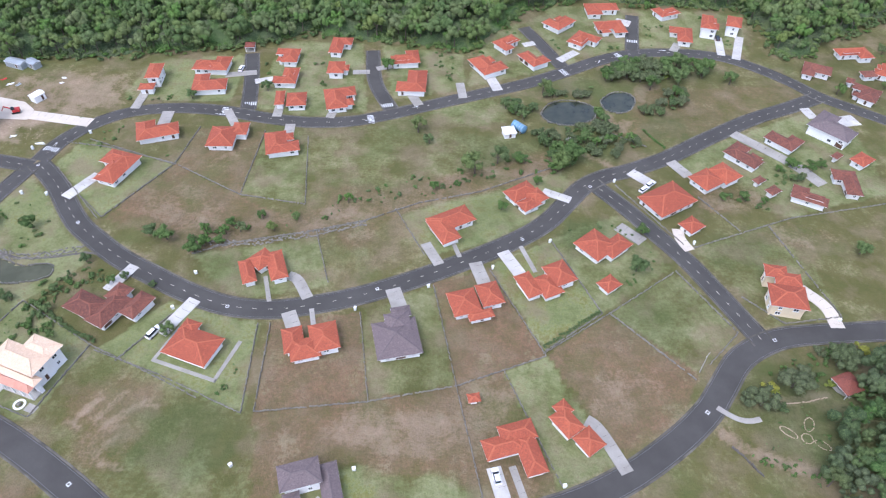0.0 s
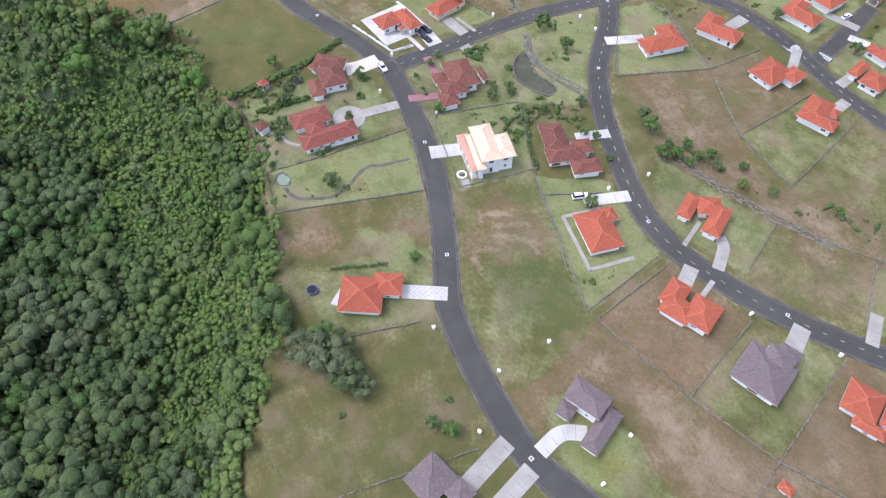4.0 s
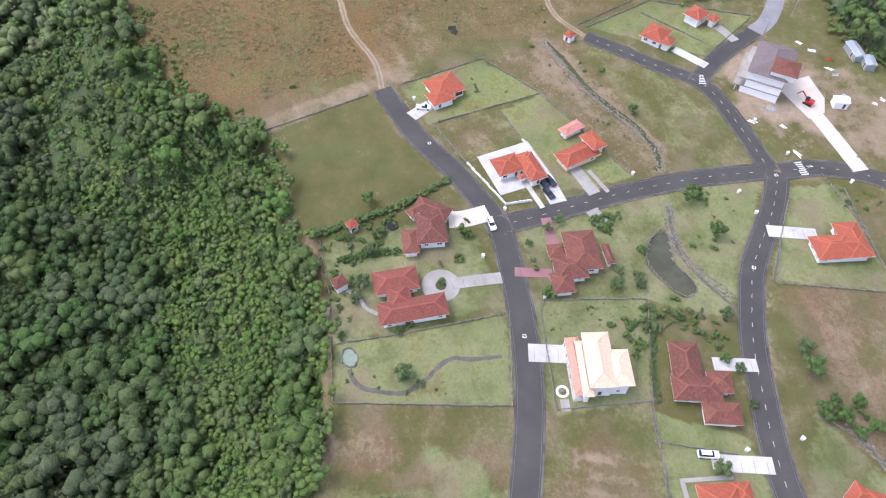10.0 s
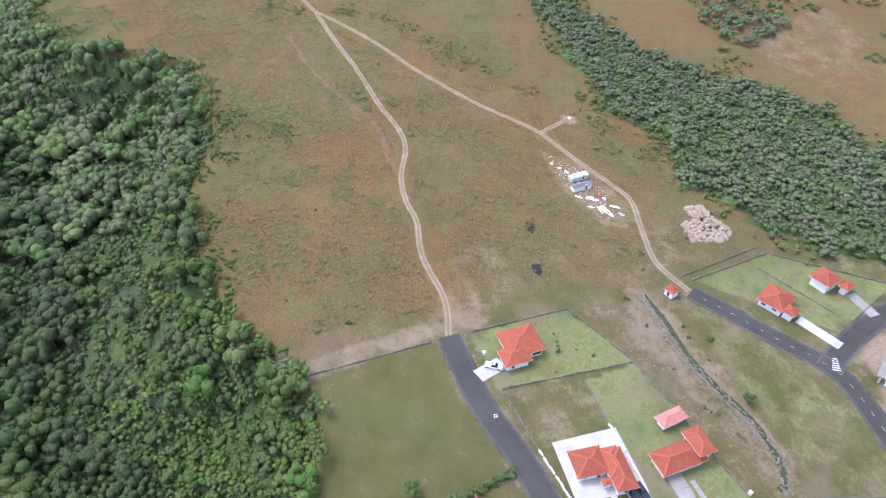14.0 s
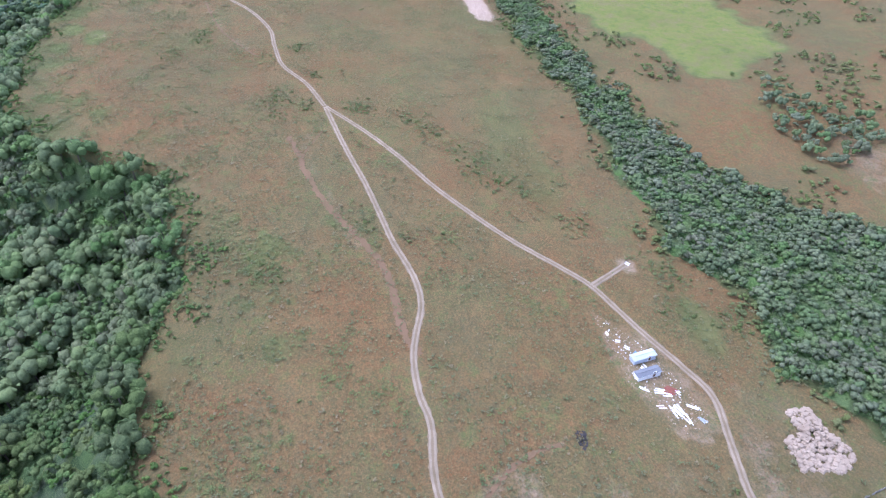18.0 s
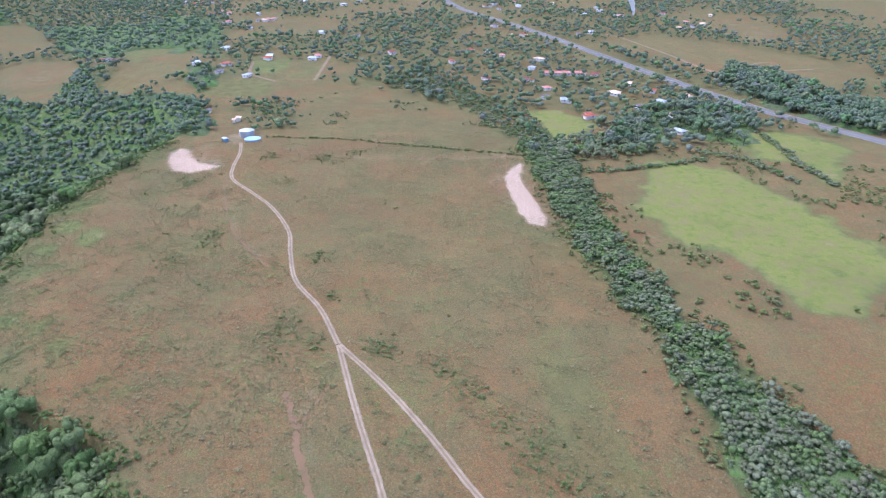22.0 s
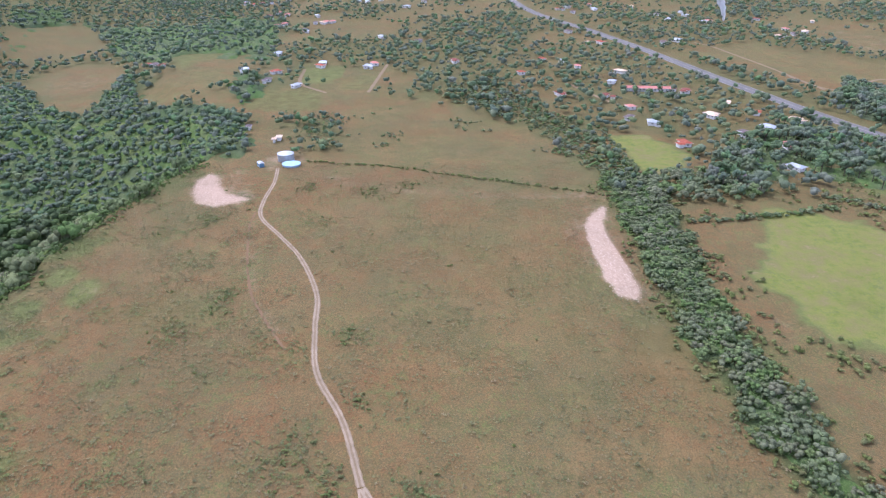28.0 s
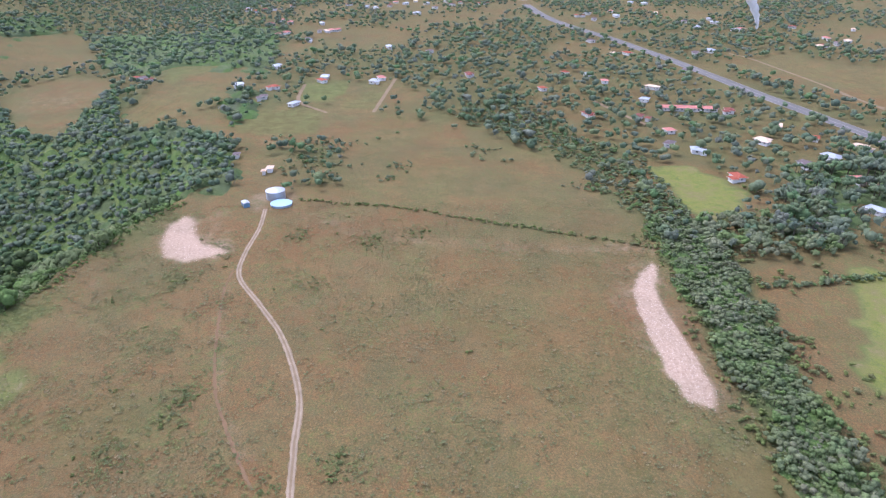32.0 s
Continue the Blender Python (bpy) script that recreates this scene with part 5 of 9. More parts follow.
HOUSE_ROWS = [
    ('white house with stepped orange clay tile roofs', 'orange', 'white_wall', [(-87.9, 39.9, 11.3, 10.6, 50, 2.8), (-86.4, 47.1, 7.7, 6.8, 50, 2.8)]),
    ('white house with a grey-brown tile hip roof', 'grey', 'white_wall', [(-32.7, 67.2, 9.7, 6.6, 16, 5.0), (-33.9, 61.8, 4.2, 4.0, -74, 3.0), (-25.5, 65.2, 12.1, 4.7, -74, 3.0)]),
    ('white house with a grey-brown tile hip roof', 'grey', 'white_wall', [(-39.7, 27.0, 9.1, 8.4, -82, 3.0), (-33.4, 30.4, 5.1, 4.9, -82, 3.0)]),
    ('large white two-storey house with a pale cream tile roof', 'cream', 'white_wall', [(-108.7, 97.4, 14.8, 6.7, -22, 6.5), (-105.1, 100.6, 9.7, 6.3, -22, 6.0), (-108.6, 93.5, 14.8, 2.8, -22, 5.0)]),
    ('white house with a weathered maroon tile roof among garden plants', 'maroon', 'white_wall', [(-140.3, 111.9, 13.4, 9.2, -18, 3.5), (-136.6, 106.2, 9.0, 7.4, 72, 3.1), (-133.2, 101.9, 6.6, 6.1, -17, 3.0), (-143.2, 105.6, 5.0, 4.6, 72, 2.8), (-136.7, 118.2, 6.8, 2.3, -14, 2.6)]),
    ('white house with a weathered maroon tile roof among garden plants', 'maroon', 'white_wall', [(-101.1, 118.4, 11.6, 7.4, -27, 2.8), (-94.2, 116.8, 11.9, 6.7, 63, 2.8), (-93.3, 122.9, 6.1, 5.8, 63, 2.8), (-86.6, 118.4, 9.0, 5.6, 63, 2.8)]),
    ('white house with a weathered maroon tile roof among garden plants', 'maroon', 'white_wall', [(-169.1, 79.5, 10.8, 5.9, 41, 3.4), (-163.0, 76.6, 10.9, 8.4, -17, 3.4), (-161.1, 69.6, 8.2, 4.6, -17, 3.0), (-170.5, 74.4, 3.6, 3.5, 14, 3.0)]),
    ('long white house with linked red clay tile roofs', 'redtile', 'white_wall', [(-150.7, 61.2, 12.0, 7.4, 78, 2.8), (-140.8, 62.1, 17.8, 6.8, 78, 2.8), (-145.7, 60.2, 6.8, 6.3, -12, 2.8)]),
    ('white house with stepped orange clay tile roofs', 'orange', 'white_wall', [(-175.1, 113.2, 8.5, 4.9, -2, 3.5), (-176.7, 107.4, 8.5, 7.6, 88, 3.5), (-173.1, 113.7, 11.4, 5.6, -2, 3.5), (-171.0, 110.0, 3.3, 2.0, 88, 2.8)]),
    ('white house with stepped orange clay tile roofs', 'orange', 'yellow_wall', [(-172.9, 129.8, 13.0, 7.0, -84, 3.0), (-174.6, 136.1, 7.8, 5.3, 6, 4.5)]),
    ('small outbuilding with a rose tile roof', 'rose', 'white_wall', [(-183.8, 134.1, 8.1, 4.1, -79, 2.6)]),
    ('white house with stepped orange clay tile roofs', 'orange', 'white_wall', [(-216.9, 104.3, 11.2, 10.5, -85, 3.0), (-212.3, 100.9, 8.3, 6.6, -85, 3.0), (-218.0, 106.7, 8.4, 4.3, 5, 3.0)]),
    ('white house with stepped orange clay tile roofs', 'orange', 'white_wall', [(-215.1, 188.0, 9.9, 8.7, -61, 3.0), (-209.4, 188.8, 4.8, 4.4, -61, 3.0)]),
    ('white house with stepped orange clay tile roofs', 'orange', 'white_wall', [(-218.9, 208.7, 7.8, 7.2, -71, 4.0), (-214.6, 213.5, 4.9, 3.5, -71, 3.0)]),
    ('two-storey white house with an orange clay tile roof', 'orange', 'white_wall', [(-118.8, 242.2, 11.2, 6.1, -86, 5.0), (-120.1, 233.8, 6.4, 4.9, 4, 3.0)]),
    ('one-storey white house with a bright orange clay tile hip roof', 'orange', 'white_wall', [(-98.0, 250.6, 15.0, 7.3, -3, 3.0), (-93.9, 252.3, 11.1, 6.9, 87, 3.0), (-99.8, 251.3, 7.5, 4.9, -3, 3.9)]),
    ('one-storey white house with a bright orange clay tile hip roof', 'orange', 'white_wall', [(-95.3, 236.1, 14.0, 8.3, 6, 3.0), (-99.3, 237.8, 12.6, 6.4, 96, 3.0)]),
    ('one-storey white house with a bright orange clay tile hip roof', 'orange', 'white_wall', [(-65.7, 260.1, 11.3, 6.9, 87, 3.0), (-67.3, 263.2, 10.4, 5.2, 177, 3.0), (-69.9, 257.8, 3.8, 3.1, 87, 2.6)]),
    ('one-storey white house with a bright orange clay tile hip roof', 'orange', 'white_wall', [(-63.7, 244.2, 12.1, 6.6, 89, 3.0), (-65.5, 240.9, 10.0, 5.6, 179, 3.0), (-64.2, 245.6, 6.0, 4.4, 89, 3.9)]),
    ('white house with stepped orange clay tile roofs', 'orange', 'white_wall', [(-65.2, 227.7, 9.9, 3.9, -85, 3.0), (-58.4, 226.8, 9.5, 8.0, -85, 3.0)]),
    ('one-storey white house with a bright orange clay tile hip roof', 'orange', 'white_wall', [(-46.7, 269.6, 13.3, 6.1, 86, 3.0), (-44.8, 273.1, 9.3, 6.1, 176, 3.0)]),
    ('white house with stepped orange clay tile roofs', 'orange', 'white_wall', [(-45.2, 250.7, 9.4, 7.2, 90, 3.5), (-41.3, 251.3, 4.8, 3.3, 90, 2.8)]),
    ('one-storey white house with a bright orange clay tile hip roof', 'orange', 'white_wall', [(-43.0, 228.2, 14.5, 8.5, -78, 3.0), (-41.7, 232.5, 12.9, 6.7, 12, 3.0), (-37.5, 226.2, 4.9, 3.9, -78, 2.6)]),
    ('one-storey white house with a bright orange clay tile hip roof', 'orange', 'white_wall', [(-16.1, 259.0, 12.5, 7.1, 7, 3.0), (-13.0, 261.2, 10.7, 5.8, 97, 3.0), (-17.6, 259.3, 6.2, 4.7, 7, 3.9)]),
    ('one-storey white house with a bright orange clay tile hip roof', 'orange', 'white_wall', [(-10.6, 242.3, 16.3, 8.2, 88, 3.0), (-12.9, 238.0, 12.4, 7.5, 178, 3.0)]),
    ('one-storey white house with a bright orange clay tile hip roof', 'orange', 'white_wall', [(18.0, 255.8, 14.6, 8.1, -61, 3.0), (21.7, 253.4, 12.3, 6.7, 29, 3.0), (20.6, 260.9, 5.0, 3.7, -61, 2.6)]),
    ('one-storey white house with a bright orange clay tile hip roof', 'orange', 'white_wall', [(29.0, 276.6, 11.8, 6.6, 37, 3.0), (27.5, 273.3, 10.0, 5.4, 127, 3.0), (30.4, 277.0, 5.9, 4.4, 37, 3.9)]),
    ('one-storey white house with a bright orange clay tile hip roof', 'orange', 'white_wall', [(38.9, 261.9, 12.3, 6.3, -58, 3.0), (42.1, 260.0, 9.5, 5.7, 32, 3.0)]),
    ('one-storey white house with a bright orange clay tile hip roof', 'orange', 'white_wall', [(56.7, 294.7, 13.5, 7.0, 44, 3.0), (52.8, 293.5, 10.6, 6.2, 134, 3.0), (55.9, 299.7, 4.6, 3.2, 44, 2.6)]),
    ('one-storey white house with a bright orange clay tile hip roof', 'orange', 'white_wall', [(63.4, 280.6, 12.5, 7.9, 54, 3.0), (67.0, 282.1, 11.9, 5.8, 144, 3.0), (63.0, 279.0, 6.2, 5.2, 54, 3.9)]),
    ('one-storey white house with a bright orange clay tile hip roof', 'orange', 'white_wall', [(78.1, 311.7, 16.5, 7.6, 3, 3.0), (73.8, 309.5, 11.5, 7.6, 93, 3.0)]),
    ('one-storey white house with a bright orange clay tile hip roof', 'orange', 'white_wall', [(79.0, 293.8, 13.4, 8.0, 8, 3.0), (82.9, 292.3, 12.1, 6.2, 98, 3.0), (76.8, 288.8, 4.6, 3.6, 8, 2.6)]),
    ('one-storey white house with a bright orange clay tile hip roof', 'orange', 'white_wall', [(110.2, 307.6, 11.3, 6.1, 24, 3.0), (106.8, 307.8, 9.2, 5.2, 114, 3.0), (111.3, 308.5, 5.6, 4.0, 24, 3.9)]),
    ('one-storey white house with a bright orange clay tile hip roof', 'orange', 'white_wall', [(113.2, 286.1, 13.7, 7.0, 77, 3.0), (112.2, 290.1, 10.6, 6.3, 167, 3.0)]),
    ('two-storey white house with an orange clay tile roof', 'orange', 'white_wall', [(125.2, 294.1, 13.4, 5.5, 72, 5.5), (125.4, 290.3, 8.3, 6.2, 162, 5.5), (129.1, 295.9, 4.6, 2.5, 72, 5.1)]),
    ('two-storey white house with an orange clay tile roof', 'orange', 'white_wall', [(138.3, 294.6, 10.7, 7.0, 69, 5.5)]),
    ('one-storey white house with a bright orange clay tile hip roof', 'orange', 'white_wall', [(187.3, 274.6, 15.3, 6.3, 6, 3.0), (191.6, 273.4, 9.5, 7.0, 96, 3.0), (185.6, 273.9, 7.6, 4.2, 6, 3.9)]),
    ('white house with a weathered maroon tile roof among garden plants', 'maroon', 'white_wall', [(165.3, 259.2, 11.9, 7.8, -28, 3.0), (161.6, 258.9, 11.8, 5.5, 62, 3.0)]),
    ('white house with a weathered maroon tile roof among garden plants', 'maroon', 'white_wall', [(179.8, 239.5, 11.6, 7.4, 50, 3.0), (180.3, 243.1, 11.2, 5.3, 140, 3.0), (174.8, 240.3, 3.9, 3.4, 50, 2.6)]),
    ('white house with a grey-brown tile hip roof', 'grey', 'white_wall', [(151.7, 211.7, 16.4, 9.4, -48, 4.5), (150.5, 216.6, 14.3, 7.5, 42, 4.5), (153.5, 210.7, 8.2, 6.3, -48, 5.4)]),
    ('white house with a weathered maroon tile roof among garden plants', 'maroon', 'white_wall', [(130.0, 205.2, 11.9, 6.5, -50, 3.0), (133.4, 203.8, 9.8, 5.5, 40, 3.0)]),
    ('white house with a weathered maroon tile roof among garden plants', 'maroon', 'white_wall', [(111.7, 194.6, 13.5, 6.5, -50, 3.0), (110.7, 198.5, 9.8, 6.2, 40, 3.0), (116.6, 194.8, 4.6, 2.9, -50, 2.6)]),
    ('white house with stepped orange clay tile roofs', 'orange', 'white_wall', [(94.1, 180.7, 9.6, 9.1, 32, 3.0), (101.4, 184.1, 9.5, 8.9, -58, 3.0)]),
    ('one-storey white house with a bright orange clay tile hip roof', 'orange', 'white_wall', [(77.4, 169.6, 16.7, 12.1, 31, 3.0)]),
    ('small outbuilding with an orange tile roof', 'orange', 'white_wall', [(82.5, 156.9, 6.9, 6.0, 34, 2.6)]),
    ('white house with stepped orange clay tile roofs', 'orange', 'white_wall', [(49.0, 146.5, 10.5, 10.4, -50, 2.9), (55.0, 145.9, 10.1, 6.3, 40, 2.9)]),
    ('small outbuilding with an orange tile roof', 'orange', 'white_wall', [(50.3, 130.0, 6.1, 5.1, 36, 2.6)]),
    ('two-storey white house with an orange clay tile roof', 'orange', 'yellow_wall', [(101.2, 123.5, 10.8, 8.9, -11, 5.5), (103.5, 130.1, 7.8, 5.2, -11, 5.5), (100.9, 133.3, 6.6, 5.2, -11, 5.5)]),
    ('one-storey white house with a bright orange clay tile hip roof', 'orange', 'white_wall', [(-106.5, 203.1, 15.4, 7.9, 18, 3.0), (-111.1, 203.7, 12.0, 7.1, 108, 3.0)]),
    ('white house with stepped orange clay tile roofs', 'orange', 'white_wall', [(-81.9, 200.8, 12.3, 10.2, 90, 2.9), (-76.2, 205.6, 7.8, 6.1, -90, 2.9)]),
    ('one-storey white house with a bright orange clay tile hip roof', 'orange', 'white_wall', [(-61.4, 197.6, 13.2, 8.1, -77, 3.0), (-58.6, 194.6, 12.3, 6.1, 13, 3.0), (-57.4, 201.5, 4.5, 3.7, -77, 2.6)]),
    ('white house with a weathered maroon tile roof among garden plants', 'maroon', 'white_wall', [(127.6, 171.6, 12.2, 5.0, -29, 3.0), (125.3, 174.3, 7.6, 5.6, 61, 3.0), (129.0, 171.2, 6.1, 3.3, -29, 3.9)]),
    ('white house with a weathered maroon tile roof among garden plants', 'maroon', 'white_wall', [(146.0, 180.4, 13.8, 5.6, 79, 3.0), (145.3, 184.4, 8.5, 6.3, 169, 3.0)]),
    ('small outbuilding with an orange tile roof', 'orange', 'white_wall', [(156.4, 194.4, 8.0, 5.9, 34, 3.0)]),
    ('one-storey white house with a bright orange clay tile hip roof', 'orange', 'white_wall', [(196.5, 258.7, 11.7, 5.3, 63, 3.0), (193.9, 256.5, 8.0, 5.4, 153, 3.0), (194.9, 262.4, 4.0, 2.4, 63, 2.6)]),
    ('small outbuilding with a maroon tile roof', 'maroon', 'white_wall', [(113.3, 181.4, 4.5, 3.1, 32, 2.6)]),
    ('small outbuilding with a maroon tile roof', 'maroon', 'white_wall', [(116.4, 175.7, 5.1, 3.7, 31, 2.6)]),
    ('small outbuilding with a maroon tile roof', 'maroon', 'white_wall', [(187.1, 256.3, 6.7, 5.2, 6, 2.6)]),
    ('small outbuilding with a maroon tile roof', 'maroon', 'white_wall', [(176.5, 250.5, 4.6, 3.3, 61, 2.6)]),
    ('small outbuilding with a maroon tile roof', 'maroon', 'white_wall', [(148.1, 196.9, 4.5, 2.8, 35, 2.6)]),
    ('small outbuilding with an orange tile roof', 'orange', 'white_wall', [(8.2, 89.7, 3.3, 2.7, 10, 2.4)]),
    ('white house with stepped orange clay tile roofs', 'orange', 'white_wall', [(25.9, 128.8, 9.5, 5.4, -65, 2.9), (31.6, 128.7, 8.6, 6.7, -65, 2.7), (35.6, 133.2, 9.0, 7.6, -65, 3.2)]),
    ('white house with stepped orange clay tile roofs', 'orange', 'white_wall', [(6.4, 121.6, 9.3, 8.5, -74, 2.9), (14.0, 124.7, 8.6, 6.8, -74, 2.9), (11.1, 117.2, 7.6, 3.3, 16, 2.6)]),
    ('white house with a grey-brown tile hip roof', 'grey', 'white_wall', [(-12.5, 108.2, 12.6, 12.5, -78, 2.9), (-12.4, 113.0, 7.1, 7.1, 12, 3.8), (-11.8, 117.5, 5.6, 3.7, 12, 2.8)]),
    ('white house with stepped orange clay tile roofs', 'orange', 'white_wall', [(-40.8, 107.2, 8.5, 5.8, -75, 2.8), (-37.2, 104.2, 8.3, 6.9, 15, 2.8), (-32.4, 108.0, 9.5, 7.8, -75, 3.2)]),
    ('white house with stepped orange clay tile roofs', 'orange', 'white_wall', [(-67.4, 104.8, 13.8, 10.0, -21, 2.8), (-69.8, 111.1, 5.0, 4.3, -21, 2.8)]),
    ('white house with stepped orange clay tile roofs', 'orange', 'white_wall', [(-58.5, 132.5, 9.7, 4.3, -70, 2.8), (-55.0, 137.4, 7.0, 6.7, 46, 2.8), (-50.2, 135.0, 11.9, 5.3, -70, 2.8)]),
    ('white house with stepped orange clay tile roofs', 'orange', 'white_wall', [(2.9, 157.2, 14.7, 8.2, 28, 3.0), (0.4, 152.5, 12.4, 6.9, -62, 3.0)]),
    ('white house with stepped orange clay tile roofs', 'orange', 'white_wall', [(27.1, 172.0, 10.7, 7.0, 34, 3.0), (29.3, 165.9, 7.4, 5.4, 34, 3.0), (32.1, 169.6, 6.6, 6.5, -56, 3.0)]),
    ('white house with stepped orange clay tile roofs', 'orange', 'white_wall', [(15.0, 76.1, 10.2, 5.6, 16, 3.0), (21.2, 74.0, 10.8, 5.5, -74, 3.0), (18.5, 79.6, 9.0, 5.4, 16, 3.3)]),
    ('white house with stepped orange clay tile roofs', 'orange', 'white_wall', [(31.1, 82.5, 7.4, 5.6, -55, 3.4), (36.0, 77.6, 6.2, 5.8, -55, 3.0), (30.7, 86.6, 4.1, 4.0, 35, 3.0)]),
    ('one-storey white house with a bright orange clay tile hip roof', 'orange', 'white_wall', [(-113.7, 181.0, 16.2, 8.4, 71, 3.0), (-114.3, 185.8, 12.7, 7.5, 161, 3.0), (-114.9, 179.4, 8.1, 5.6, 71, 3.9)]),
]
for k, (label, roof, wall, wings) in enumerate(HOUSE_ROWS):
    house(label, roof, wings, wall, seed=k + 1)

# ---- trees ----
def crown_shape(rnd, lobes, quads, size, flat=0.8, core=1, n1=6, n2=3, lump=1.0):
    """Leaf clumps over a cluster of lobes, with dark inner cores. Returns vertices and triangles; the crown is about 1 metre in radius times size."""
    v, f = [], []
    centres = []
    for k in range(lobes):
        a, r = rnd.uniform(0, 6.283), (0.0 if k == 0 else rnd.uniform(0.30, 0.72 + 0.3 * (1 - lump)))
        centres.append((math.cos(a) * r, math.sin(a) * r, rnd.uniform(-0.25, 0.25) * flat + 0.25 * (1 - r), rnd.uniform(0.42, 0.62) * lump))
    for cx, cy, cz, cr in centres[: lobes if core else 0]:
        k = len(v)
        v.append((cx, cy, cz + cr * 0.88 * flat))
        for i in range(1, n2 + 1):
            for j in range(n1):
                th, ph = math.pi * i / (n2 + 0.6), 6.283 * j / n1 + i * 0.6
                q = cr * 0.88 * rnd.uniform(0.84, 1.12)
                v.append((cx + q * math.sin(th) * math.cos(ph), cy + q * math.sin(th) * math.sin(ph), cz + q * math.cos(th) * flat))
        for j in range(n1):
            f.append((k, k + 1 + j, k + 1 + (j + 1) % n1))
            for i in range(n2 - 1):
                a, b = k + 1 + i * n1 + j, k + 1 + i * n1 + (j + 1) % n1
                f += [(a, a + n1, b), (b, a + n1, b + n1)]
    for q in range(quads):
        cx, cy, cz, cr = centres[rnd.randrange(lobes)]
        z = rnd.uniform(-0.4, 1.0)
        a = rnd.uniform(0, 6.283)
        s = math.sqrt(max(0.0, 1 - z * z))
        nrm = Vector((s * math.cos(a), s * math.sin(a), z))
        p = Vector((cx, cy, cz)) + Vector((nrm.x, nrm.y, nrm.z * flat)) * cr * (rnd.uniform(0.78, 1.12) if rnd.random() < 0.85 else rnd.uniform(1.1, 1.3))
        nrm = (nrm + Vector((rnd.uniform(-1, 1), rnd.uniform(-1, 1), rnd.uniform(-0.2, 1.2))) * 0.5).normalized()
        if not core:
            nrm = Vector((rnd.uniform(-0.45, 0.45), rnd.uniform(-0.45, 0.45), 1.0)).normalized()
        t = nrm.orthogonal().normalized()
        t.rotate(Matrix.Rotation(rnd.uniform(0, 6.283), 3, nrm))
        bt = nrm.cross(t)
        h = size * rnd.uniform(0.6, 1.45)
        k = len(v)
        v += [tuple(p - t * h), tuple(p + t * h * 0.8 + bt * h * 0.5), tuple(p + bt * h * rnd.uniform(-0.2, 0.3) - bt * h * 0.9 + nrm * h * 0.3)]
        f.append((k, k + 2, k + 1))
    return np.array(v, np.float32), np.array(f, np.int32)


rt = random.Random(5)
NEAR_CROWNS = [crown_shape(rt, rt.randint(9, 11), 120, 0.088, 0.95, 1, 5, 2, 0.72) for _ in range(12)]
MID_CROWNS = [crown_shape(rt, 8, 50, 0.11, 0.9, 1, 5, 2, 0.72) for _ in range(10)]
BELT_CROWNS = [crown_shape(rt, rt.randint(5, 7), 38, 0.125, 0.6, 1, 5, 2, 0.72) for _ in range(12)]
FINE_CROWNS = [crown_shape(rt, rt.randint(9, 11), 170, 0.066, 0.9, 1, 5, 2, 0.66) for _ in range(12)]
FERNS = [crown_shape(rt, 6, 34, 0.13, 0.6, 1, 5, 2, 0.75) for _ in range(6)]
LOW_CROWNS = [crown_shape(rt, 4, 26, 0.15, 0.55, 1, 5, 2, 0.85) for _ in range(8)]
FAR_CROWNS = [crown_shape(rt, 1 + k % 2, 5, 0.22, 0.7, 1, 5, 2, 0.95) for k in range(8)]
SHRUB_CROWNS = [crown_shape(rt, 3, 11, 0.18, 0.55, 1, 5, 2, 0.9) for _ in range(8)]
SCRUBS = [crown_shape(rt, 2, 8, 0.40, 0.2, 0) for _ in range(8)]
HERBS = [crown_shape(rt, 4, 18, 0.24, 0.32, 0) for _ in range(8)]


def trunk_shape(rnd, sides_n=5, limbs=3):
    """A tapered trunk, 1 metre high, with three limbs."""
    v, f = [], []
    def limb(p, q, r0, r1):
        k = len(v)
        d = (q - p).normalized()
        t = d.orthogonal().normalized()
        b = d.cross(t)
        for c, r in ((p, r0), (q, r1)):
            for i in range(sides_n):
                a = 6.283 * i / sides_n
                v.append(tuple(c + (t * math.cos(a) + b * math.sin(a)) * r))
        for i in range(sides_n):
            j = (i + 1) % sides_n
            f.append((k + i, k + j, k + sides_n + j))
            f.append((k + i, k + sides_n + j, k + sides_n + i))
    limb(Vector((0, 0, -0.08)), Vector((0.02, 0.01, 0.62)), 0.042, 0.028)
    for i in range(limbs):
        a = 6.283 / limbs * i + rnd.uniform(-0.4, 0.4)
        limb(Vector((0.02, 0.01, 0.55)), Vector((math.cos(a) * 0.28, math.sin(a) * 0.28, rnd.uniform(0.85, 1.0))), 0.024, 0.01)
    return np.array(v, np.float32), np.array(f, np.int32)


TRUNKS = [trunk_shape(rt) for _ in range(3)]
SLIM_TRUNKS = [trunk_shape(rt, 3, 2) for _ in range(3)]


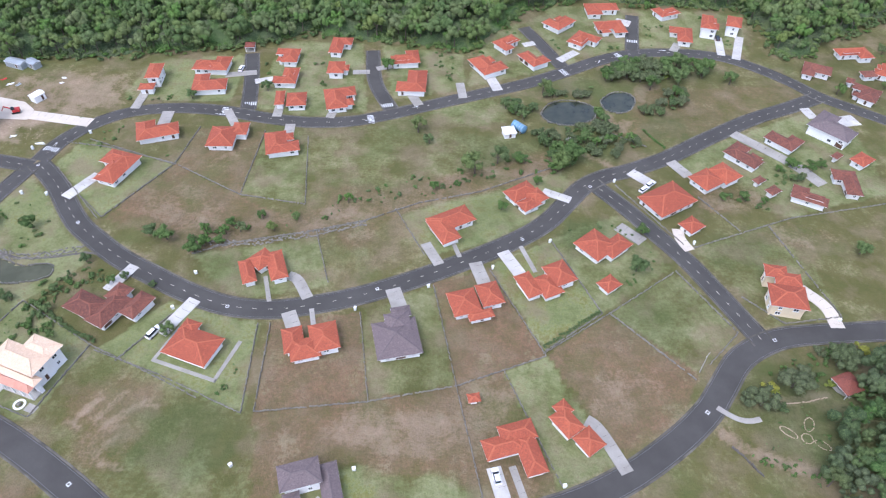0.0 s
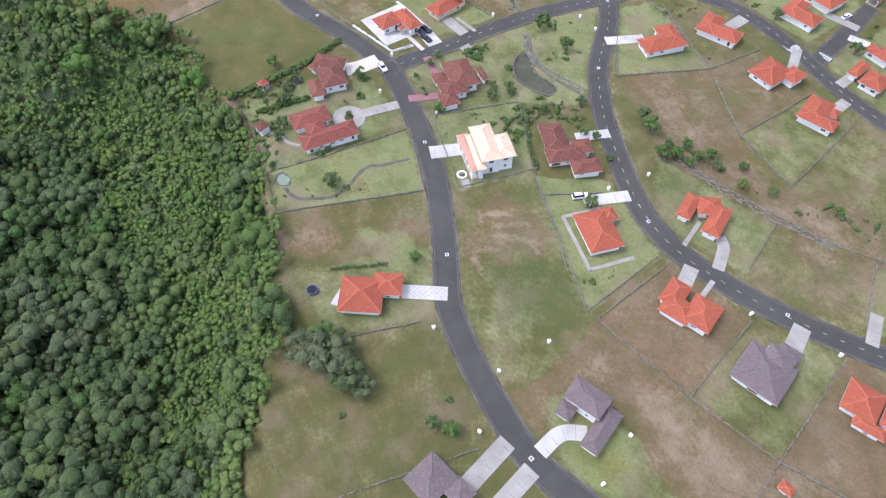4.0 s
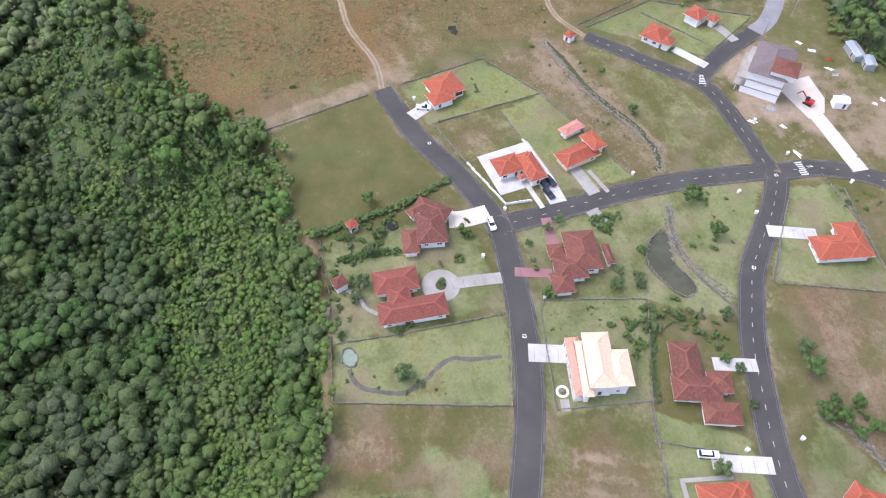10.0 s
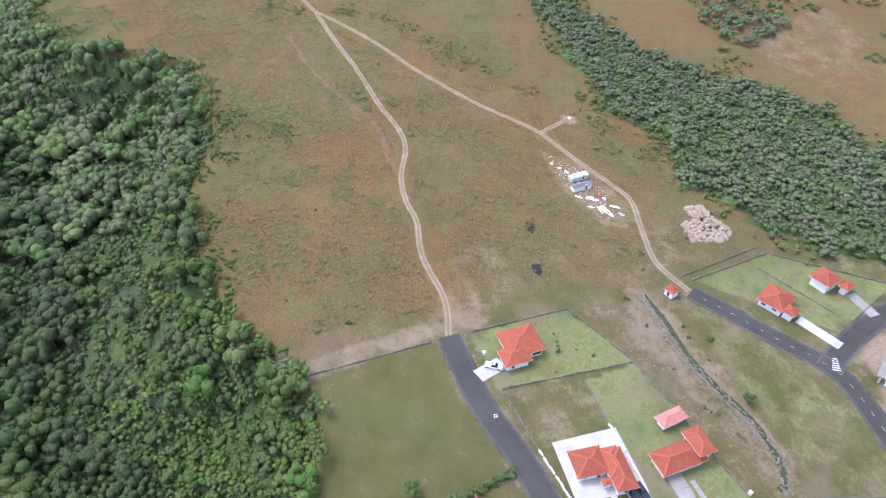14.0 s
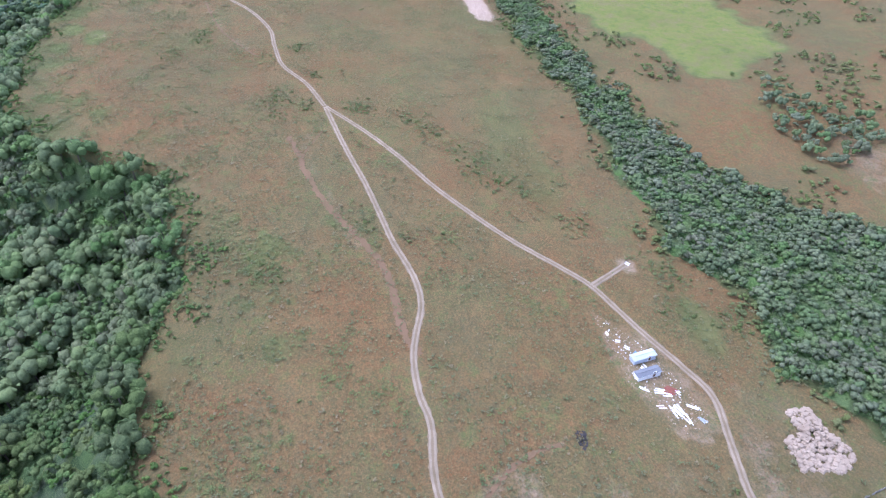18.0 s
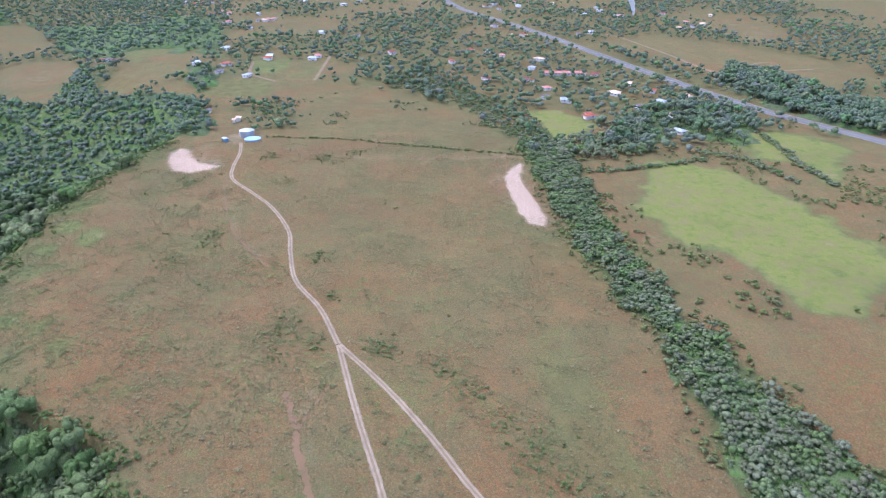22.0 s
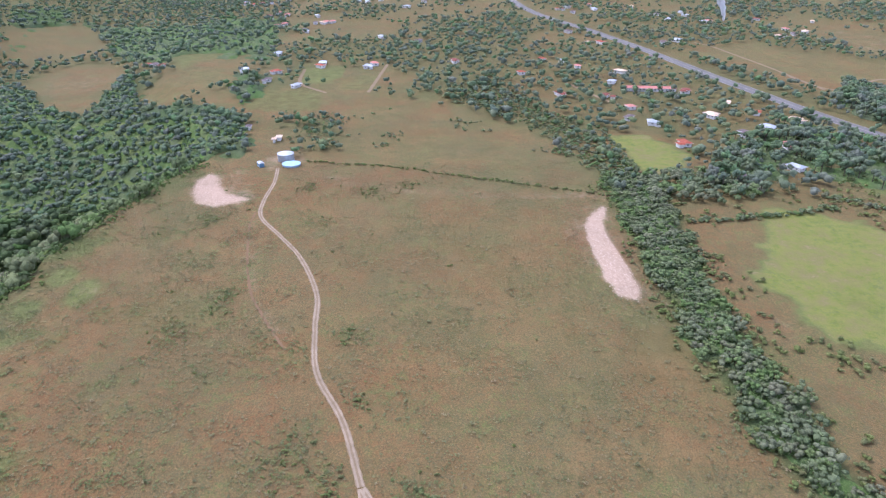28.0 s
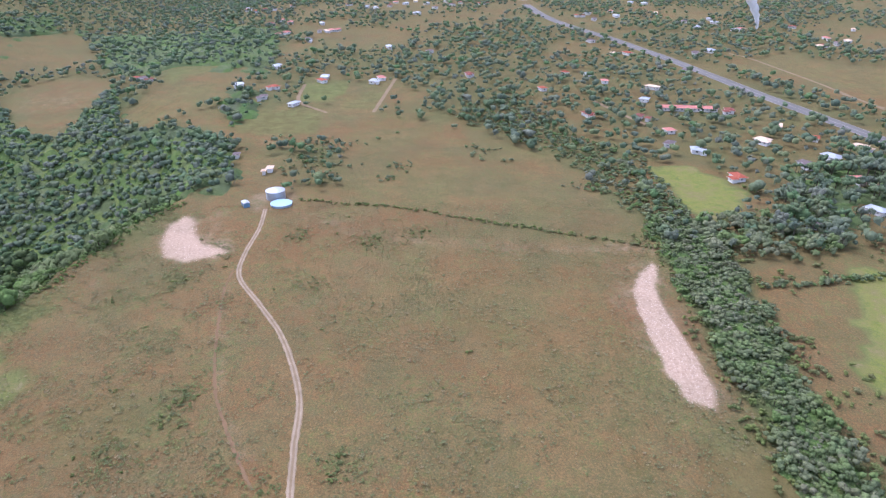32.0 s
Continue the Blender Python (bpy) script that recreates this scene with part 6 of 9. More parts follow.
def wood_mass(name, label, spots, crowns, leaf, trunks=True, kind_word="trees"):
    """Many trees as one mass: (x, y, height, radius) each. Crowns and trunks are two meshes."""
    vs, fs, tint, count = [], [], [], 0
    tv, tf, tcount = [], [], 0
    rnd = random.Random(len(spots))
    if not spots:
        return None
    zs = ground_z(np.array([s[0] for s in spots]), np.array([s[1] for s in spots]))
    for (x, y, h, r), z in zip(spots, zs):
        v, f = crowns[rnd.randrange(len(crowns))]
        a = rnd.uniform(0, 6.283)
        c, s = math.cos(a), math.sin(a)
        q = np.empty_like(v)
        k = r * rnd.uniform(0.9, 1.1)
        q[:, 0] = (v[:, 0] * c - v[:, 1] * s) * k + x
        q[:, 1] = (v[:, 0] * s + v[:, 1] * c) * k + y
        q[:, 2] = v[:, 2] * r * rnd.uniform(0.85, 1.25) + z + (h - r * 0.75 if trunks else h * 0.4)
        vs.append(q)
        fs.append(f + count)
        tint.append(np.full(len(v), rnd.random(), np.float32))
        count += len(v)
        if trunks:
            v, f = SLIM_TRUNKS[rnd.randrange(len(SLIM_TRUNKS))]
            q = v * np.array([h * 0.8, h * 0.8, h * 0.95], np.float32) + np.array([x, y, z], np.float32)
            tv.append(q)
            tf.append(f + tcount)
            tcount += len(v)
    me = big_mesh(name, np.concatenate(vs), np.concatenate(fs), leaf, True)
    at = me.attributes.new("tint", "FLOAT", "POINT")
    at.data.foreach_set("value", np.concatenate(tint))
    ob = tagged(new(name, me), label, kind_word, kind="stuff")
    if trunks:
        part("trunks", big_mesh("trunks", np.concatenate(tv), np.concatenate(tf), MAT["bark"]), ob)
    return ob


def scatter(rnd, x0, x1, y0, y1, step, keep):
    """Jittered spots where keep(x, y) says so."""
    out = []
    gx, gy = np.arange(x0, x1, step), np.arange(y0, y1, step)
    px, py = np.meshgrid(gx, gy, indexing="ij")
    px = px + np.array([rnd.uniform(-0.45, 0.45) for _ in range(px.size)]).reshape(px.shape) * step
    py = py + np.array([rnd.uniform(-0.45, 0.45) for _ in range(py.size)]).reshape(py.shape) * step
    m = keep(px, py)
    return list(zip(px[m].tolist(), py[m].tolist()))


TOP_WOOD = [(-330, 420), (-240, 300), (-215, 270), (-189, 256), (-162, 259), (-134, 263), (-90, 272), (-58, 285), (-37, 281), (-8, 276), (12, 271), (23, 288), (41, 312), (62, 322), (150, 318), (154, 294), (153, 275), (161, 273), (173, 279), (190, 292), (240, 325), (240, 470), (-200, 480)]
EAST_WOOD = [(102.0, 87.3), (96.4, 76.9), (90.6, 69.4), (92.9, 60), (120, 60), (150, 110), (124.8, 107.5), (116.7, 104.4), (109.5, 89.9)]
FAR_CLEAR = [p[0] for p in PLOTS[-12:]]


def ravine_wood(x, y):
    d = ravine(x, y)
    return (d > 2.5) & (d < 150 + 30 * ease(-480, -700, x) - 40 * ease(-420, -470, x) + 40 * ease(-520, -600, x))


def far_wood(x, y):
    m = ripple(x, y, 55.0, 3.0) + 0.6 * ripple(x, y, 21.0, 5.0) + 0.8 * ripple(x, y, 6.0, 2.0)
    left = ease(-20, -160, y)
    right = ease(170, 260, y) * ease(-1250, -1000, x)
    m = m + 1.1 * left + 0.8 * right
    m = m + 0.35 * ease(-880, -930, x) + 0.22 * ease(-700, -800, x) * ease(80, 160, y)
    for k, poly in enumerate(FAR_WOODS):
        m = m + (1.1, 0.75, 0.9, 2.2, 1.4, 1.2, 0.8, 1.6, 1.6, 1.0, 1.2, 1.1, 0.9)[k] * inside(poly, x, y)
    ok = (m > 0.5) & (x < np.where(y > 205, -655, -745)) & (along(HIGHWAY, x, y) > 12)
    ok &= ~inside([(-735, 47), (-897, 37), (-887, 99), (-852, 115), (-837, 153), (-717, 179), (-688, 178), (-696, 135)], x, y)
    ok &= ~inside(LEFT_WOOD, x, y) & ~inside([(-937, -163), (-1034, -125), (-1010, -82), (-960, -65), (-895, -113)], x, y) & ~inside([(-1090, 398), (-896, 458), (-800, 520), (-900, 640), (-1057, 562), (-1117, 483)], x, y)
    for poly in FAR_CLEAR:
        ok &= ~inside(poly, x, y)
    for poly in (p[0] for p in PLOTS[:3]):
        ok &= ~inside(poly, x, y)
    for hx, hy in FAR_HOUSES:
        ok &= np.hypot(x - hx, y - hy) > 11
    return ok


FAR_HOUSES = [(-1074.7, -188.3), (-1060, -174), (-959, -38), (-1015, 4), (-1009.6, 50.7), (-937.6, 278.9), (-899.9, 334.2), (-1044, 352.5), (-1208.8, 299), (-1193, 604), (-1213, 588), (-1166, 560), (-897, 222), (-852, 270), (-809, 273), (-823, 260), (-979, 299), (-1001, 262), (-1037, 233), (-1029, 253), (-888, 259), (-858, 352), (-827, 326), (-780, 331), (-688, 287), (-704, 327), (-792, 354), (-829, 363), (-810, 384), (-978, 201), (-1036, 141), (-1153, 106), (-1181, 61), (-1029, 5), (-1022, 58), (-1003, -68), (-994, -35), (-810, -26), (-785, 0), (-1029, -157), (-1080, -49), (-1130, 305), (-1132, 321), (-1129, 395), (-1144, 417), (-934, -9), (-750, 347), (-760, 279)]
TOWN = [(-1490, -166), (-1475, -150), (-1558, -153), (-1499, -128), (-1356, -108), (-1386, -96), (-1364, -81), (-1282, -71), (-1224, -36), (-1289, -32), (-1297, -17), (-1351, -36), (-1566, -16), (-1528, 14), (-1511, 29), (-1568, 49), (-1612, 58), (-1589, 77), (-1632, 92), (-1585, 111), (-1603, 169), (-1578, 201), (-1625, 146), (-1415, 328), (-1436, 348), (-1382, 345), (-1459, 390), (-1413, 386), (-1588, 459), (-1568, 477), (-1376, 510), (-1345, 503), (-1305, 464), (-1287, 516), (-1351, -105), (-1273, -77), (-1232, -39), (-1301, -9), (-1290, -23), (-1490, -140), (-1503, -169), (-1555, -107), (-1513, 123), (-1561, 152), (-1450, 95), (-1579, 211), (-1546, 50), (-1478, 183), (-1413, 336), (-1437, 453), (-1354, 465), (-1301, 591), (-1163, 553), (-1179, 582), (-1275, 660), (-1281, 506)]


def clear_of(x, y, reach):
    ok = along(HIGHWAY, x, y) > 10
    for hx, hy in FAR_HOUSES:
        ok &= np.hypot(x - hx, y - hy) > reach
    return ok


def sized(spots, rnd, h0, h1, shape=0.42):
    return [(x, y, h, h * rnd.uniform(shape * 0.85, shape * 1.2)) for x, y in spots for h in [rnd.uniform(h0, h1)]]


rf = random.Random(11)
clear = np.array([(w[0], w[1], max(w[2], w[3]) * 0.75 + 2) for wings in HOUSES for w in wings])


def off_houses(x, y):
    ok = np.ones(np.shape(x), bool)
    for hx, hy, r in clear:
        ok &= np.hypot(x - hx, y - hy) > r
    for points, width, _ in ROADS.values():
        ok &= along(points, x, y) > width / 2 + 3
    return ok


def keep_near(x, y):
    return ravine_wood(x, y) & (x > -745)


def canopy(spots, rnd, h0, h1):
    """Trees of uneven size: mostly middling, some broad, some low."""
    out = []
    for x, y in spots:
        u = rnd.random()
        d = float(ravine(x, y)) + 9.0 * float(ripple(x, y, 16.0, 6.0))
        fern = 13 < d < 48 and -330 < x < -88
        if fern and rnd.random() < 0.42:
            continue
        h = (h0 + (h1 - h0) * (u ** 2.2)) * (0.7 if fern else 1.0 + 0.25 * (d > 55))
        out.append((x, y, h, h * rnd.uniform(0.46, 0.66)))
    return out


def understory(name, label, x0, x1, y0, y1, step, depth, high, leaf, seed):
    """A closed lower storey of leaves: its bumpy top as one mesh. depth(x, y): metres inside the wood; high(x, y): its height well inside."""
    gx, gy = np.arange(x0, x1, step), np.arange(y0, y1, step)
    px, py = np.meshgrid(gx, gy, indexing="ij")
    rng_ = np.random.RandomState(seed)
    px = px + rng_.uniform(-0.35, 0.35, px.shape) * step
    py = py + rng_.uniform(-0.35, 0.35, py.shape) * step
    d = depth(px, py)
    bumps = 0.32 * ripple(px, py, 2.1 * step, 1.0) + 0.22 * ripple(px, py, 0.9 * step, 4.0) + 0.20 * ripple(px, py, 6.0 * step, 2.0)
    top = high(px, py) * (1 + bumps) * ease(-1.0, 7.0, d) + rng_.uniform(-0.42, 0.42, px.shape) * min(step, 2.6)
    z = ground_z(px, py) + np.where(d > 0, top, -0.8)
    use = d > 0
    i = np.arange(px.size).reshape(px.shape)
    ok = use[:-1, :-1] | use[1:, :-1] | use[1:, 1:] | use[:-1, 1:]
    f = np.stack([i[:-1, :-1], i[1:, :-1], i[1:, 1:], i[:-1, 1:]], -1)[ok]
    keep, back = np.unique(f, return_inverse=True)
    me = big_mesh(name, np.stack([px, py, z], -1).reshape(-1, 3)[keep], back.reshape(-1, 4), leaf, True)
    at = me.attributes.new("tint", "FLOAT", "POINT")
    hue = 0.5 + 0.35 * ripple(px, py, 3.5 * step, 7.0) + 0.25 * ripple(px, py, 11.0 * step, 3.0)
    at.data.foreach_set("value", hue.reshape(-1)[keep].astype(np.float32))
    return tagged(new(name, me), label, "undergrowth", kind="stuff")


def inside_by(poly, wobble=0.0):
    def depth(x, y):
        u, v = x + wobble * ripple(x, y, 9.0, 3.0), y + 1.4 * wobble * ripple(x, y, 8.0, 6.0)
        return np.where(inside(poly, u, v), along(poly + poly[:1], u, v), -1.0)
    return depth


def ravine_depth(x, y):
    return np.where(ravine_wood(x, y), ravine(x, y) - 2.0, -1.0)


ravine_spots = canopy(scatter(rf, -745, 40, -210, 46, 5.2, keep_near), rf, 5.0, 13.5)
LEFT_WOOD = [(-744, -40), (-762, -30), (-789, -24), (-846, -34), (-862, -92), (-882, -130), (-960, -160), (-1040, -190), (-1080, -260), (-900, -330), (-744, -240)]
near_spots = [q for q in ravine_spots if ravine(q[0], q[1]) < (105 if q[0] > -230 else 72)]
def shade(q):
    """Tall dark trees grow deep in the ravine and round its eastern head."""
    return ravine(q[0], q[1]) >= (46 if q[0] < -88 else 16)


wood_mass("ravine_forest", "green broadleaf trees along the ravine's rim", [q for q in near_spots if q[0] > -165 and not shade(q)], FINE_CROWNS, MAT["leaf"])
wood_mass("rim_forest", "green broadleaf trees along the ravine's rim", [q for q in near_spots if -330 < q[0] <= -165 and not shade(q)], NEAR_CROWNS, MAT["leaf"])
wood_mass("deep_forest", "tall dark forest on the ravine bottom", [q for q in near_spots if q[0] > -330 and shade(q)], FINE_CROWNS, MAT["darkened_leaf"])
wood_mass("ridge_forest", "grey-green forest on the slope below the ridge", [q for q in near_spots if q[0] <= -330 and ravine(q[0], q[1]) < 36], NEAR_CROWNS, MAT["hazed_ridge_leaf"])
wood_mass("slope_wood", "grey-green forest lower on the slope below the ridge", [q for q in near_spots if q[0] <= -330 and ravine(q[0], q[1]) >= 36], MID_CROWNS, MAT["hazed_ridge_leaf"])
wood_mass("ravine_floor_forest", "dense green forest deep in the ravine", [(q[0], q[1], q[2] * 2.0, q[3]) for q in ravine_spots if ravine(q[0], q[1]) >= (105 if q[0] > -230 else 72)], SHRUB_CROWNS, MAT["darkened_leaf"], False)
low = scatter(rf, -300, 30, -150, 46, 3.3, lambda x, y: (ravine(x, y) > -1.0) & (ravine(x, y) < 60))
ferns = [(x, y, r * 1.3 + 4.6, r) for x, y in low for r in [rf.uniform(1.9, 3.3)]]
wood_mass("ravine_ferns", "bright green ferns and shrubs on the ravine slope", [q for q in ferns if q[0] > -250], FERNS, MAT["fern_leaf"], False, "shrubs")
# Dimmed leaf colour paints the shaded gaps between crowns into this sheet.
understory("ravine_undergrowth", "dense leafy undergrowth filling the ravine forest", -748, 44, -190, 48, 1.7, ravine_depth, lambda x, y: 1.5 + 1.2 * ease(30, 70, ravine(x, y)) + 0.7 * ripple(x, y, 13.0, 5.0), MAT["darkened_leaf"], 61)
low_down = scatter(rf, -745, 40, -190, 46, 5.0, lambda x, y: (ravine(x, y) > 0.0) & (ravine(x, y) < 140) & ((x < -220) | (ravine(x, y) > 58)))
wood_mass("slope_shrubs", "leafy shrubs between the ravine trees", [(x, y, r * 1.3 + 5.2, r) for x, y in low_down for r in [rf.uniform(1.7, 3.3)]], SHRUB_CROWNS, MAT["leaf"], False, "shrubs")
understory("slope_undergrowth", "dense leafy undergrowth of the slope beyond the water tank", -1085, -742, -335, -18, 3.2, lambda x, y: np.where(inside(SPUR, x, y), -1.0, inside_by(LEFT_WOOD)(x, y)), lambda x, y: 3.0 + 0 * x, MAT["leaf"], 62)
understory("belt_undergrowth", "leafy undergrowth filling the tree belt", -710, -212, 176, 298, 1.3, lambda x, y: np.where(off_houses(x, y), inside_by(STRIP_WOOD, 5.0)(x, y), -1.0), lambda x, y: 1.2 + 0.6 * ripple(x, y, 9.0, 2.0), MAT["shaded_undergrowth_leaf"], 63)
understory("hill_undergrowth", "leafy undergrowth of the forest behind the houses", -332, 246, 248, 356, 2.2, lambda x, y: np.where(off_houses(x, y), inside_by(TOP_WOOD, 2.0)(x, y), -1.0), lambda x, y: 3.0 + 1.0 * ripple(x, y, 12.0, 2.0), MAT["darkened_leaf"], 64)
for k in (3, 4, 5, 7, 8):
    poly = FAR_WOODS[k]
    xs, ys = [p[0] for p in poly], [p[1] for p in poly]
    understory("far_wood", "dense far wood in the valley", min(xs) - 20, max(xs) + 20, min(ys) - 20, max(ys) + 20, 5.0, lambda x, y: np.where(far_wood(x, y) | (ripple(x, y, 24.0, 2.0) + 0.8 * ripple(x, y, 9.0, 5.0) > 0.35), inside_by(poly, 9.0)(x, y), -1.0) * clear_of(x, y, 14), lambda x, y: 2.4 + 1.2 * ripple(x, y, 25.0, 2.0), MAT["darkened_leaf"], 70 + k)
wood_mass("slope_forest", "dense forest on the slope beyond the water tank", sized(scatter(rf, -1080, -745, -330, -20, 5.6, lambda x, y: inside(LEFT_WOOD, x, y) & ~inside(SPUR, x, y)), rf, 6.0, 10.0, 0.6), FAR_CROWNS, MAT["hazed_far_leaf"], False)
wood_mass("forest_belt", "belt of dark green trees along the ridge field", sized(scatter(rf, -705, -215, 180, 295, 3.3, lambda x, y: inside(STRIP_WOOD, x + 5 * ripple(x, y, 9.0, 3.0), y + 7 * ripple(x, y, 8.0, 6.0)) & off_houses(x, y) & (ripple(x, y, 7.0, 4.0) + 0.6 * ripple(x, y, 3.0, 2.0) > -0.85)), rf, 2.4, 5.4, 0.66), BELT_CROWNS, MAT["belt_leaf"])
wood_mass("hill_forest", "grey-green forest behind the upper houses", sized(scatter(rf, -330, 245, 250, 352, 5.8, lambda x, y: inside(TOP_WOOD, x, y) & off_houses(x, y)), rf, 6.0, 12.0, 0.46), MID_CROWNS, MAT["leaf"])
belt_edge = scatter(rf, -705, -225, 178, 295, 3.6, lambda x, y: (along(STRIP_WOOD, x, y) < 5.0 + 9.0 * ripple(x, y, 12.0, 5.0) + 4.0 * ripple(x, y, 4.0, 2.0)) & off_houses(x, y) & (along(TRACKS["dirt_track"][1], x, y) > 4))
wood_mass("belt_bushes", "leafy bushes along the edge of the tree belt", [(x, y, r, r) for x, y in belt_edge for r in [rf.uniform(0.7, 2.2)]], LOW_CROWNS, MAT["bush_leaf"], False, "bushes")
fringe = scatter(rf, -330, 245, 250, 330, 3.2, lambda x, y: (along(TOP_WOOD[1:-2], x, y) < 4.5) & off_houses(x, y))
wood_mass("forest_fringe", "leafy bushes along the edge of the hill forest", [(x, y, r, r) for x, y in fringe for r in [rf.uniform(1.0, 2.6)]], LOW_CROWNS, MAT["leaf"], False, "bushes")
wood_mass("garden_wood", "dense dark garden trees beside the road bend", sized(scatter(rf, 88, 150, 60, 114, 4.0, lambda x, y: inside(EAST_WOOD, x, y) & off_houses(x, y)), rf, 4.0, 8.5, 0.5), NEAR_CROWNS, MAT["darkened_leaf"])
wood_mass("far_trees", "scattered woods and hedges of the far plain", sized(scatter(rf, -1900, -655, -620, 900, 9.9, far_wood), rf, 4.4, 10.5, 0.66), FAR_CROWNS, MAT["hazed_far_leaf"], False)


def bush_keep(x, y):
    m = ripple(x, y, 30.0, 4.0) + 0.8 * ripple(x, y, 9.0, 1.0)
    return (m > 0.25) & ~inside(STRIP_WOOD, x, y) & ~inside(PLOTS[-9][0], x, y) & ~inside(PLOTS[-8][0], x, y) & ~inside(PLOTS[-7][0], x, y) & (y > 205 + 0.05 * (x + 700)) & (along(ROADS["road_north_old"][0], x, y) > 8)


wood_mass("field_bushes", "scattered grey-green bushes on brown rough pasture", [(x, y, r, r) for x, y in scatter(rf, -745, -265, 200, 430, 5.0, bush_keep) for r in [rf.uniform(0.8, 2.6)]], LOW_CROWNS, MAT["bush_leaf"], False, "bushes")


def scrub_keep(x, y):
    m = ripple(x, y, 14.0, 9.0) + 0.7 * ripple(x, y, 5.0, 2.0)
    return (m + 0.9 * ripple(x, y, 1.3, 3.0) + 0.5 * ripple(x, y, 2.9, 7.0) > 0.0) & (x < -236) & (x > -730) & (ravine(x, y) < -1) & (y < 215) & (y > -70) & (along(TRACKS["dirt_track"][0], x, y) > 3) & (along(TRACKS["dirt_track"][1], x, y) > 3) & (along(TRACKS["dirt_track"][2], x, y) > 3) & ~inside([(-240, 125), (-245, 160), (-232, 200), (-230, 120)], x, y) & ~inside(RUBBLE_STRIP, x, y) & ~inside(PALE_PATCH, x, y) & ~inside(PLOTS[3][0], x, y)


wood_mass("scrub", "low dry tussocks and shrubs over the ridge", [(x, y, r * 0.8, r) for x, y in scatter(rf, -730, -236, -70, 212, 1.75, scrub_keep) for r in [rf.uniform(0.3, 0.75) if rf.random() < 0.95 else rf.uniform(0.8, 1.2)]], SCRUBS, MAT["scrub_leaf"], False, "shrubs")

# bushes in loose groups over the ridge, and the hedge line past the water tank
HEDGE_LINE = [(-736, 26), (-728, 59), (-721, 85), (-702, 123), (-691, 149), (-677, 180), (-668, 201)]
FIELD_WOOD = [(-449, 292), (-434, 299), (-414, 305), (-406, 319), (-390, 319), (-372, 288), (-375, 272), (-410, 271)]
VILLAGE_WOOD = [(-700, 237), (-702, 303), (-659, 282), (-650, 255), (-664, 222), (-690, 226)]
BUSH_GROUPS = [(-641, 45), (-535, 67), (-498, 72), (-481, 54), (-471, 49), (-456, 51), (-456, 90), (-427, 118), (-540, -1), (-461, 66), (-567, 14), (-690, 89), (-683, 68), (-559, 12), (-471, 56), (-454, 90), (-391, 128), (-374, 143), (-354, 157), (-366, 83), (-347, 44), (-344, 48), (-321, 178), (-307, 174), (-354, 94), (-689, 32), (-680, 65), (-645, -12), (-400, 132), (-383, 137), (-410, 124), (-440, 110), (-300, 190), (-330, 178)]
rb = random.Random(19)
groups = [(gx + rb.gauss(0, 4.2), gy + rb.gauss(0, 3.2), r, r) for gx, gy in BUSH_GROUPS for _ in range(rb.randint(6, 14)) for r in [rb.uniform(0.4, 1.2)]]
groups += [(x, y, r, r) for x, y in scatter(rb, -725, -240, -60, 210, 9.0, lambda x, y: (ripple(x, y, 17.0, 3.0) + 0.8 * ripple(x, y, 6.0, 8.0) > 0.8) & (ravine(x, y) < -2) & (along(TRACKS["dirt_track"][0], x, y) > 4) & (along(TRACKS["dirt_track"][1], x, y) > 4) & (along(TRACKS["dirt_track"][2], x, y) > 4) & ((x < -252) | (y < 80)) & ~inside(PLOTS[3][0], x, y)) for r in [rb.uniform(0.35, 1.2)]]
groups += [(p.x + rb.uniform(-1.5, 1.5), p.y + rb.uniform(-1.5, 1.5), r, r) for p in curve_points(HEDGE_LINE, 1.6) for r in [rb.uniform(0.8, 1.9)]]
groups += [(x, y, r, r) for x, y in scatter(rb, -262, -236, 120, 200, 4.0, lambda x, y: ripple(x, y, 9.0, 3.0) > 0.5) for r in [rb.uniform(0.4, 1.0)]]
def herb_keep(x, y):
    m = ripple(x, y, 12.0, 5.0) + 0.7 * ripple(x, y, 4.0, 1.0) + 0.6 * ease(-45, -4, ravine(x, y)) + 0.5 * ripple(x, y, 1.6, 3.0)
    ok = (ravine(x, y) < 0.5) & (ravine(x, y) > -95) & (x > -728) & ~inside(PALE_PATCH, x, y)
    for line in TRACKS["dirt_track"][:3]:
        ok &= along(line, x, y) > 3.2
    return ok & (m > 0.55)


herbs = [(x, y, r * 0.8, r) for x, y in scatter(rb, -728, -258, -80, 120, 1.9, herb_keep) for r in [rb.uniform(0.4, 1.15)]]
herbs += [(gx + rb.gauss(0, 5.0), gy + rb.gauss(0, 4.0), r * 0.8, r) for gx, gy in BUSH_GROUPS + [(-649, -17), (-572, 15), (-546, -1), (-531, 33), (-527, 45), (-687, 32), (-638, 45), (-670, 76)] for _ in range(60) for r in [rb.uniform(0.35, 1.0)]]
herbs = [q for q in herbs if all(along(line, np.array([q[0]]), np.array([q[1]]))[0] > 2.8 for line in TRACKS["dirt_track"])]
groups = [q for q in groups if all(along(line, np.array([q[0]]), np.array([q[1]]))[0] > 3.0 for line in TRACKS["dirt_track"])]
wood_mass("ridge_herbs", "patches of fresh green herbs in dry ridge grass", herbs, HERBS, MAT["herb_leaf"], False, "herbs")
wood_mass("ridge_bushes", "low green bushes in loose groups over dry grass", [(x, y, h * 0.8, r) for x, y, h, r in groups], LOW_CROWNS, MAT["bush_leaf"], False, "bushes")
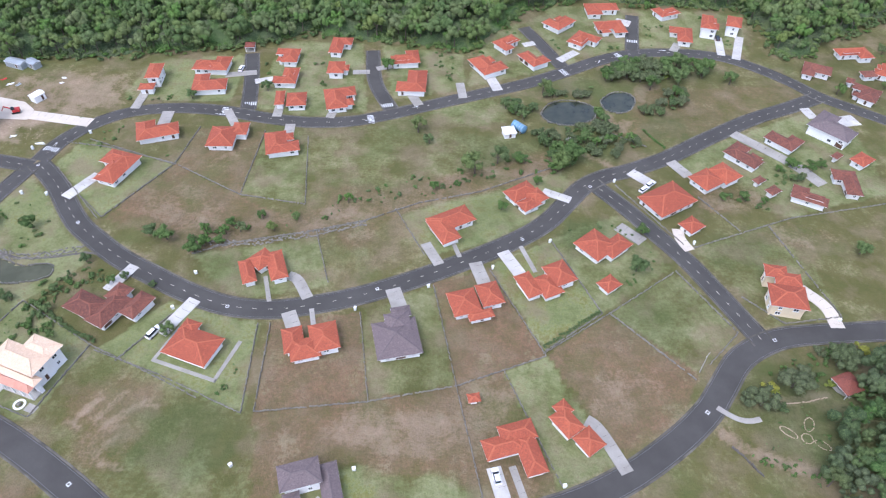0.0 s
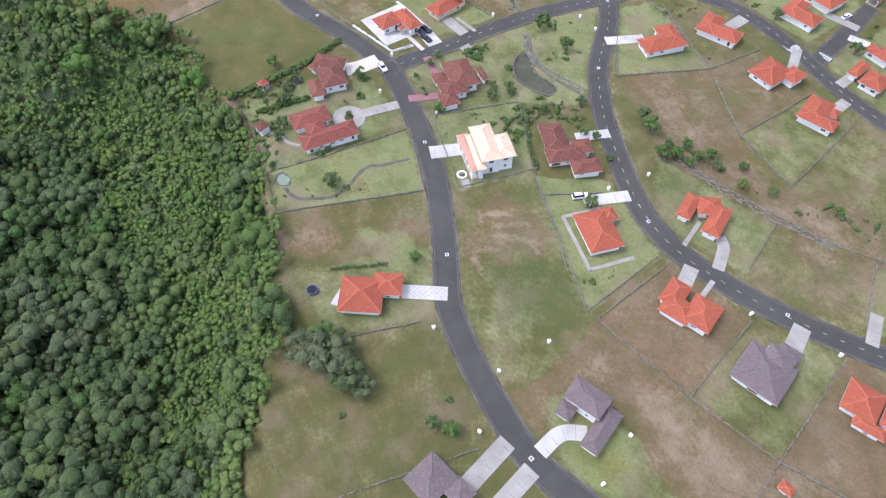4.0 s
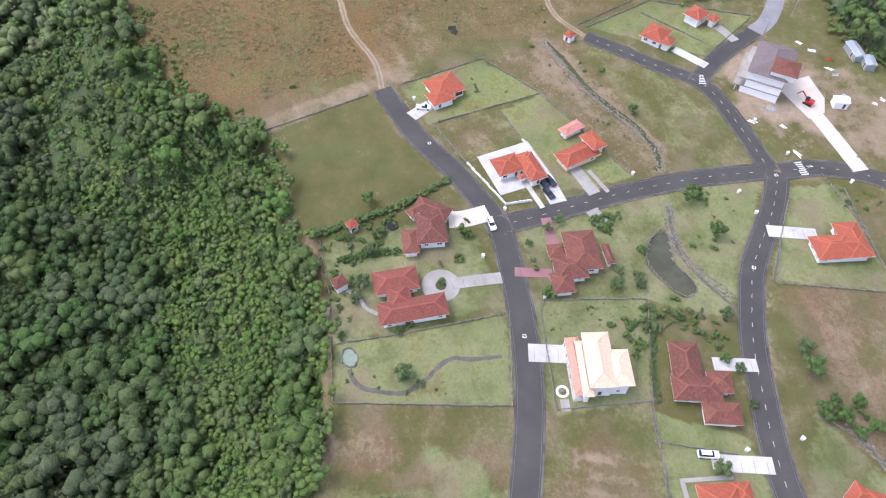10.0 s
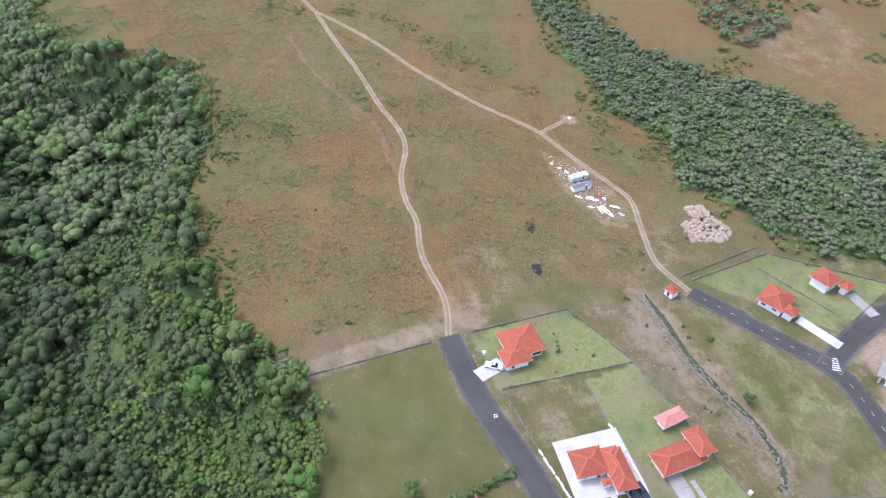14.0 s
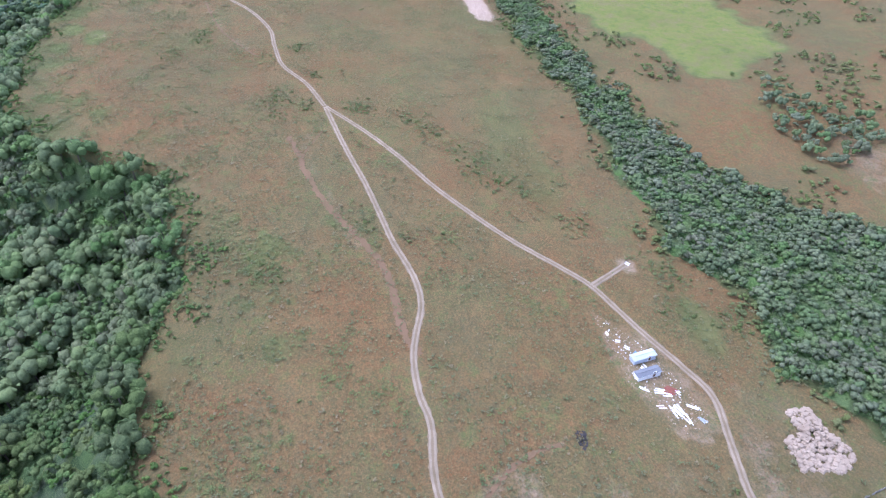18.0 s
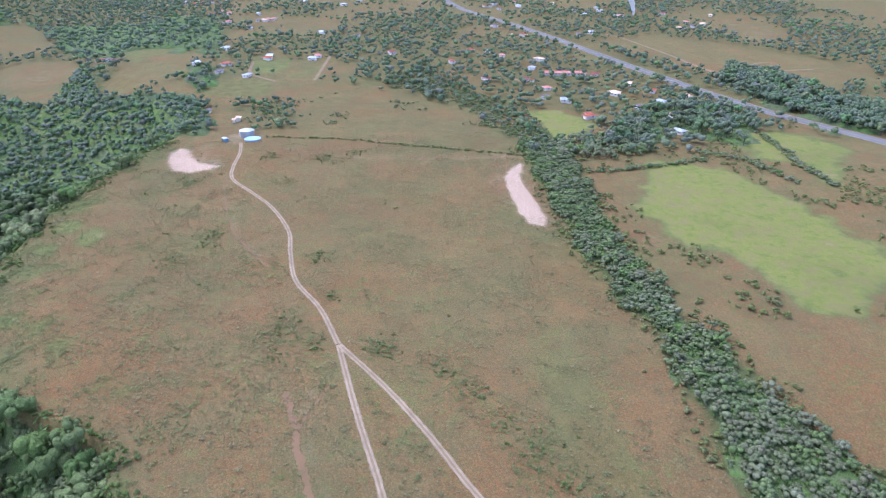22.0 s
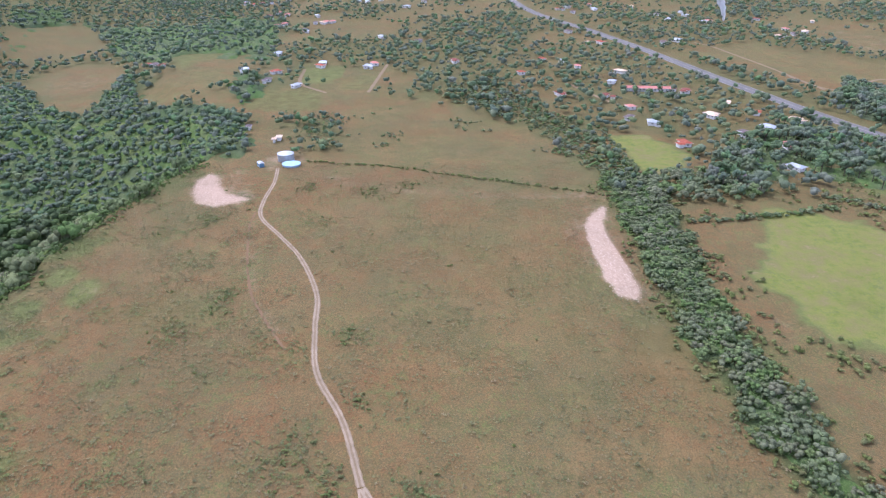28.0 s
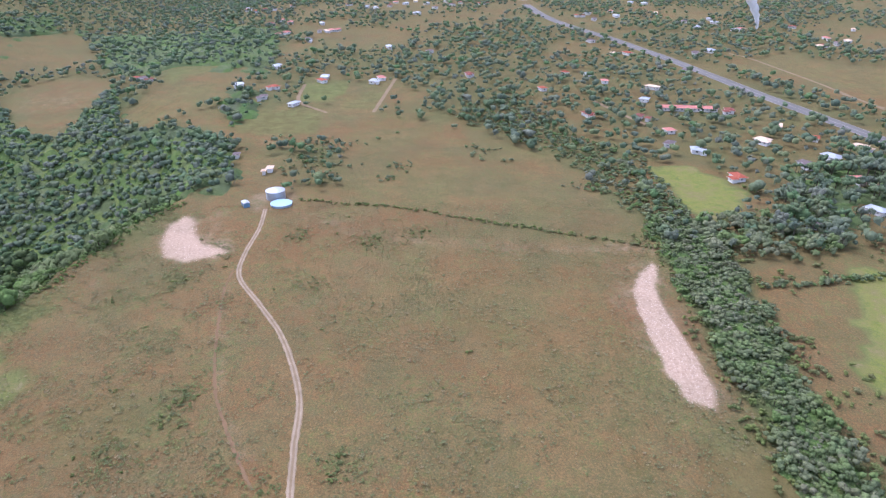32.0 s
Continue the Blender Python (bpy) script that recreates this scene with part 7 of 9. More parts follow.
wood_mass("village_wood", "dark trees at the edge of the far village", sized(scatter(rb, -710, -640, 215, 310, 5.5, lambda x, y: inside(VILLAGE_WOOD, x, y)), rb, 4.0, 9.0, 0.5), MID_CROWNS, MAT["belt_leaf"], False)
wood_mass("field_copse", "copse of dark trees beside a bare red field", sized(scatter(rb, -455, -368, 265, 325, 4.8, lambda x, y: inside(FIELD_WOOD, x, y) & (ripple(x, y, 8.0, 2.0) > -0.5)), rb, 3.0, 8.0, 0.46), MID_CROWNS, MAT["belt_leaf"], False)
SLUG = [(-853, -8), (-860, 34), (-800, 44), (-750, 40), (-752, 22), (-767, 14)]
edge_green = [(x, y, r, r) for x, y in scatter(rb, -735, -250, -85, 50, 2.7, lambda x, y: (ravine(x, y) + 7.0 * ripple(x, y, 9.0, 2.0) + 5.0 * ripple(x, y, 3.0, 5.0) > -6) & (ravine(x, y) < 3)) for r in [rb.uniform(0.5, 1.7)]]
wood_mass("edge_bushes", "fresh green bushes along the edge of the ridge", edge_green, LOW_CROWNS, MAT["fern_leaf"], False, "bushes")
beyond = [(x, y, r, r) for x, y in scatter(rb, -890, -740, -20, 205, 4.6, lambda x, y: (inside(SLUG, x + 12 * ripple(x, y, 9.0, 3.0), y + 12 * ripple(x, y, 8.0, 1.0)) & (ripple(x, y, 8.0, 2.0) > 0.0)) | (inside([(-735, 47), (-880, 37), (-880, 110), (-820, 196), (-690, 190)], x, y) & (ripple(x, y, 19.0, 4.0) + 0.6 * ripple(x, y, 6.0, 2.0) > 0.55))) for r in [rb.uniform(0.8, 2.4)]]
wood_mass("field_scrub", "green bushes scattered over the field past the tank", beyond, LOW_CROWNS, MAT["belt_leaf"], False, "bushes")
HIGHWAY_WOOD = [(-857, 442), (-928, 497), (-876, 518), (-821, 517), (-748, 534), (-660, 462), (-690, 439), (-739, 445), (-783, 446)]
VALE_WOOD = [(-776, 320), (-812, 376), (-797, 400), (-752, 412), (-714, 403), (-666, 357), (-703, 326), (-654, 278), (-678, 259)]


wood_mass("highway_wood", "tall dark trees along the far highway", sized(scatter(rb, -935, -655, 435, 540, 6.0, lambda x, y: inside(HIGHWAY_WOOD, x, y) & clear_of(x, y, 12) & (ripple(x, y, 12.0, 3.0) > -0.55)), rb, 6.0, 12.5, 0.46), MID_CROWNS, MAT["hazed_far_leaf"])
wood_mass("vale_wood", "tall trees round the houses of the far village", sized(scatter(rb, -815, -650, 255, 415, 7.0, lambda x, y: inside(VALE_WOOD, x, y) & clear_of(x, y, 10) & (ripple(x, y, 14.0, 6.0) > -0.35)), rb, 5.0, 12.0, 0.42), MID_CROWNS, MAT["hazed_far_leaf"])
for name_, label_, poly_, high_ in (("highway_thicket", "leafy undergrowth among the tall highway trees", HIGHWAY_WOOD, 3.0), ("vale_thicket", "leafy undergrowth between the trees of the far village", VALE_WOOD, 1.2)):
    xs, ys = [p[0] for p in poly_], [p[1] for p in poly_]
    understory(name_, label_, min(xs), max(xs), min(ys), max(ys), 3.0, lambda x, y: np.where(clear_of(x, y, 12) & (ripple(x, y, 13.0, 4.0) > -0.5), inside_by(poly_, 6.0)(x, y), -1.0), lambda x, y: high_ + 0.8 * ripple(x, y, 9.0, 2.0), MAT["darkened_leaf"], 90)
valley_bushes = scatter(rb, -980, -640, 105, 240, 4.6, lambda x, y: inside(FAR_WOODS[0], x + 9 * ripple(x, y, 11.0, 1.0), y + 9 * ripple(x, y, 10.0, 4.0)) & clear_of(x, y, 12) & (ripple(x, y, 10.0, 2.0) > -0.6))
wood_mass("valley_bushes", "dark green bushes crowding the edge of the far field", [(x, y, r, r) for x, y in valley_bushes for r in [rb.uniform(1.2, 3.4)]], LOW_CROWNS, MAT["belt_leaf"], False, "bushes")
field_hedges = [(p.x + rb.uniform(-2.5, 2.5), p.y + rb.uniform(-2.5, 2.5), r, r) for line in ([(-697, 386), (-663, 381), (-623, 373), (-587, 371)], [(-659, 318), (-646, 336), (-625, 345), (-595, 350)], [(-789, 219), (-720, 225), (-676, 222)], [(-629, 232), (-634, 274), (-642, 314)]) for p in curve_points(line, 1.5) for r in [rb.uniform(1.4, 3.2)]]
wood_mass("field_hedges", "bushy hedgerows between bright green fields", field_hedges, LOW_CROWNS, MAT["belt_leaf"], False, "hedgerows")

# ---- walls, drives, ponds, gardens ----
def stones_along(points, step, wide, high, rnd, jitter=0.12):
    """Rough stones laid along a line, as one mesh."""
    v, f = [], []
    for a, b in zip(points, points[1:]):
        a, b = Vector((*a, 0)), Vector((*b, 0))
        n = max(1, int((b - a).length / step))
        d = (b - a).normalized()
        s = Vector((-d.y, d.x, 0))
        for k in range(n):
            c = a + (b - a) * ((k + 0.5) / n) + s * rnd.uniform(-jitter, jitter)
            if rnd.random() < 0.07:
                continue
            z = gz(c.x, c.y)
            h, w, l = high * rnd.uniform(0.75, 1.2), wide * rnd.uniform(0.75, 1.2) / 2, step * rnd.uniform(0.46, 0.62)
            i = len(v)
            for zz, g in ((-0.2, 1.0), (h * 0.7, 0.95), (h, 0.62)):
                for u, t in ((-l, -w), (l, -w), (l, w), (-l, w)):
                    p = c + d * (u * g + rnd.uniform(-0.05, 0.05)) + s * (t * g + rnd.uniform(-0.05, 0.05))
                    v.append((p.x, p.y, z + zz + (rnd.uniform(-0.06, 0.06) if zz > 0 else 0)))
            for r in (0, 4):
                for q in range(4):
                    f.append((i + r + q, i + r + (q + 1) % 4, i + r + 4 + (q + 1) % 4, i + r + 4 + q))
            f.append((i + 8, i + 9, i + 10, i + 11))
    return v, f


def stone_wall(points, seed, wide=0.25, high=0.5, material="stone", label="low rough stone wall between plots"):
    v, f = stones_along(points, 0.55, wide, high, random.Random(seed), 0.11)
    return tagged(new("stone_wall", mesh_of("stone_wall", v, f, MAT[material])), label, "wall", "plot walls")


WALLS = [
    [(-123.5, 168.9), (-111.9, 157.8), (-96.2, 187.0), (-121.4, 195.7), (-139.0, 198.5)], [(-96.2, 187.0), (-69.4, 170.5), (-67.8, 208.4)], [(-69.4, 170.5), (-46.5, 166.1), (-51.0, 205.3)], [(-96.2, 187.0), (-93.0, 210.1)],
    [(-78.1, 141.6), (-68.7, 146.4), (-41.0, 153.4), (-24.9, 158.8), (-8.2, 167.8), (13.3, 174.5), (42.0, 189.8)], [(-41.0, 153.4), (-34.5, 130.7)], [(-15.8, 164.7), (-5.4, 142.9)], [(72.0, 137.0), (49.3, 120.3), (28.0, 105.4)],
    [(49.3, 120.0), (68.5, 97.5)], [(72.9, 137.9), (85.0, 113.7), (73.5, 102.5)], [(81.5, 148.3), (119.0, 163.6), (155.9, 172.0)], [(61.6, 179.6), (78.5, 149.6)], [(89.8, 173.7), (99.3, 156.6)],
    [(109.8, 159.2), (117.9, 120.2), (99.9, 117.4), (90.4, 127.5)], [(-94.7, 104.5), (-73.8, 96.3), (-51.0, 85.5), (-52.3, 114.5)], [(-47.8, 86.0), (-19.1, 89.4), (-23.8, 119.4)], [(-47.8, 86.0), (-48.8, 114.6)],
    [(-19.1, 89.4), (3.8, 94.5), (-2.6, 130.3)], [(3.8, 94.5), (28.8, 104.6), (14.7, 137.3)], [(28.9, 106.5), (46.9, 120.1), (35.2, 151.0)], [(3.8, 94.5), (9.8, 62.3)], [(16.9, 99.3), (28.4, 67.0)],
    [(-172.7, 46.9), (-155.3, 44.2), (-125.7, 35.3), (-108.4, 74.4), (-131.5, 85.3)], [(-140.3, 40.4), (-136.6, 57.2), (-131.9, 83.9)], [(-131.6, 95.7), (-121.3, 121.6), (-96.4, 106.2), (-103.5, 83.6), (-129.0, 93.2), (-131.6, 95.7)],
    [(-96.4, 106.2), (-80.0, 98.4), (-63.3, 89.9)], [(-87.8, 101.0), (-77.2, 117.7)], [(-136.7, 183.7), (-113.2, 157.2)], [(-96.5, 186.6), (-131.5, 200.7)], [(-225.5, 92.2), (-227.8, 123.9), (-204.2, 134.3), (-204.1, 94.6)],
    [(-204.2, 134.3), (-162.1, 142.2)], [(-201.1, 117.8), (-187, 118.2)], [(-204.1, 94.6), (-184.0, 97.6)], [(-225.5, 92.2), (-216.8, 92.1)], [(-220.4, 43.4), (-224.4, 79.7)],
    [(-230.4, 168.6), (-236.3, 200.4), (-213.4, 231.9), (-202.0, 204.7)], [(-231.3, 192.2), (-207.1, 204.0)], [(-232.8, 165.8), (-240.0, 199.3)], [(-81.6, 29.0), (-73.7, 48.3)], [(-48.8, 8.9), (-39.3, 40.2)],
    [(-125.7, 35.3), (-108.4, 74.4)], [(62, 214), (78, 203)],
]
for k, line in enumerate(WALLS):
    stone_wall(line, 100 + k)
for k, line in enumerate([[(-184.0, 97.6), (-164.9, 101.2), (-163.2, 109.0)], [(-187, 118.2), (-165.8, 118.9)]]):
    stone_wall(line, 200 + k, 0.35, 0.9, "trim", "low white painted garden wall")
for k, line in enumerate([[(-228.9, 148.5), (-213.8, 148.5), (-203.5, 148.6), (-181.2, 154.1), (-168.1, 156.3), (-158.2, 151.8)], [(-146.5, 146.3), (-139.8, 141.5), (-131.5, 138.6), (-123.1, 139.5), (-112.2, 142.7)], [(-74.0, 146.3), (-59.9, 147.1), (-40.8, 152.4), (-24.8, 157.4)]]):
    rnd = random.Random(300 + k)
    v, f = [], []
    for off in (-0.8, 0.8):
        moved = [(p[0] + rnd.uniform(-0.5, 0.5), p[1] + off + rnd.uniform(-0.5, 0.5)) for p in line]
        a, b = stones_along(moved, 0.6, 0.5, 0.36, rnd, 0.55)
        f += [tuple(i + len(v) for i in q) for q in b]
        v += a
    tagged(new("stream_rocks", mesh_of("stream_rocks", v, f, MAT["stone"])), "grey boulders lining a narrow stream bed", "rocks", kind="stuff")


for line, half, mat_, label in (([(-146.1, 145.5), (-137.0, 141.0), (-128.9, 138.6), (-119.8, 139.4), (-111.5, 141.4), (-107.4, 141.0)], 0.55, "wet_stone", "narrow stone-lined water channel beside a pond"), ([(-228, 149.5), (-216, 150.8), (-203, 150.7), (-192.4, 152.3), (-178.2, 156.0), (-168.4, 155.7), (-161.6, 153.4), (-160.1, 150.1)], 1.0, "green_bed", "dark muddy bed of a narrow stream")):
    tagged(new("stream_bed", strip("stream_bed", curve_points(line, 1.0), [(-half, -0.1), (-0.7 * half, 0.08), (0.0, 0.03), (0.7 * half, 0.08), (half, -0.1)], MAT[mat_], 0, 0.16)), label, "stream", kind="structure")


def slab(name, label, points, material, up=0.1, category="driveway", kind=""):
    """A flat paved area with the given outline, following the ground."""
    n = len(points)
    v = [(x, y, gz(x, y) + up) for x, y in points] + [(x, y, gz(x, y) - 0.3) for x, y in points]
    f = [tuple(range(n))] + [(k, k + n, (k + 1) % n + n, (k + 1) % n) for k in range(n)]
    area = sum(points[k][0] * points[(k + 1) % n][1] - points[(k + 1) % n][0] * points[k][1] for k in range(n))
    if area < 0:
        f = [tuple(reversed(q)) for q in f]
    return tagged(new(name, mesh_of(name, v, f, MAT[material])), label, category, kind=kind)


def drive(points, width, material, label, joints=True):
    line = curve_points(points, 1.5)
    ob = tagged(new("driveway", strip("driveway", line, [(-width / 2, -0.25), (-width / 2, 0.19), (width / 2, 0.19), (width / 2, -0.25)], MAT[material])), label, "driveway", "driveways")
    if "diamond" in label:
        me = box_mesh("joint", -0.03, -width * 0.62, 0, 0.03, width * 0.62, 0.006, MAT["kerb"])
        for q, s in list(zip(line, sides(line)))[1:-1]:
            for turn in (-48, 48):
                part("joint", me, ob, m=pose(q.x, q.y, gz(q.x, q.y) + 0.192, 0, 0, math.degrees(math.atan2(-s.x, s.y)) + turn))
    elif joints:
        me = box_mesh("joint", -0.03, -width / 2 + 0.05, 0, 0.03, width / 2 - 0.05, 0.006, MAT["kerb"])
        for q, s in list(zip(line, sides(line)))[1:-1:2]:
            part("joint", me, ob, m=pose(q.x, q.y, gz(q.x, q.y) + 0.192, 0, 0, math.degrees(math.atan2(-s.x, s.y))))
    return ob


GREY_D, WHITE_D, PATH_D = "grey concrete driveway up to a house", "pale paved driveway up to a house", "narrow concrete garden path to a house"
for points, width, material, label in [
    ([(-119.5, 84.5), (-113.5, 97.0)], 5.0, "pale_paving", WHITE_D), ([(-142.2, 88.4), (-144.2, 81.0), (-146.0, 73.4)], 3.6, "concrete", "curved grey concrete driveway with a turning circle"),
    ([(-164.0, 95.0), (-164.5, 88.0), (-166.0, 83.0)], 6.0, "cream_paving", "cream paved forecourt of a maroon-roofed house"), ([(-127.5, 167.3), (-120.8, 180.0)], 4.2, "pale_paving", WHITE_D),
    ([(-94.0, 136.2), (-98.8, 126.0)], 3.6, "pale_paving", WHITE_D), ([(-72.2, 123.0), (-78.5, 110.2)], 4.0, "pale_paving", WHITE_D), ([(-156.0, 109.6), (-143.6, 106.2)], 3.0, "pink_paving", "pink brick garden drive"),
    ([(-142.6, 92.6), (-138.2, 101.8)], 3.0, "pink_paving", "pink brick garden drive"), ([(-153.5, 123.7), (-146.3, 124.2)], 4.0, "concrete", GREY_D), ([(-76.3, 59.0), (-84.2, 49.2)], 4.2, "pale_paving", "pale diamond-patterned paved driveway"),
    ([(-36.6, 46.6), (-34.1, 32.0)], 4.4, "concrete", GREY_D), ([(-30.4, 51.0), (-30.8, 58.0), (-27.2, 63.0)], 3.8, "pale_paving", WHITE_D), ([(-28.5, 47.0), (-26.6, 35.2)], 4.4, "concrete", GREY_D),
    ([(-39.6, 124.2), (-43.7, 131.5), (-47.2, 133.5)], 3.4, "concrete", GREY_D), ([(-44.4, 118.9), (-41.2, 111.4)], 4.2, "concrete", GREY_D), ([(-37.9, 120.2), (-36.2, 112.8)], 1.4, "concrete", PATH_D),
    ([(-14.8, 128.5), (-12.0, 120.0)], 4.6, "concrete", GREY_D), ([(-0.9, 138.8), (-5.4, 148.2)], 3.4, "concrete", GREY_D), ([(10.3, 140.0), (13.2, 129.8)], 4.2, "concrete", GREY_D), ([(19.3, 145.0), (24.8, 133.8)], 4.2, "pale_paving", WHITE_D),
    ([(25.2, 147.6), (29.0, 136.0)], 1.4, "concrete", PATH_D), ([(44.5, 170.8), (35.4, 175.5)], 3.6, "pale_paving", WHITE_D), ([(5.6, 142.2), (3.2, 149.6)], 1.4, "concrete", PATH_D), ([(15.4, 59.4), (12.4, 71.7)], 3.6, "pale_paving", WHITE_D),
    ([(19.9, 61.0), (16.9, 72.0)], 1.8, "concrete", "stepped concrete slab path"), ([(44.6, 70.6), (39.6, 82.0), (36.6, 85.0)], 3.4, "concrete", GREY_D), ([(-50.6, 122.6), (-53.6, 132.8)], 1.3, "concrete", PATH_D),
    ([(-6.5, 52.5), (-4.5, 43.5)], 3.6, "concrete", GREY_D), ([(17.0, 56.5), (19.5, 50.0)], 3.6, "pale_paving", WHITE_D), ([(-209.6, 89.4), (-212.6, 97.4)], 4.4, "pale_paving", WHITE_D), ([(-158.6, 127.9), (-170.5, 127.3)], 4.0, "concrete", GREY_D),
    ([(-159.6, 110.7), (-170.6, 110.6)], 1.5, "pale_paving", "narrow white paved garden path"), ([(-159.6, 116.0), (-170.8, 117.0)], 5.4, "pale_paving", "white paved parking drive"), ([(-203.2, 215.8), (-213.2, 214.8)], 3.8, "concrete", GREY_D),
    ([(-195.3, 196.8), (-207.8, 191.2)], 3.6, "pale_paving", WHITE_D), ([(-157.6, 132.0), (-167.5, 131.1)], 1.3, "concrete", PATH_D), ([(-154.2, 48.5), (-151.5, 51.0), (-147.6, 51.2), (-144.2, 53.6)], 1.0, "concrete", "winding concrete path from a garden hut"), ([(68.6, 187.4), (75.4, 180.0)], 4.6, "pale_paving", WHITE_D), ([(85.0, 194.0), (89.6, 185.3)], 4.4, "concrete", GREY_D),
    ([(65.4, 150.6), (58.6, 158.0)], 4.6, "concrete", GREY_D), ([(79.9, 147.0), (78.2, 152.0), (78.3, 157.1)], 3.6, "cream_paving", "cream and red paved driveway"), ([(-121.9, 221.5), (-121.3, 236.1)], 3.6, "concrete", GREY_D),
    ([(115.0, 116.0), (114.6, 124.0), (109.3, 132.0)], 4.2, "cream_paving", "cream paved driveway curving to a tall house"), ([(114.4, 213.0), (130.6, 194.4), (137.6, 181.9)], 5.0, "concrete", "broad grey concrete lane between old houses"),
    ([(160.3, 222.6), (168.6, 224.5)], 7.0, "pale_paving", WHITE_D), ([(-65.3, 218.0), (-65.3, 226.9)], 3.6, "concrete", GREY_D), ([(-44.5, 217.9), (-43.4, 223.7)], 3.4, "concrete", GREY_D), ([(23.4, 240.3), (20.6, 250.3)], 4.4, "pale_paving", WHITE_D),
    ([(52.0, 265.0), (61.3, 273.5)], 4.0, "pale_paving", WHITE_D), ([(-9.4, 228.2), (-12.9, 236.3)], 4.0, "concrete", GREY_D), ([(-78.6, 243.1), (-71.3, 245.5)], 3.6, "pale_paving", WHITE_D), ([(105.5, 275.3), (109.7, 282.6)], 3.8, "concrete", GREY_D),
    ([(127.3, 272.8), (130.4, 289.6)], 3.6, "pale_paving", WHITE_D), ([(133.0, 269.5), (140.9, 290.1)], 3.8, "pale_paving", WHITE_D), ([(8.6, 234.2), (7.4, 245.4)], 3.6, "concrete", GREY_D), ([(150.0, 232.2), (151.5, 224.4)], 4.2, "pale_paving", WHITE_D),
    ([(-79.2, 250.2), (-92.0, 247.5)], 3.6, "concrete", GREY_D), ([(-31.2, 252.5), (-38.5, 252.0)], 3.2, "concrete", GREY_D), ([(-28.4, 255.0), (-22.0, 257.5)], 3.2, "concrete", GREY_D), ([(42.5, 280.0), (37.0, 278.0)], 3.4, "pale_paving", WHITE_D),
    ([(90.6, 300.0), (84.0, 303.0)], 6.0, "pale_paving", WHITE_D), ([(-85.6, 222.5), (-77.5, 207.0)], 3.4, "concrete", GREY_D), ([(-108.0, 220.2), (-107.5, 210.5)], 4.6, "concrete", GREY_D), ([(-59.0, 213.2), (-58.6, 204.5)], 3.8, "concrete", GREY_D),
]:
    drive(points, width, material, label)
slab("turning_circle", "round grey concrete turning circle with a planted centre", [(-146.2 + 5.2 * math.cos(a * 0.3142), 72.2 + 5.2 * math.sin(a * 0.3142)) for a in range(20)], "concrete", 0.14)
slab("terrace", "white paved terrace round an orange-roofed house", [(-185.4, 101.6), (-185.7, 119.4), (-169.2, 119.6), (-168.4, 112.8), (-168.6, 101.4)], "pale_paving", 0.12, "terrace")
slab("terrace", "white tiled terrace behind an orange-roofed house", [(-91.3, 32.4), (-95.6, 39.8), (-93.4, 41.2), (-89.2, 33.8)], "pale_paving", 0.35, "terrace")
slab("concrete_yard", "cream concrete yard and drive of a building site", [(-178.5, 213.0), (-177.4, 227.7), (-166.0, 224.6), (-160.4, 219.4), (-160.0, 212.4)], "cream_paving", 0.14, "yard")
drive([(-161.5, 216.0), (-149.0, 213.8), (-135.2, 211.2)], 5.4, "cream_paving", "cream concrete drive of a building site")
for poly in ([(-77.5, 100.8), (-59.7, 94.5), (-59.3, 95.5), (-77.1, 101.8)], [(-59.7, 94.5), (-55.3, 108.0), (-56.4, 108.4), (-60.3, 96.0)], [(-77.5, 100.8), (-73.4, 112.5), (-74.3, 112.9), (-78.4, 101.2)]):
    slab("garden_path", "narrow concrete path round an orange-roofed house", poly, "concrete", 0.1, "path")


def pond(name, label, line, level, seed):
    """Still water in a hollow with a rim of stones."""
    ob = tagged(new(name, mesh_of(name, [(*q, level) for q in line], [tuple(range(len(line)))], MAT[("olive_water", "green_water", "water", "water")[seed]])), label, "pond", kind="structure")
    v, f = stones_along(line + line[:1], 0.4, 0.42, 0.26, random.Random(seed), 0.22)
    part("rim", mesh_of("rim", v, f, MAT["stone"]), ob, "rim of grey stones")
    return ob


for k, (line, level) in enumerate(HOLLOWS):
    pond("pond", ("long olive-green garden pond with a stone rim", "small green pond in a mown garden", "dark grove pond among trees", "dark grove pond among trees")[k], line, level, k)
bl = curve_points([(-132.3, 41.7), (-127.1, 42.7), (-121.8, 50.8), (-122.6, 57.5), (-125.5, 65.2), (-123.2, 71.0), (-121.2, 77.9)], 1.2)
tagged(new("dry_brook", strip("dry_brook", bl, [(-0.55, 0.02), (-0.35, 0.12), (0, 0.06), (0.35, 0.12), (0.55, 0.02)], MAT["wet_stone"], 0, 0.16)), "winding stone-lined brook through a lawn", "brook", kind="structure")

# ---- road furniture ----
plate = box_mesh("manhole", -0.5, -0.5, 0, 0.5, 0.5, 0.03, MAT["line"], 0.02)
hole = box_mesh("cover", -0.3, -0.3, 0.03, 0.3, 0.3, 0.045, MAT["kerb"])
cover = tagged(new("manhole", plate), "white square manhole frame with a dark cover", "manhole", "road manholes")
part("cover", hole, cover)
MANHOLES = [(-124.0, 85.8, 65), (-86.4, 66.3, 55), (-196.3, 90.2, 80), (-118.5, 155.1, 45), (-143.9, 184.6, 0), (-62.3, 120.6, 85), (-30.5, 48.5, 5), (-19.4, 128.3, 25), (26.1, 150.7, 35), (68.7, 87.5, 45), (94.7, 111.3, 15), (52.5, 178.5, 40)]
for k, (x, y, a) in enumerate(MANHOLES):
    m = pose(x, y, gz(x, y) + 0.135, 0, 0, a)
    if k == 0:
        cover.matrix_world = m
    else:
        copy_thing(cover, m)
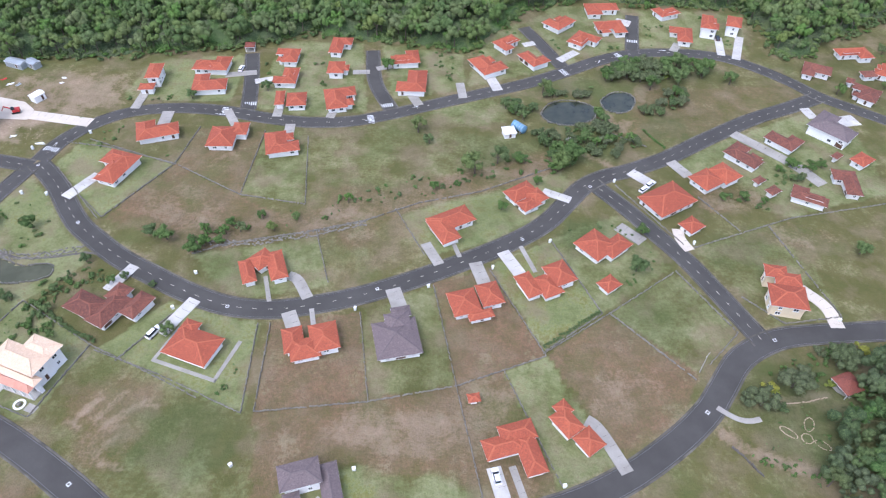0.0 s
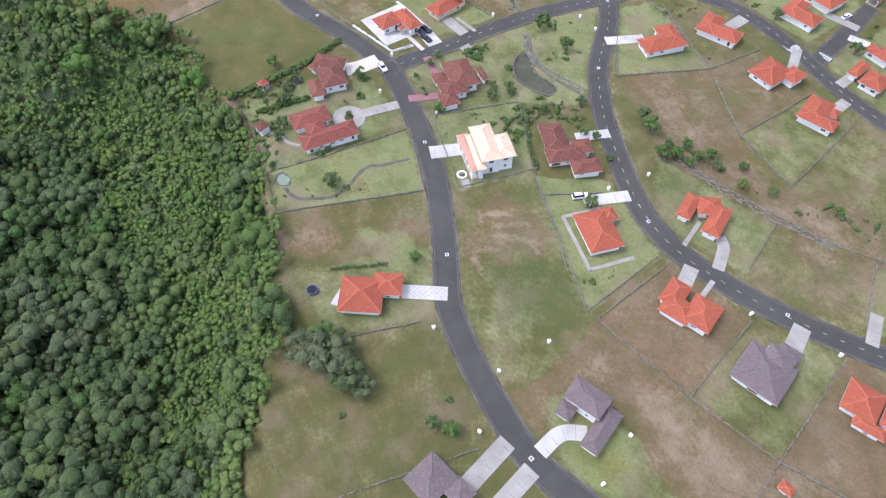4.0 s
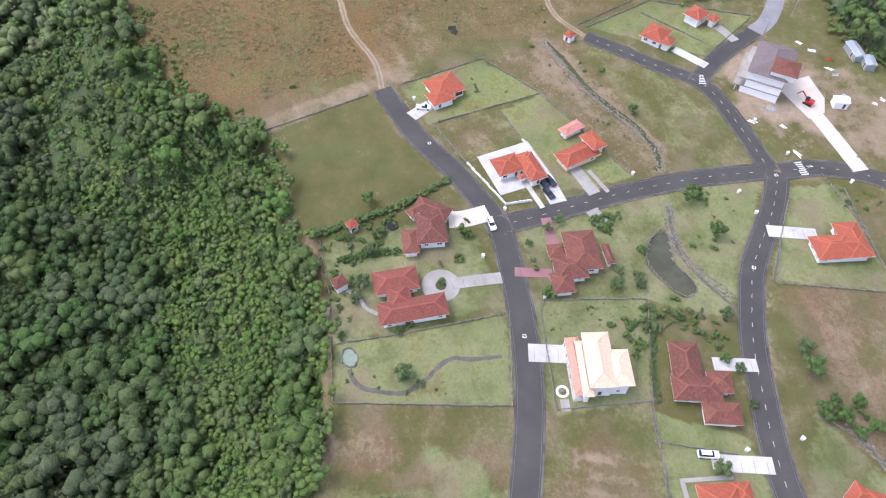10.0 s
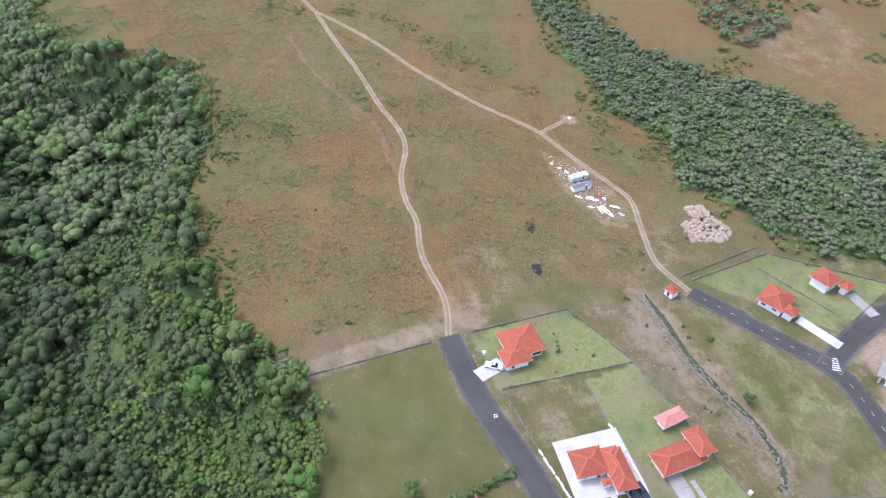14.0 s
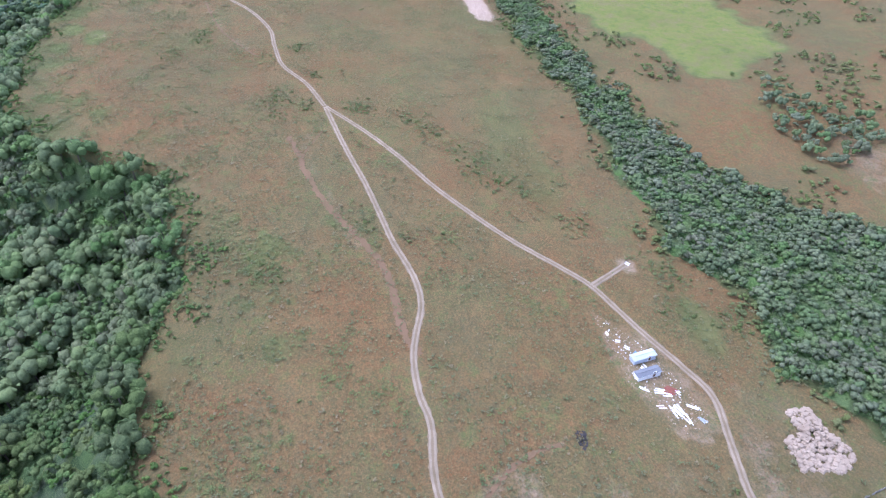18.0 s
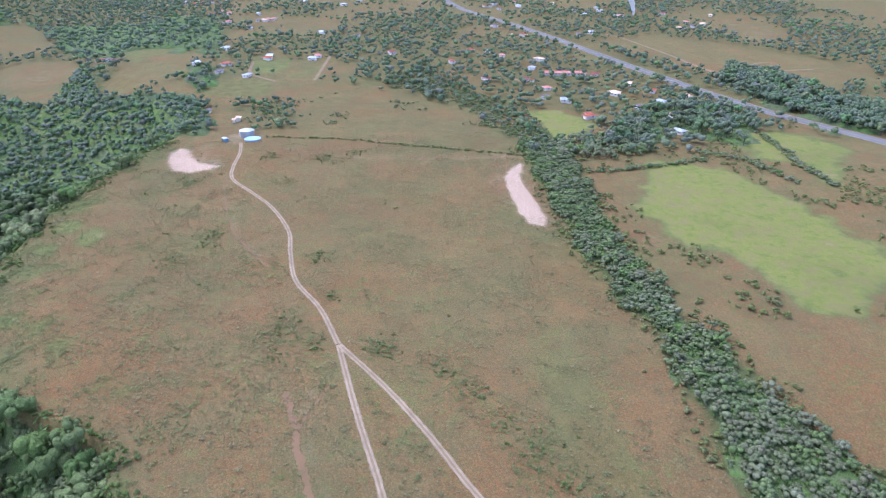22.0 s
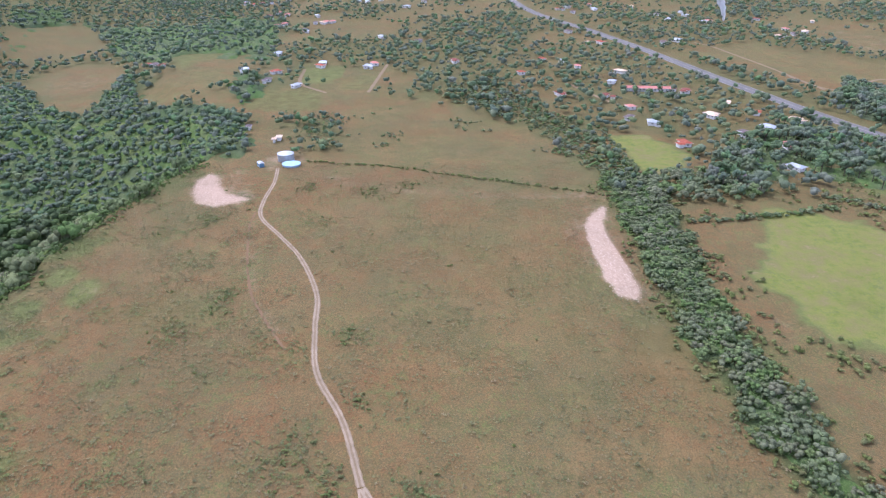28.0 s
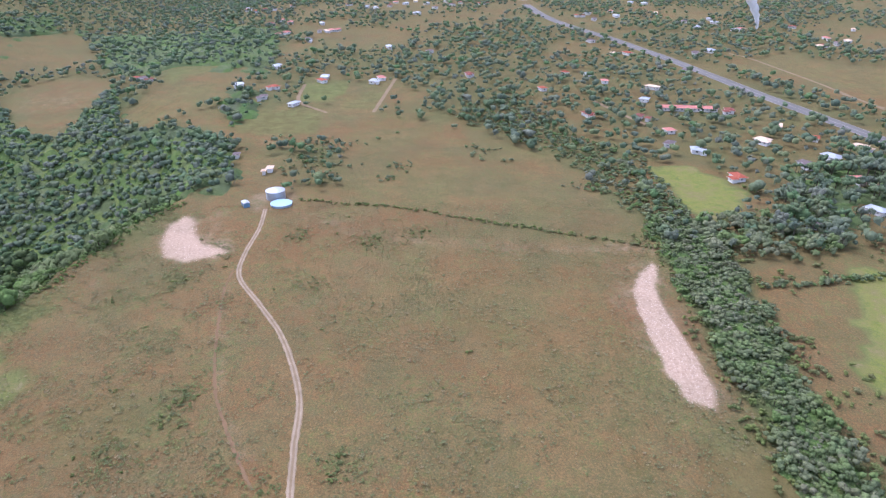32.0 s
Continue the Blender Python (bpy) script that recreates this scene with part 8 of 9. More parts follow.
bar = box_mesh("stripe", -1.2, -0.2, 0, 1.2, 0.2, 0.012, MAT["line"])
for x, y, a, n in [(-143.2, 194.0, 75, 7), (-86.5, 221.2, -8, 6), (-77.3, 226.8, 95, 6), (-28.1, 217.4, 12, 7), (-22.4, 227.8, 105, 6), (53.0, 255.6, 30, 6), (88.4, 283.6, 80, 6), (79.8, 270.2, 30, 6), (-190.0, 190.4, 65, 6)]:
    z = gz(x, y) + 0.14
    cw = tagged(new("crosswalk"), "white striped pedestrian crossing painted on asphalt", "crossing", "crossings")
    cw.matrix_world = pose(x, y, z, 0, 0, a)
    for k in range(n):
        part("stripe", bar, cw, m=pose(0, (k - (n - 1) / 2) * 0.85, 0))
arrow_mesh = mesh_of("road_arrow", [(-1.5, -0.09, z) for z in (0, 0.012)] + [(-1.5, 0.09, z) for z in (0, 0.012)] + [(0.4, 0.09, z) for z in (0, 0.012)] + [(0.4, 0.38, z) for z in (0, 0.012)] + [(1.5, 0.0, z) for z in (0, 0.012)] + [(0.4, -0.38, z) for z in (0, 0.012)] + [(0.4, -0.09, z) for z in (0, 0.012)], [(13, 11, 9, 7, 5, 3, 1)[::-1]] + [(2 * k, (2 * k + 2) % 14, (2 * k + 3) % 14, 2 * k + 1) for k in range(7)], MAT["line"])
for x, y, a in [(-143.0, 197.0, 65), (-88.0, 219.0, -8), (-29.0, 217.0, 12), (-11.0, 227.0, 22), (70.0, 265.0, 60), (101.0, 276.0, 0), (79.0, 270.0, 30)]:
    ar = tagged(new("road_arrow", arrow_mesh), "white painted direction arrow on asphalt", "road marking", "road arrows")
    ar.matrix_world = pose(x, y, gz(x, y) + 0.14, 0, 0, a)
box_body = box_mesh("utility_box", -0.4, -0.3, -0.2, 0.4, 0.3, 1.1, MAT["trim"], 0.05)
box_cap = box_mesh("cap", -0.47, -0.37, 1.1, 0.47, 0.37, 1.22, MAT["trim"], 0.03)
ub = tagged(new("utility_box", box_body), "small white rendered meter pillar at the roadside", "meter pillar", "meter pillars")
part("cap", box_cap, ub)
for k, (x, y) in enumerate([(-42.2, 42.7), (-51.3, 55.9), (-25.2, 120.2), (-4.1, 129.4), (9.4, 61.9), (28.9, 67.0), (34.9, 149.8), (15.7, 137.6), (-74.6, 133.4), (-70.2, 50.0), (-20.9, 70.7), (-50.2, 71.3), (-16.7, 57.6), (-77.6, 119.5), (-132.2, 96.2), (-161.0, 142.9), (-150.4, 86.8), (-149.8, 194.0), (-166.1, 194.1), (-142.6, 168.9), (-132.7, 204.6), (-134.0, 168.5), (116.3, 118.6), (61.6, 181.4), (82.0, 150.2), (-163.2, 100.0), (-216.8, 93.4)]):
    m = pose(x, y, gz(x, y), 0, 0, (k * 37) % 90)
    if k == 0:
        ub.matrix_world = m
    else:
        copy_thing(ub, m)


def utility_pole(x, y, yaw):
    bm = bmesh.new()
    bmesh.ops.create_cone(bm, cap_ends=True, segments=8, radius1=0.16, radius2=0.1, depth=9.5, matrix=Matrix.Translation((0, 0, 4.25)))
    me = bpy.data.meshes.new("utility_pole")
    bm.to_mesh(me)
    bm.free()
    me.materials.append(MAT["concrete"])
    ob = tagged(new("utility_pole", me), "grey concrete utility pole with a crossarm", "pole", "utility poles")
    ob.matrix_world = pose(x, y, gz(x, y), 0, 0, yaw)
    part("crossarm", box_mesh("crossarm", -1.1, -0.07, 8.2, 1.1, 0.07, 8.35, MAT["concrete"]), ob)
    for u in (-0.9, 0.0, 0.9):
        part("insulator", box_mesh("insulator", u - 0.05, -0.05, 8.35, u + 0.05, 0.05, 8.55, MAT["trim"], 0.015), ob)


for x, y, a in [(-208.0, 246.5, 20), (-214.0, 252.5, 40), (-236.5, 275.8, 40), (-200, 225, 15), (70, 100, 45), (46, 196, 30)]:
    utility_pole(x, y, a)


# ---- vehicles ----
def car(x, y, yaw, paint, label, long=4.6, tall=1.5, pickup=False):
    """A car with body, cabin glass and four wheels; its nose points along +x."""
    def shell(name, profile, wide, top_in, material):
        v, f, n = [], [], len(profile)
        for s in (-1, 1):
            for px, pz in profile:
                g = top_in * max(0.0, (pz - 0.7)) if pz > 0.7 else 0.0
                v.append((px, s * (wide / 2 - g), pz))
        f = [tuple(range(n))[::-1], tuple(range(n, 2 * n))] + [(k, (k + 1) % n, (k + 1) % n + n, k + n) for k in range(n)]
        return mesh_of(name, v, [tuple(reversed(q)) for q in f], material)
    h = long / 2
    body = shell("body", [(-h, 0.35), (-h, 0.85), (-h + 0.1, 0.98), (h - 1.2, 0.95), (h - 0.15, 0.8), (h, 0.6), (h, 0.32)], 1.8, 0.1, MAT[paint])
    ob = tagged(new("car"), label, "car", "parked cars")
    ob.matrix_world = pose(x, y, gz(x, y) + 0.16, 0, 0, yaw)
    part("body", body, ob)
    back = -0.4 if pickup else -h + 0.45
    part("windows", shell("windows", [(back - 0.25, 0.96), (back + 0.15, tall - 0.06), (h - 2.1, tall - 0.06), (h - 1.25, 0.94)], 1.66, 0.28, MAT["glass"]), ob, "dark car windows")
    part("car_roof", box_mesh("car_roof", back + 0.1, -0.58, tall - 0.07, h - 2.05, 0.58, tall, MAT[paint], 0.03), ob)
    bm = bmesh.new()
    bmesh.ops.create_cone(bm, cap_ends=True, segments=12, radius1=0.33, radius2=0.33, depth=0.22, matrix=Matrix.Rotation(radians(90), 4, "X"))
    tyre = bpy.data.meshes.new("wheel")
    bm.to_mesh(tyre)
    bm.free()
    tyre.materials.append(MAT["rubber"])
    rim = box_mesh("rim", -0.16, -0.125, -0.16, 0.16, 0.125, 0.16, MAT["metal"], 0.08)
    for u in (-h + 0.85, h - 0.9):
        for s in (-0.8, 0.8):
            part("rim", rim, part("wheel", tyre, ob, m=pose(u, s, 0.33)))
    for s in (-0.62, 0.62):
        part("headlight", box_mesh("headlight", h - 0.12, s - 0.18, 0.62, h + 0.01, s + 0.18, 0.76, MAT["glass"], 0.02), ob)
        part("tail_light", box_mesh("tail_light", -h - 0.01, s - 0.16, 0.72, -h + 0.08, s + 0.16, 0.9, MAT["red"], 0.02), ob)


for row in [(-168.2, 115.2, 8, "car_dark", "dark blue car parked on a white drive", 4.7, 1.6), (-167.7, 117.6, 8, "car_dark", "dark blue car parked on a white drive", 4.7, 1.6), (-163.5, 114.8, 5, "car_dark", "dark car parked on a white drive", 4.6, 1.5),
            (-159.6, 93.9, -8, "car_white", "white car waiting at the road junction", 4.8, 1.5), (-211.6, 94.6, 60, "car_white", "white pickup truck on a paved drive", 5.0, 1.7, True), (-80.2, 110.4, 63, "car_white", "white van parked beside a driveway", 5.0, 1.8),
            (12.9, 69.2, 102, "car_white", "white car parked on a pale drive", 4.4, 1.5), (129.6, 287.4, 80, "car_dark", "dark car parked before a tall house", 4.5, 1.5), (74.2, 179.8, 40, "car_white", "white car parked beside an orange-roofed house", 4.5, 1.5), (71.4, 176.9, 40, "car_white", "white car parked beside an orange-roofed house", 4.5, 1.5), (-86.0, 252.0, 85, "car_white", "white car parked in a short close", 4.4, 1.5)]:
    car(*row)


# ---- small buildings ----
def hut(label, roof, x, y, size, yaw, eave=2.3, walls=False, name="garden_hut"):
    """A tiled roof on posts, or on low walls."""
    ob = tagged(new(name), label, "hut")
    ob.matrix_world = pose(x, y, gz(x, y), 0, 0, yaw)
    part("roof", hip_roof(size, size, eave, 0.55, MAT[roof]), ob)
    a = size / 2 - 0.4
    if walls:
        part("wall", wall_box(size - 0.8, size - 0.8, eave + 0.05, MAT["white_wall"]), ob)
        d = part("door", DOOR[0], ob, m=pose(0, -size / 2 + 0.4, 0.1))
        part("door_leaf", DOOR[1], d)
    else:
        part("floor_slab", box_mesh("floor_slab", -a - 0.2, -a - 0.2, -0.4, a + 0.2, a + 0.2, 0.1, MAT["concrete"]), ob)
        me = box_mesh("post", -0.1, -0.1, 0.1, 0.1, 0.1, eave + 0.05, MAT["trim"], 0.02)
        for u in (-a, a):
            for w in (-a, a):
                part("post", me, ob, m=pose(u, w, 0))
    return ob


hut("white garden hut with a small orange tile roof", "orange", -226.1, 158.0, 3.6, 20, walls=True)
hut("gatehouse with a red tile roof by the worn road", "orange", -246.0, 264.4, 7.0, 30, 3.0, True)
hut("open garden shelter with an orange tile roof", "orange", -173.1, 56.8, 3.0, 15)
hut("white garden hut with a maroon tile roof", "maroon", -156.0, 47.4, 3.8, 10, walls=True)
hut("open roadside shelter with a red tile roof", "redtile", -85.3, 268.5, 4.5, 5)
hut("round garden shelter with a faded red roof", "redtile", 108.0, 95.5, 6.2, 20)
hut("white storage hut with a white sheet roof on a mown field", "trim", 25.7, 209.0, 5.0, 12, 2.2, walls=True)


def drum(name, label, x, y, radius, high, wall, roof=0.0, top=None, category="tank", rim=True, up=-0.3):
    """A round tank: wall, a cone or flat lid, and hoops."""
    n = 32
    v = [(radius * math.cos(6.283 * k / n), radius * math.sin(6.283 * k / n), z) for z in (up, high) for k in range(n)]
    f = [(k, (k + 1) % n, n + (k + 1) % n, n + k) for k in range(n)]
    ob = tagged(new(name, mesh_of(name, v, f, MAT[wall])), label, category)
    ob.matrix_world = pose(x, y, gz(x, y))
    r2 = radius * 1.04
    lid = [(r2 * math.cos(6.283 * k / n), r2 * math.sin(6.283 * k / n), high + 0.02) for k in range(n)] + [(0, 0, high + 0.05 + roof)]
    part("lid", mesh_of("lid", lid, [(k, (k + 1) % n, n) for k in range(n)] + [tuple(range(n))[::-1]], MAT[top or wall]), ob)
    if rim:
        for z in np.linspace(high * 0.25, high * 0.92, 4):
            hv = [((radius + g) * math.cos(6.283 * k / n), (radius + g) * math.sin(6.283 * k / n), z + dz) for g, dz in ((0.0, -0.06), (0.08, -0.06), (0.08, 0.06), (0.0, 0.06)) for k in range(n)]
            part("hoop", mesh_of("hoop", hv, [(r * n + k, r * n + (k + 1) % n, (r + 1) % 4 * n + (k + 1) % n, (r + 1) % 4 * n + k) for r in range(4) for k in range(n)], MAT["metal"]), ob)
    return ob


drum("water_tank", "silver steel water tank with a low cone roof", -741.0, 11.5, 5.2, 4.6, "metal", 1.6)
drum("covered_reservoir", "low round reservoir under a pale blue cover", -729.5, 16.5, 5.6, 1.4, "sky_blue", 0.25)
tk = drum("blue_tank", "blue cylindrical storage tank lying beside a hut", 0, 0, 1.55, 5.6, "blue", 0.35, None, "tank", True, 0.0)
tk.matrix_world = pose(27.9, 214.0, gz(30, 212) + 2.1, 90, 0, 42)
saddle = box_mesh("saddle", -1.3, -0.25, -0.9, 1.3, 0.25, 0.9, MAT["concrete"], 0.03)
for u in (1.2, 4.4):
    part("saddle", saddle, tk, "concrete cradle", pose(0, -1.45, u, -90, 0, 0))
tr = drum("trampoline", "round garden trampoline with a blue edge", -97.4, 30.6, 1.45, 0.8, "navy", 0.0, "rubber", "trampoline", False, 0.68)
rv_ = [(r * math.cos(6.283 * k / 24), r * math.sin(6.283 * k / 24), z) for r, z in ((1.22, 0.85), (1.22, 0.88), (1.48, 0.88), (1.48, 0.8)) for k in range(24)]
part("pad", mesh_of("pad", rv_, [(a * 24 + k, a * 24 + (k + 1) % 24, (a + 1) % 4 * 24 + (k + 1) % 24, (a + 1) % 4 * 24 + k) for a in range(4) for k in range(24)], MAT["navy"]), tr, "blue padded rim")
leg = box_mesh("leg", -0.04, -0.04, -0.2, 0.04, 0.04, 0.7, MAT["metal"])
for k in range(6):
    part("leg", leg, tr, m=pose(1.6 * math.cos(k * 1.047), 1.6 * math.sin(k * 1.047), 0))
drum("fire_ring", "round dark garden fire pit", -169.8, 67.5, 1.5, 0.5, "kerb", 0.0, "rubber", "fire pit", False)
slab("ornamental_path", "pale paved stub leading to an ornamental ring", [(-105.4, 85.6), (-102.6, 84.6), (-101.9, 86.6), (-104.7, 87.7)], "concrete", 0.12, "paving")
rng = [(-107.0 + r * math.cos(6.283 * k / 24), 87.2 + r * math.sin(6.283 * k / 24), gz(-107, 87.2) + z) for r, z in ((1.05, 0.05), (1.05, 0.22), (1.6, 0.22), (1.6, 0.05)) for k in range(24)]
tagged(new("ornamental_ring", mesh_of("ornamental_ring", rng, [(a * 24 + k, a * 24 + (k + 1) % 24, (a + 1) % 4 * 24 + (k + 1) % 24, (a + 1) % 4 * 24 + k) for a in range(4) for k in range(24)], MAT["trim"])), "white ornamental garden ring round a small basin", "garden ornament")
drum("garden_basin", "small dark round basin inside a white ring", -107.0, 87.2, 0.5, 0.6, "stone", 0.1, None, "basin", False)
bed = [(-146.2 + 1.5 * math.cos(a * 0.628), 72.2 + 1.5 * math.sin(a * 0.628)) for a in range(10)]
slab("planted_circle", "round bed of soil and grass in a turning circle", bed, "green_bed", 0.24, "flower bed")


def shed(label, x, y, l, w, yaw, high, wall, roof, name="metal_shed"):
    ob = tagged(new(name), label, "shed")
    ob.matrix_world = pose(x, y, gz(x, y), 0, 0, yaw)
    part("wall", wall_box(l, w, high, MAT[wall]), ob)
    part("roof", hip_roof(l + 0.4, w + 0.4, high, 0.22, MAT[roof], True), ob)
    d = part("door", DOOR[0], ob, m=pose(l * 0.2, -w / 2, 0.1))
    part("door_leaf", DOOR[1], d)


shed("long grey metal shed at the wood's edge", -180.5, 251.0, 8.5, 3.6, -20, 2.4, "metal", "metal")
shed("grey metal shed with a pale roof", -173.5, 251.0, 5.5, 3.4, -30, 2.4, "metal", "metal")
shed("pale blue site cabin in a storage yard", -289.6, 153.8, 7.4, 2.5, 98, 1.6, "cabin_blue", "cabin_blue", "site_cabin")
shed("white site cabin with a grey roof in a storage yard", -283.6, 152.4, 7.4, 2.4, 98, 1.5, "trim", "slate", "site_cabin")
shed("green waste container beside the worn road", -228.2, 264.4, 5.5, 2.4, 45, 1.8, "green", "green", "waste_container")
shed("white site hut with dark openings", -161.5, 226.6, 4.6, 3.4, 60, 2.6, "white_wall", "white_wall", "site_hut")
shed("small dark hut beside the water tank", -728.8, -2.3, 4.5, 3.0, 30, 2.4, "blue", "metal")


def unfinished_building():
    """Concrete frame with a flat deck and, behind it, tiled roofs."""
    ob = tagged(new("unfinished_building"), "unfinished pale concrete block with grey and maroon tile roofs", "building")
    x, y, yaw = -182.0, 209.5, -52
    ob.matrix_world = pose(x, y, gz(x, y), 0, 0, yaw)
    for k, z in enumerate((0.0, 3.0, 6.0)):
        part("deck", box_mesh("deck", -9.5, -9.0 + 1.2 * k, z - 0.3, 9.5, 7.5, z, MAT["concrete"] if k else MAT["pale_paving"]), ob)
    col = box_mesh("column", -0.2, -0.2, 0, 0.2, 0.2, 2.7, MAT["pale_paving"])
    for k in range(2):
        for u in (-9.2, -4.6, 0.0, 4.6, 9.2):
            part("column", col, ob, m=pose(u, -6.8 + 1.2 * k, k * 3.0))
        part("wall", box_mesh("wall", -9.3, -5.2 + k, k * 3.0, 9.3, 7.3, k * 3.0 + 2.7, MAT["white_wall"]), ob)
        for u in (-7.0, -2.3, 2.3, 7.0):
            fr, pn, sl = window_set(1.5, 1.2)
            w = part("window", fr, ob, m=pose(u, -5.2 + k, k * 3.0 + 0.9))
            part("pane", pn, w)
    part("wall", box_mesh("wall", -9.0, -4.6, 6.0, 9.0, 7.2, 8.7, MAT["white_wall"]), ob)
    part("roof", hip_roof(19.5, 13.0, 8.7, 0.36, MAT["grey"]), ob, m=pose(0, 1.4, 0))
    part("wall", box_mesh("wall", 1.0, 2.0, 8.7, 8.5, 9.5, 10.9, MAT["white_wall"]), ob)
    part("roof", hip_roof(9.0, 8.6, 10.9, 0.38, MAT["maroon"]), ob, m=pose(4.8, 5.8, 0))


unfinished_building()


def digger(x, y, yaw):
    ob = tagged(new("excavator"), "red excavator standing on a concrete yard", "excavator")
    ob.matrix_world = pose(x, y, gz(x, y) + 0.15, 0, 0, yaw)
    for s in (-0.9, 0.9):
        part("track", box_mesh("track", -1.5, s - 0.25, 0, 1.5, s + 0.25, 0.7, MAT["rubber"], 0.15), ob)
    part("body", box_mesh("body", -1.6, -1.1, 0.75, 1.0, 1.1, 1.8, MAT["red"], 0.12), ob)
    part("cab", box_mesh("cab", 0.0, 0.1, 1.8, 1.2, 1.0, 2.9, MAT["glass"], 0.08), ob)
    part("boom", box_mesh("boom", -0.2, -0.18, -0.18, 3.2, 0.18, 0.18, MAT["red"], 0.05), ob, m=pose(0.9, -0.4, 1.5, 0, -35, 0))
    part("arm", box_mesh("arm", 0, -0.14, -0.14, 2.2, 0.14, 0.14, MAT["red"], 0.04), ob, m=pose(3.4, -0.4, 3.3, 0, 55, 0))


digger(-166.0, 217.0, 200)


def heap(name, label, outline, count, size, material, seed, category="rubble", mound=0.0):
    """Broken stones lying in an outline, in one mesh."""
    rnd = random.Random(seed)
    xs, ys = [p[0] for p in outline], [p[1] for p in outline]
    v, f, made = [], [], 0
    cx, cy = sum(xs) / len(xs), sum(ys) / len(ys)
    reach = max(math.hypot(x - cx, y - cy) for x, y in outline)
    while made < count:
        x, y = rnd.uniform(min(xs), max(xs)), rnd.uniform(min(ys), max(ys))
        if not inside(outline, np.array([x]), np.array([y]))[0]:
            continue
        made += 1
        s = size * rnd.uniform(0.4, 1.4)
        z = gz(x, y) + mound * max(0, 1 - math.hypot(x - cx, y - cy) / reach) * rnd.uniform(0.3, 1)
        i = len(v)
        for a in range(5):
            v.append((x + s * math.cos(a * 1.257 + s) * rnd.uniform(0.7, 1.2), y + s * math.sin(a * 1.257 + s) * rnd.uniform(0.7, 1.2), z - 0.25))
        for a in range(5):
            v.append((x + s * 0.6 * math.cos(a * 1.257 + s), y + s * 0.6 * math.sin(a * 1.257 + s), z + s * rnd.uniform(0.15, 0.4)))
        f += [(i + a, i + (a + 1) % 5, i + 5 + (a + 1) % 5, i + 5 + a) for a in range(5)] + [tuple(range(i + 5, i + 10))]
    return tagged(new(name, mesh_of(name, v, f, MAT[material])), label, category, kind="stuff")


heap("rubble_strip", "long strip of pale broken rock in the dry field", [(p.x, p.y) for p in curve_points(RUBBLE_STRIP + RUBBLE_STRIP[:1], 2.5)[:-1]], 1700, 0.15, "pale_rock", 1)
heap("rubble_spill", "pale broken rock near the water tank", [(p.x, p.y) for p in curve_points(PALE_PATCH + PALE_PATCH[:1], 2.5)[:-1]], 500, 0.14, "pale_rock", 2)
heap("rock_heap", "heap of pale sandstone boulders beside a dirt track", [(-264.9, 185.2), (-265, 192), (-257, 192.5), (-249.4, 195.5), (-244.9, 188.6), (-247.7, 177.6), (-256.7, 179.3), (-257, 184)], 420, 0.85, "sandstone", 3, mound=1.5)
heap("yard_scrap", "scattered white sheets and planks in a storage yard", [(-308, 147), (-300, 153.5), (-285, 160), (-266, 163), (-262, 156), (-282, 148)], 80, 0.26, "trim", 14)
heap("yard_litter", "scattered pale building rubble of a storage yard", [(-310.6, 146), (-300, 153.5), (-285, 160), (-266, 163), (-262, 154), (-282, 146)], 420, 0.24, "sandstone", 4)
heap("site_litter", "scattered stones and rubble round a building site", [(-195, 200), (-150, 196), (-150, 205), (-162, 212), (-178, 232), (-198, 228)], 110, 0.30, "sandstone", 5)
heap("field_stones", "loose stones in a rough plot", [(-226, 127), (-226, 146), (-170, 152), (-165, 144), (-204, 136)], 110, 0.36, "stone", 6)

for k, (x, y) in enumerate([(-245.8, 120.8), (-266.3, 125.9)]):
    heap("brush_pile", "dark burnt heap of cut brush", [(x - 3.0, y - 0.9), (x, y - 1.5), (x + 3.4, y - 0.6), (x + 1.4, y + 1.0), (x - 2.6, y + 1.8)], 110, 0.3, "burnt", 40 + k, "brush pile", 0.5)


def sheet_stack(x, y, l, w, yaw, material, label, rnd):
    ob = tagged(new("sheet_stack"), label, "building material", "building materials")
    ob.matrix_world = pose(x, y, gz(x, y), 0, 0, yaw)
    n = max(2, int(w / 0.62))
    for k in range(n):
        u = (k + 0.5) / n * w - w / 2
        part("board", box_mesh("board", -l / 2 * rnd.uniform(0.7, 1.0), -0.23, 0, l / 2 * rnd.uniform(0.7, 1.0), 0.23, 0.1, MAT[material], 0.02), ob, m=pose(rnd.uniform(-0.3, 0.3), u, -0.03 + 0.07 * (k % 2), 0, 0, rnd.uniform(-9, 9)))


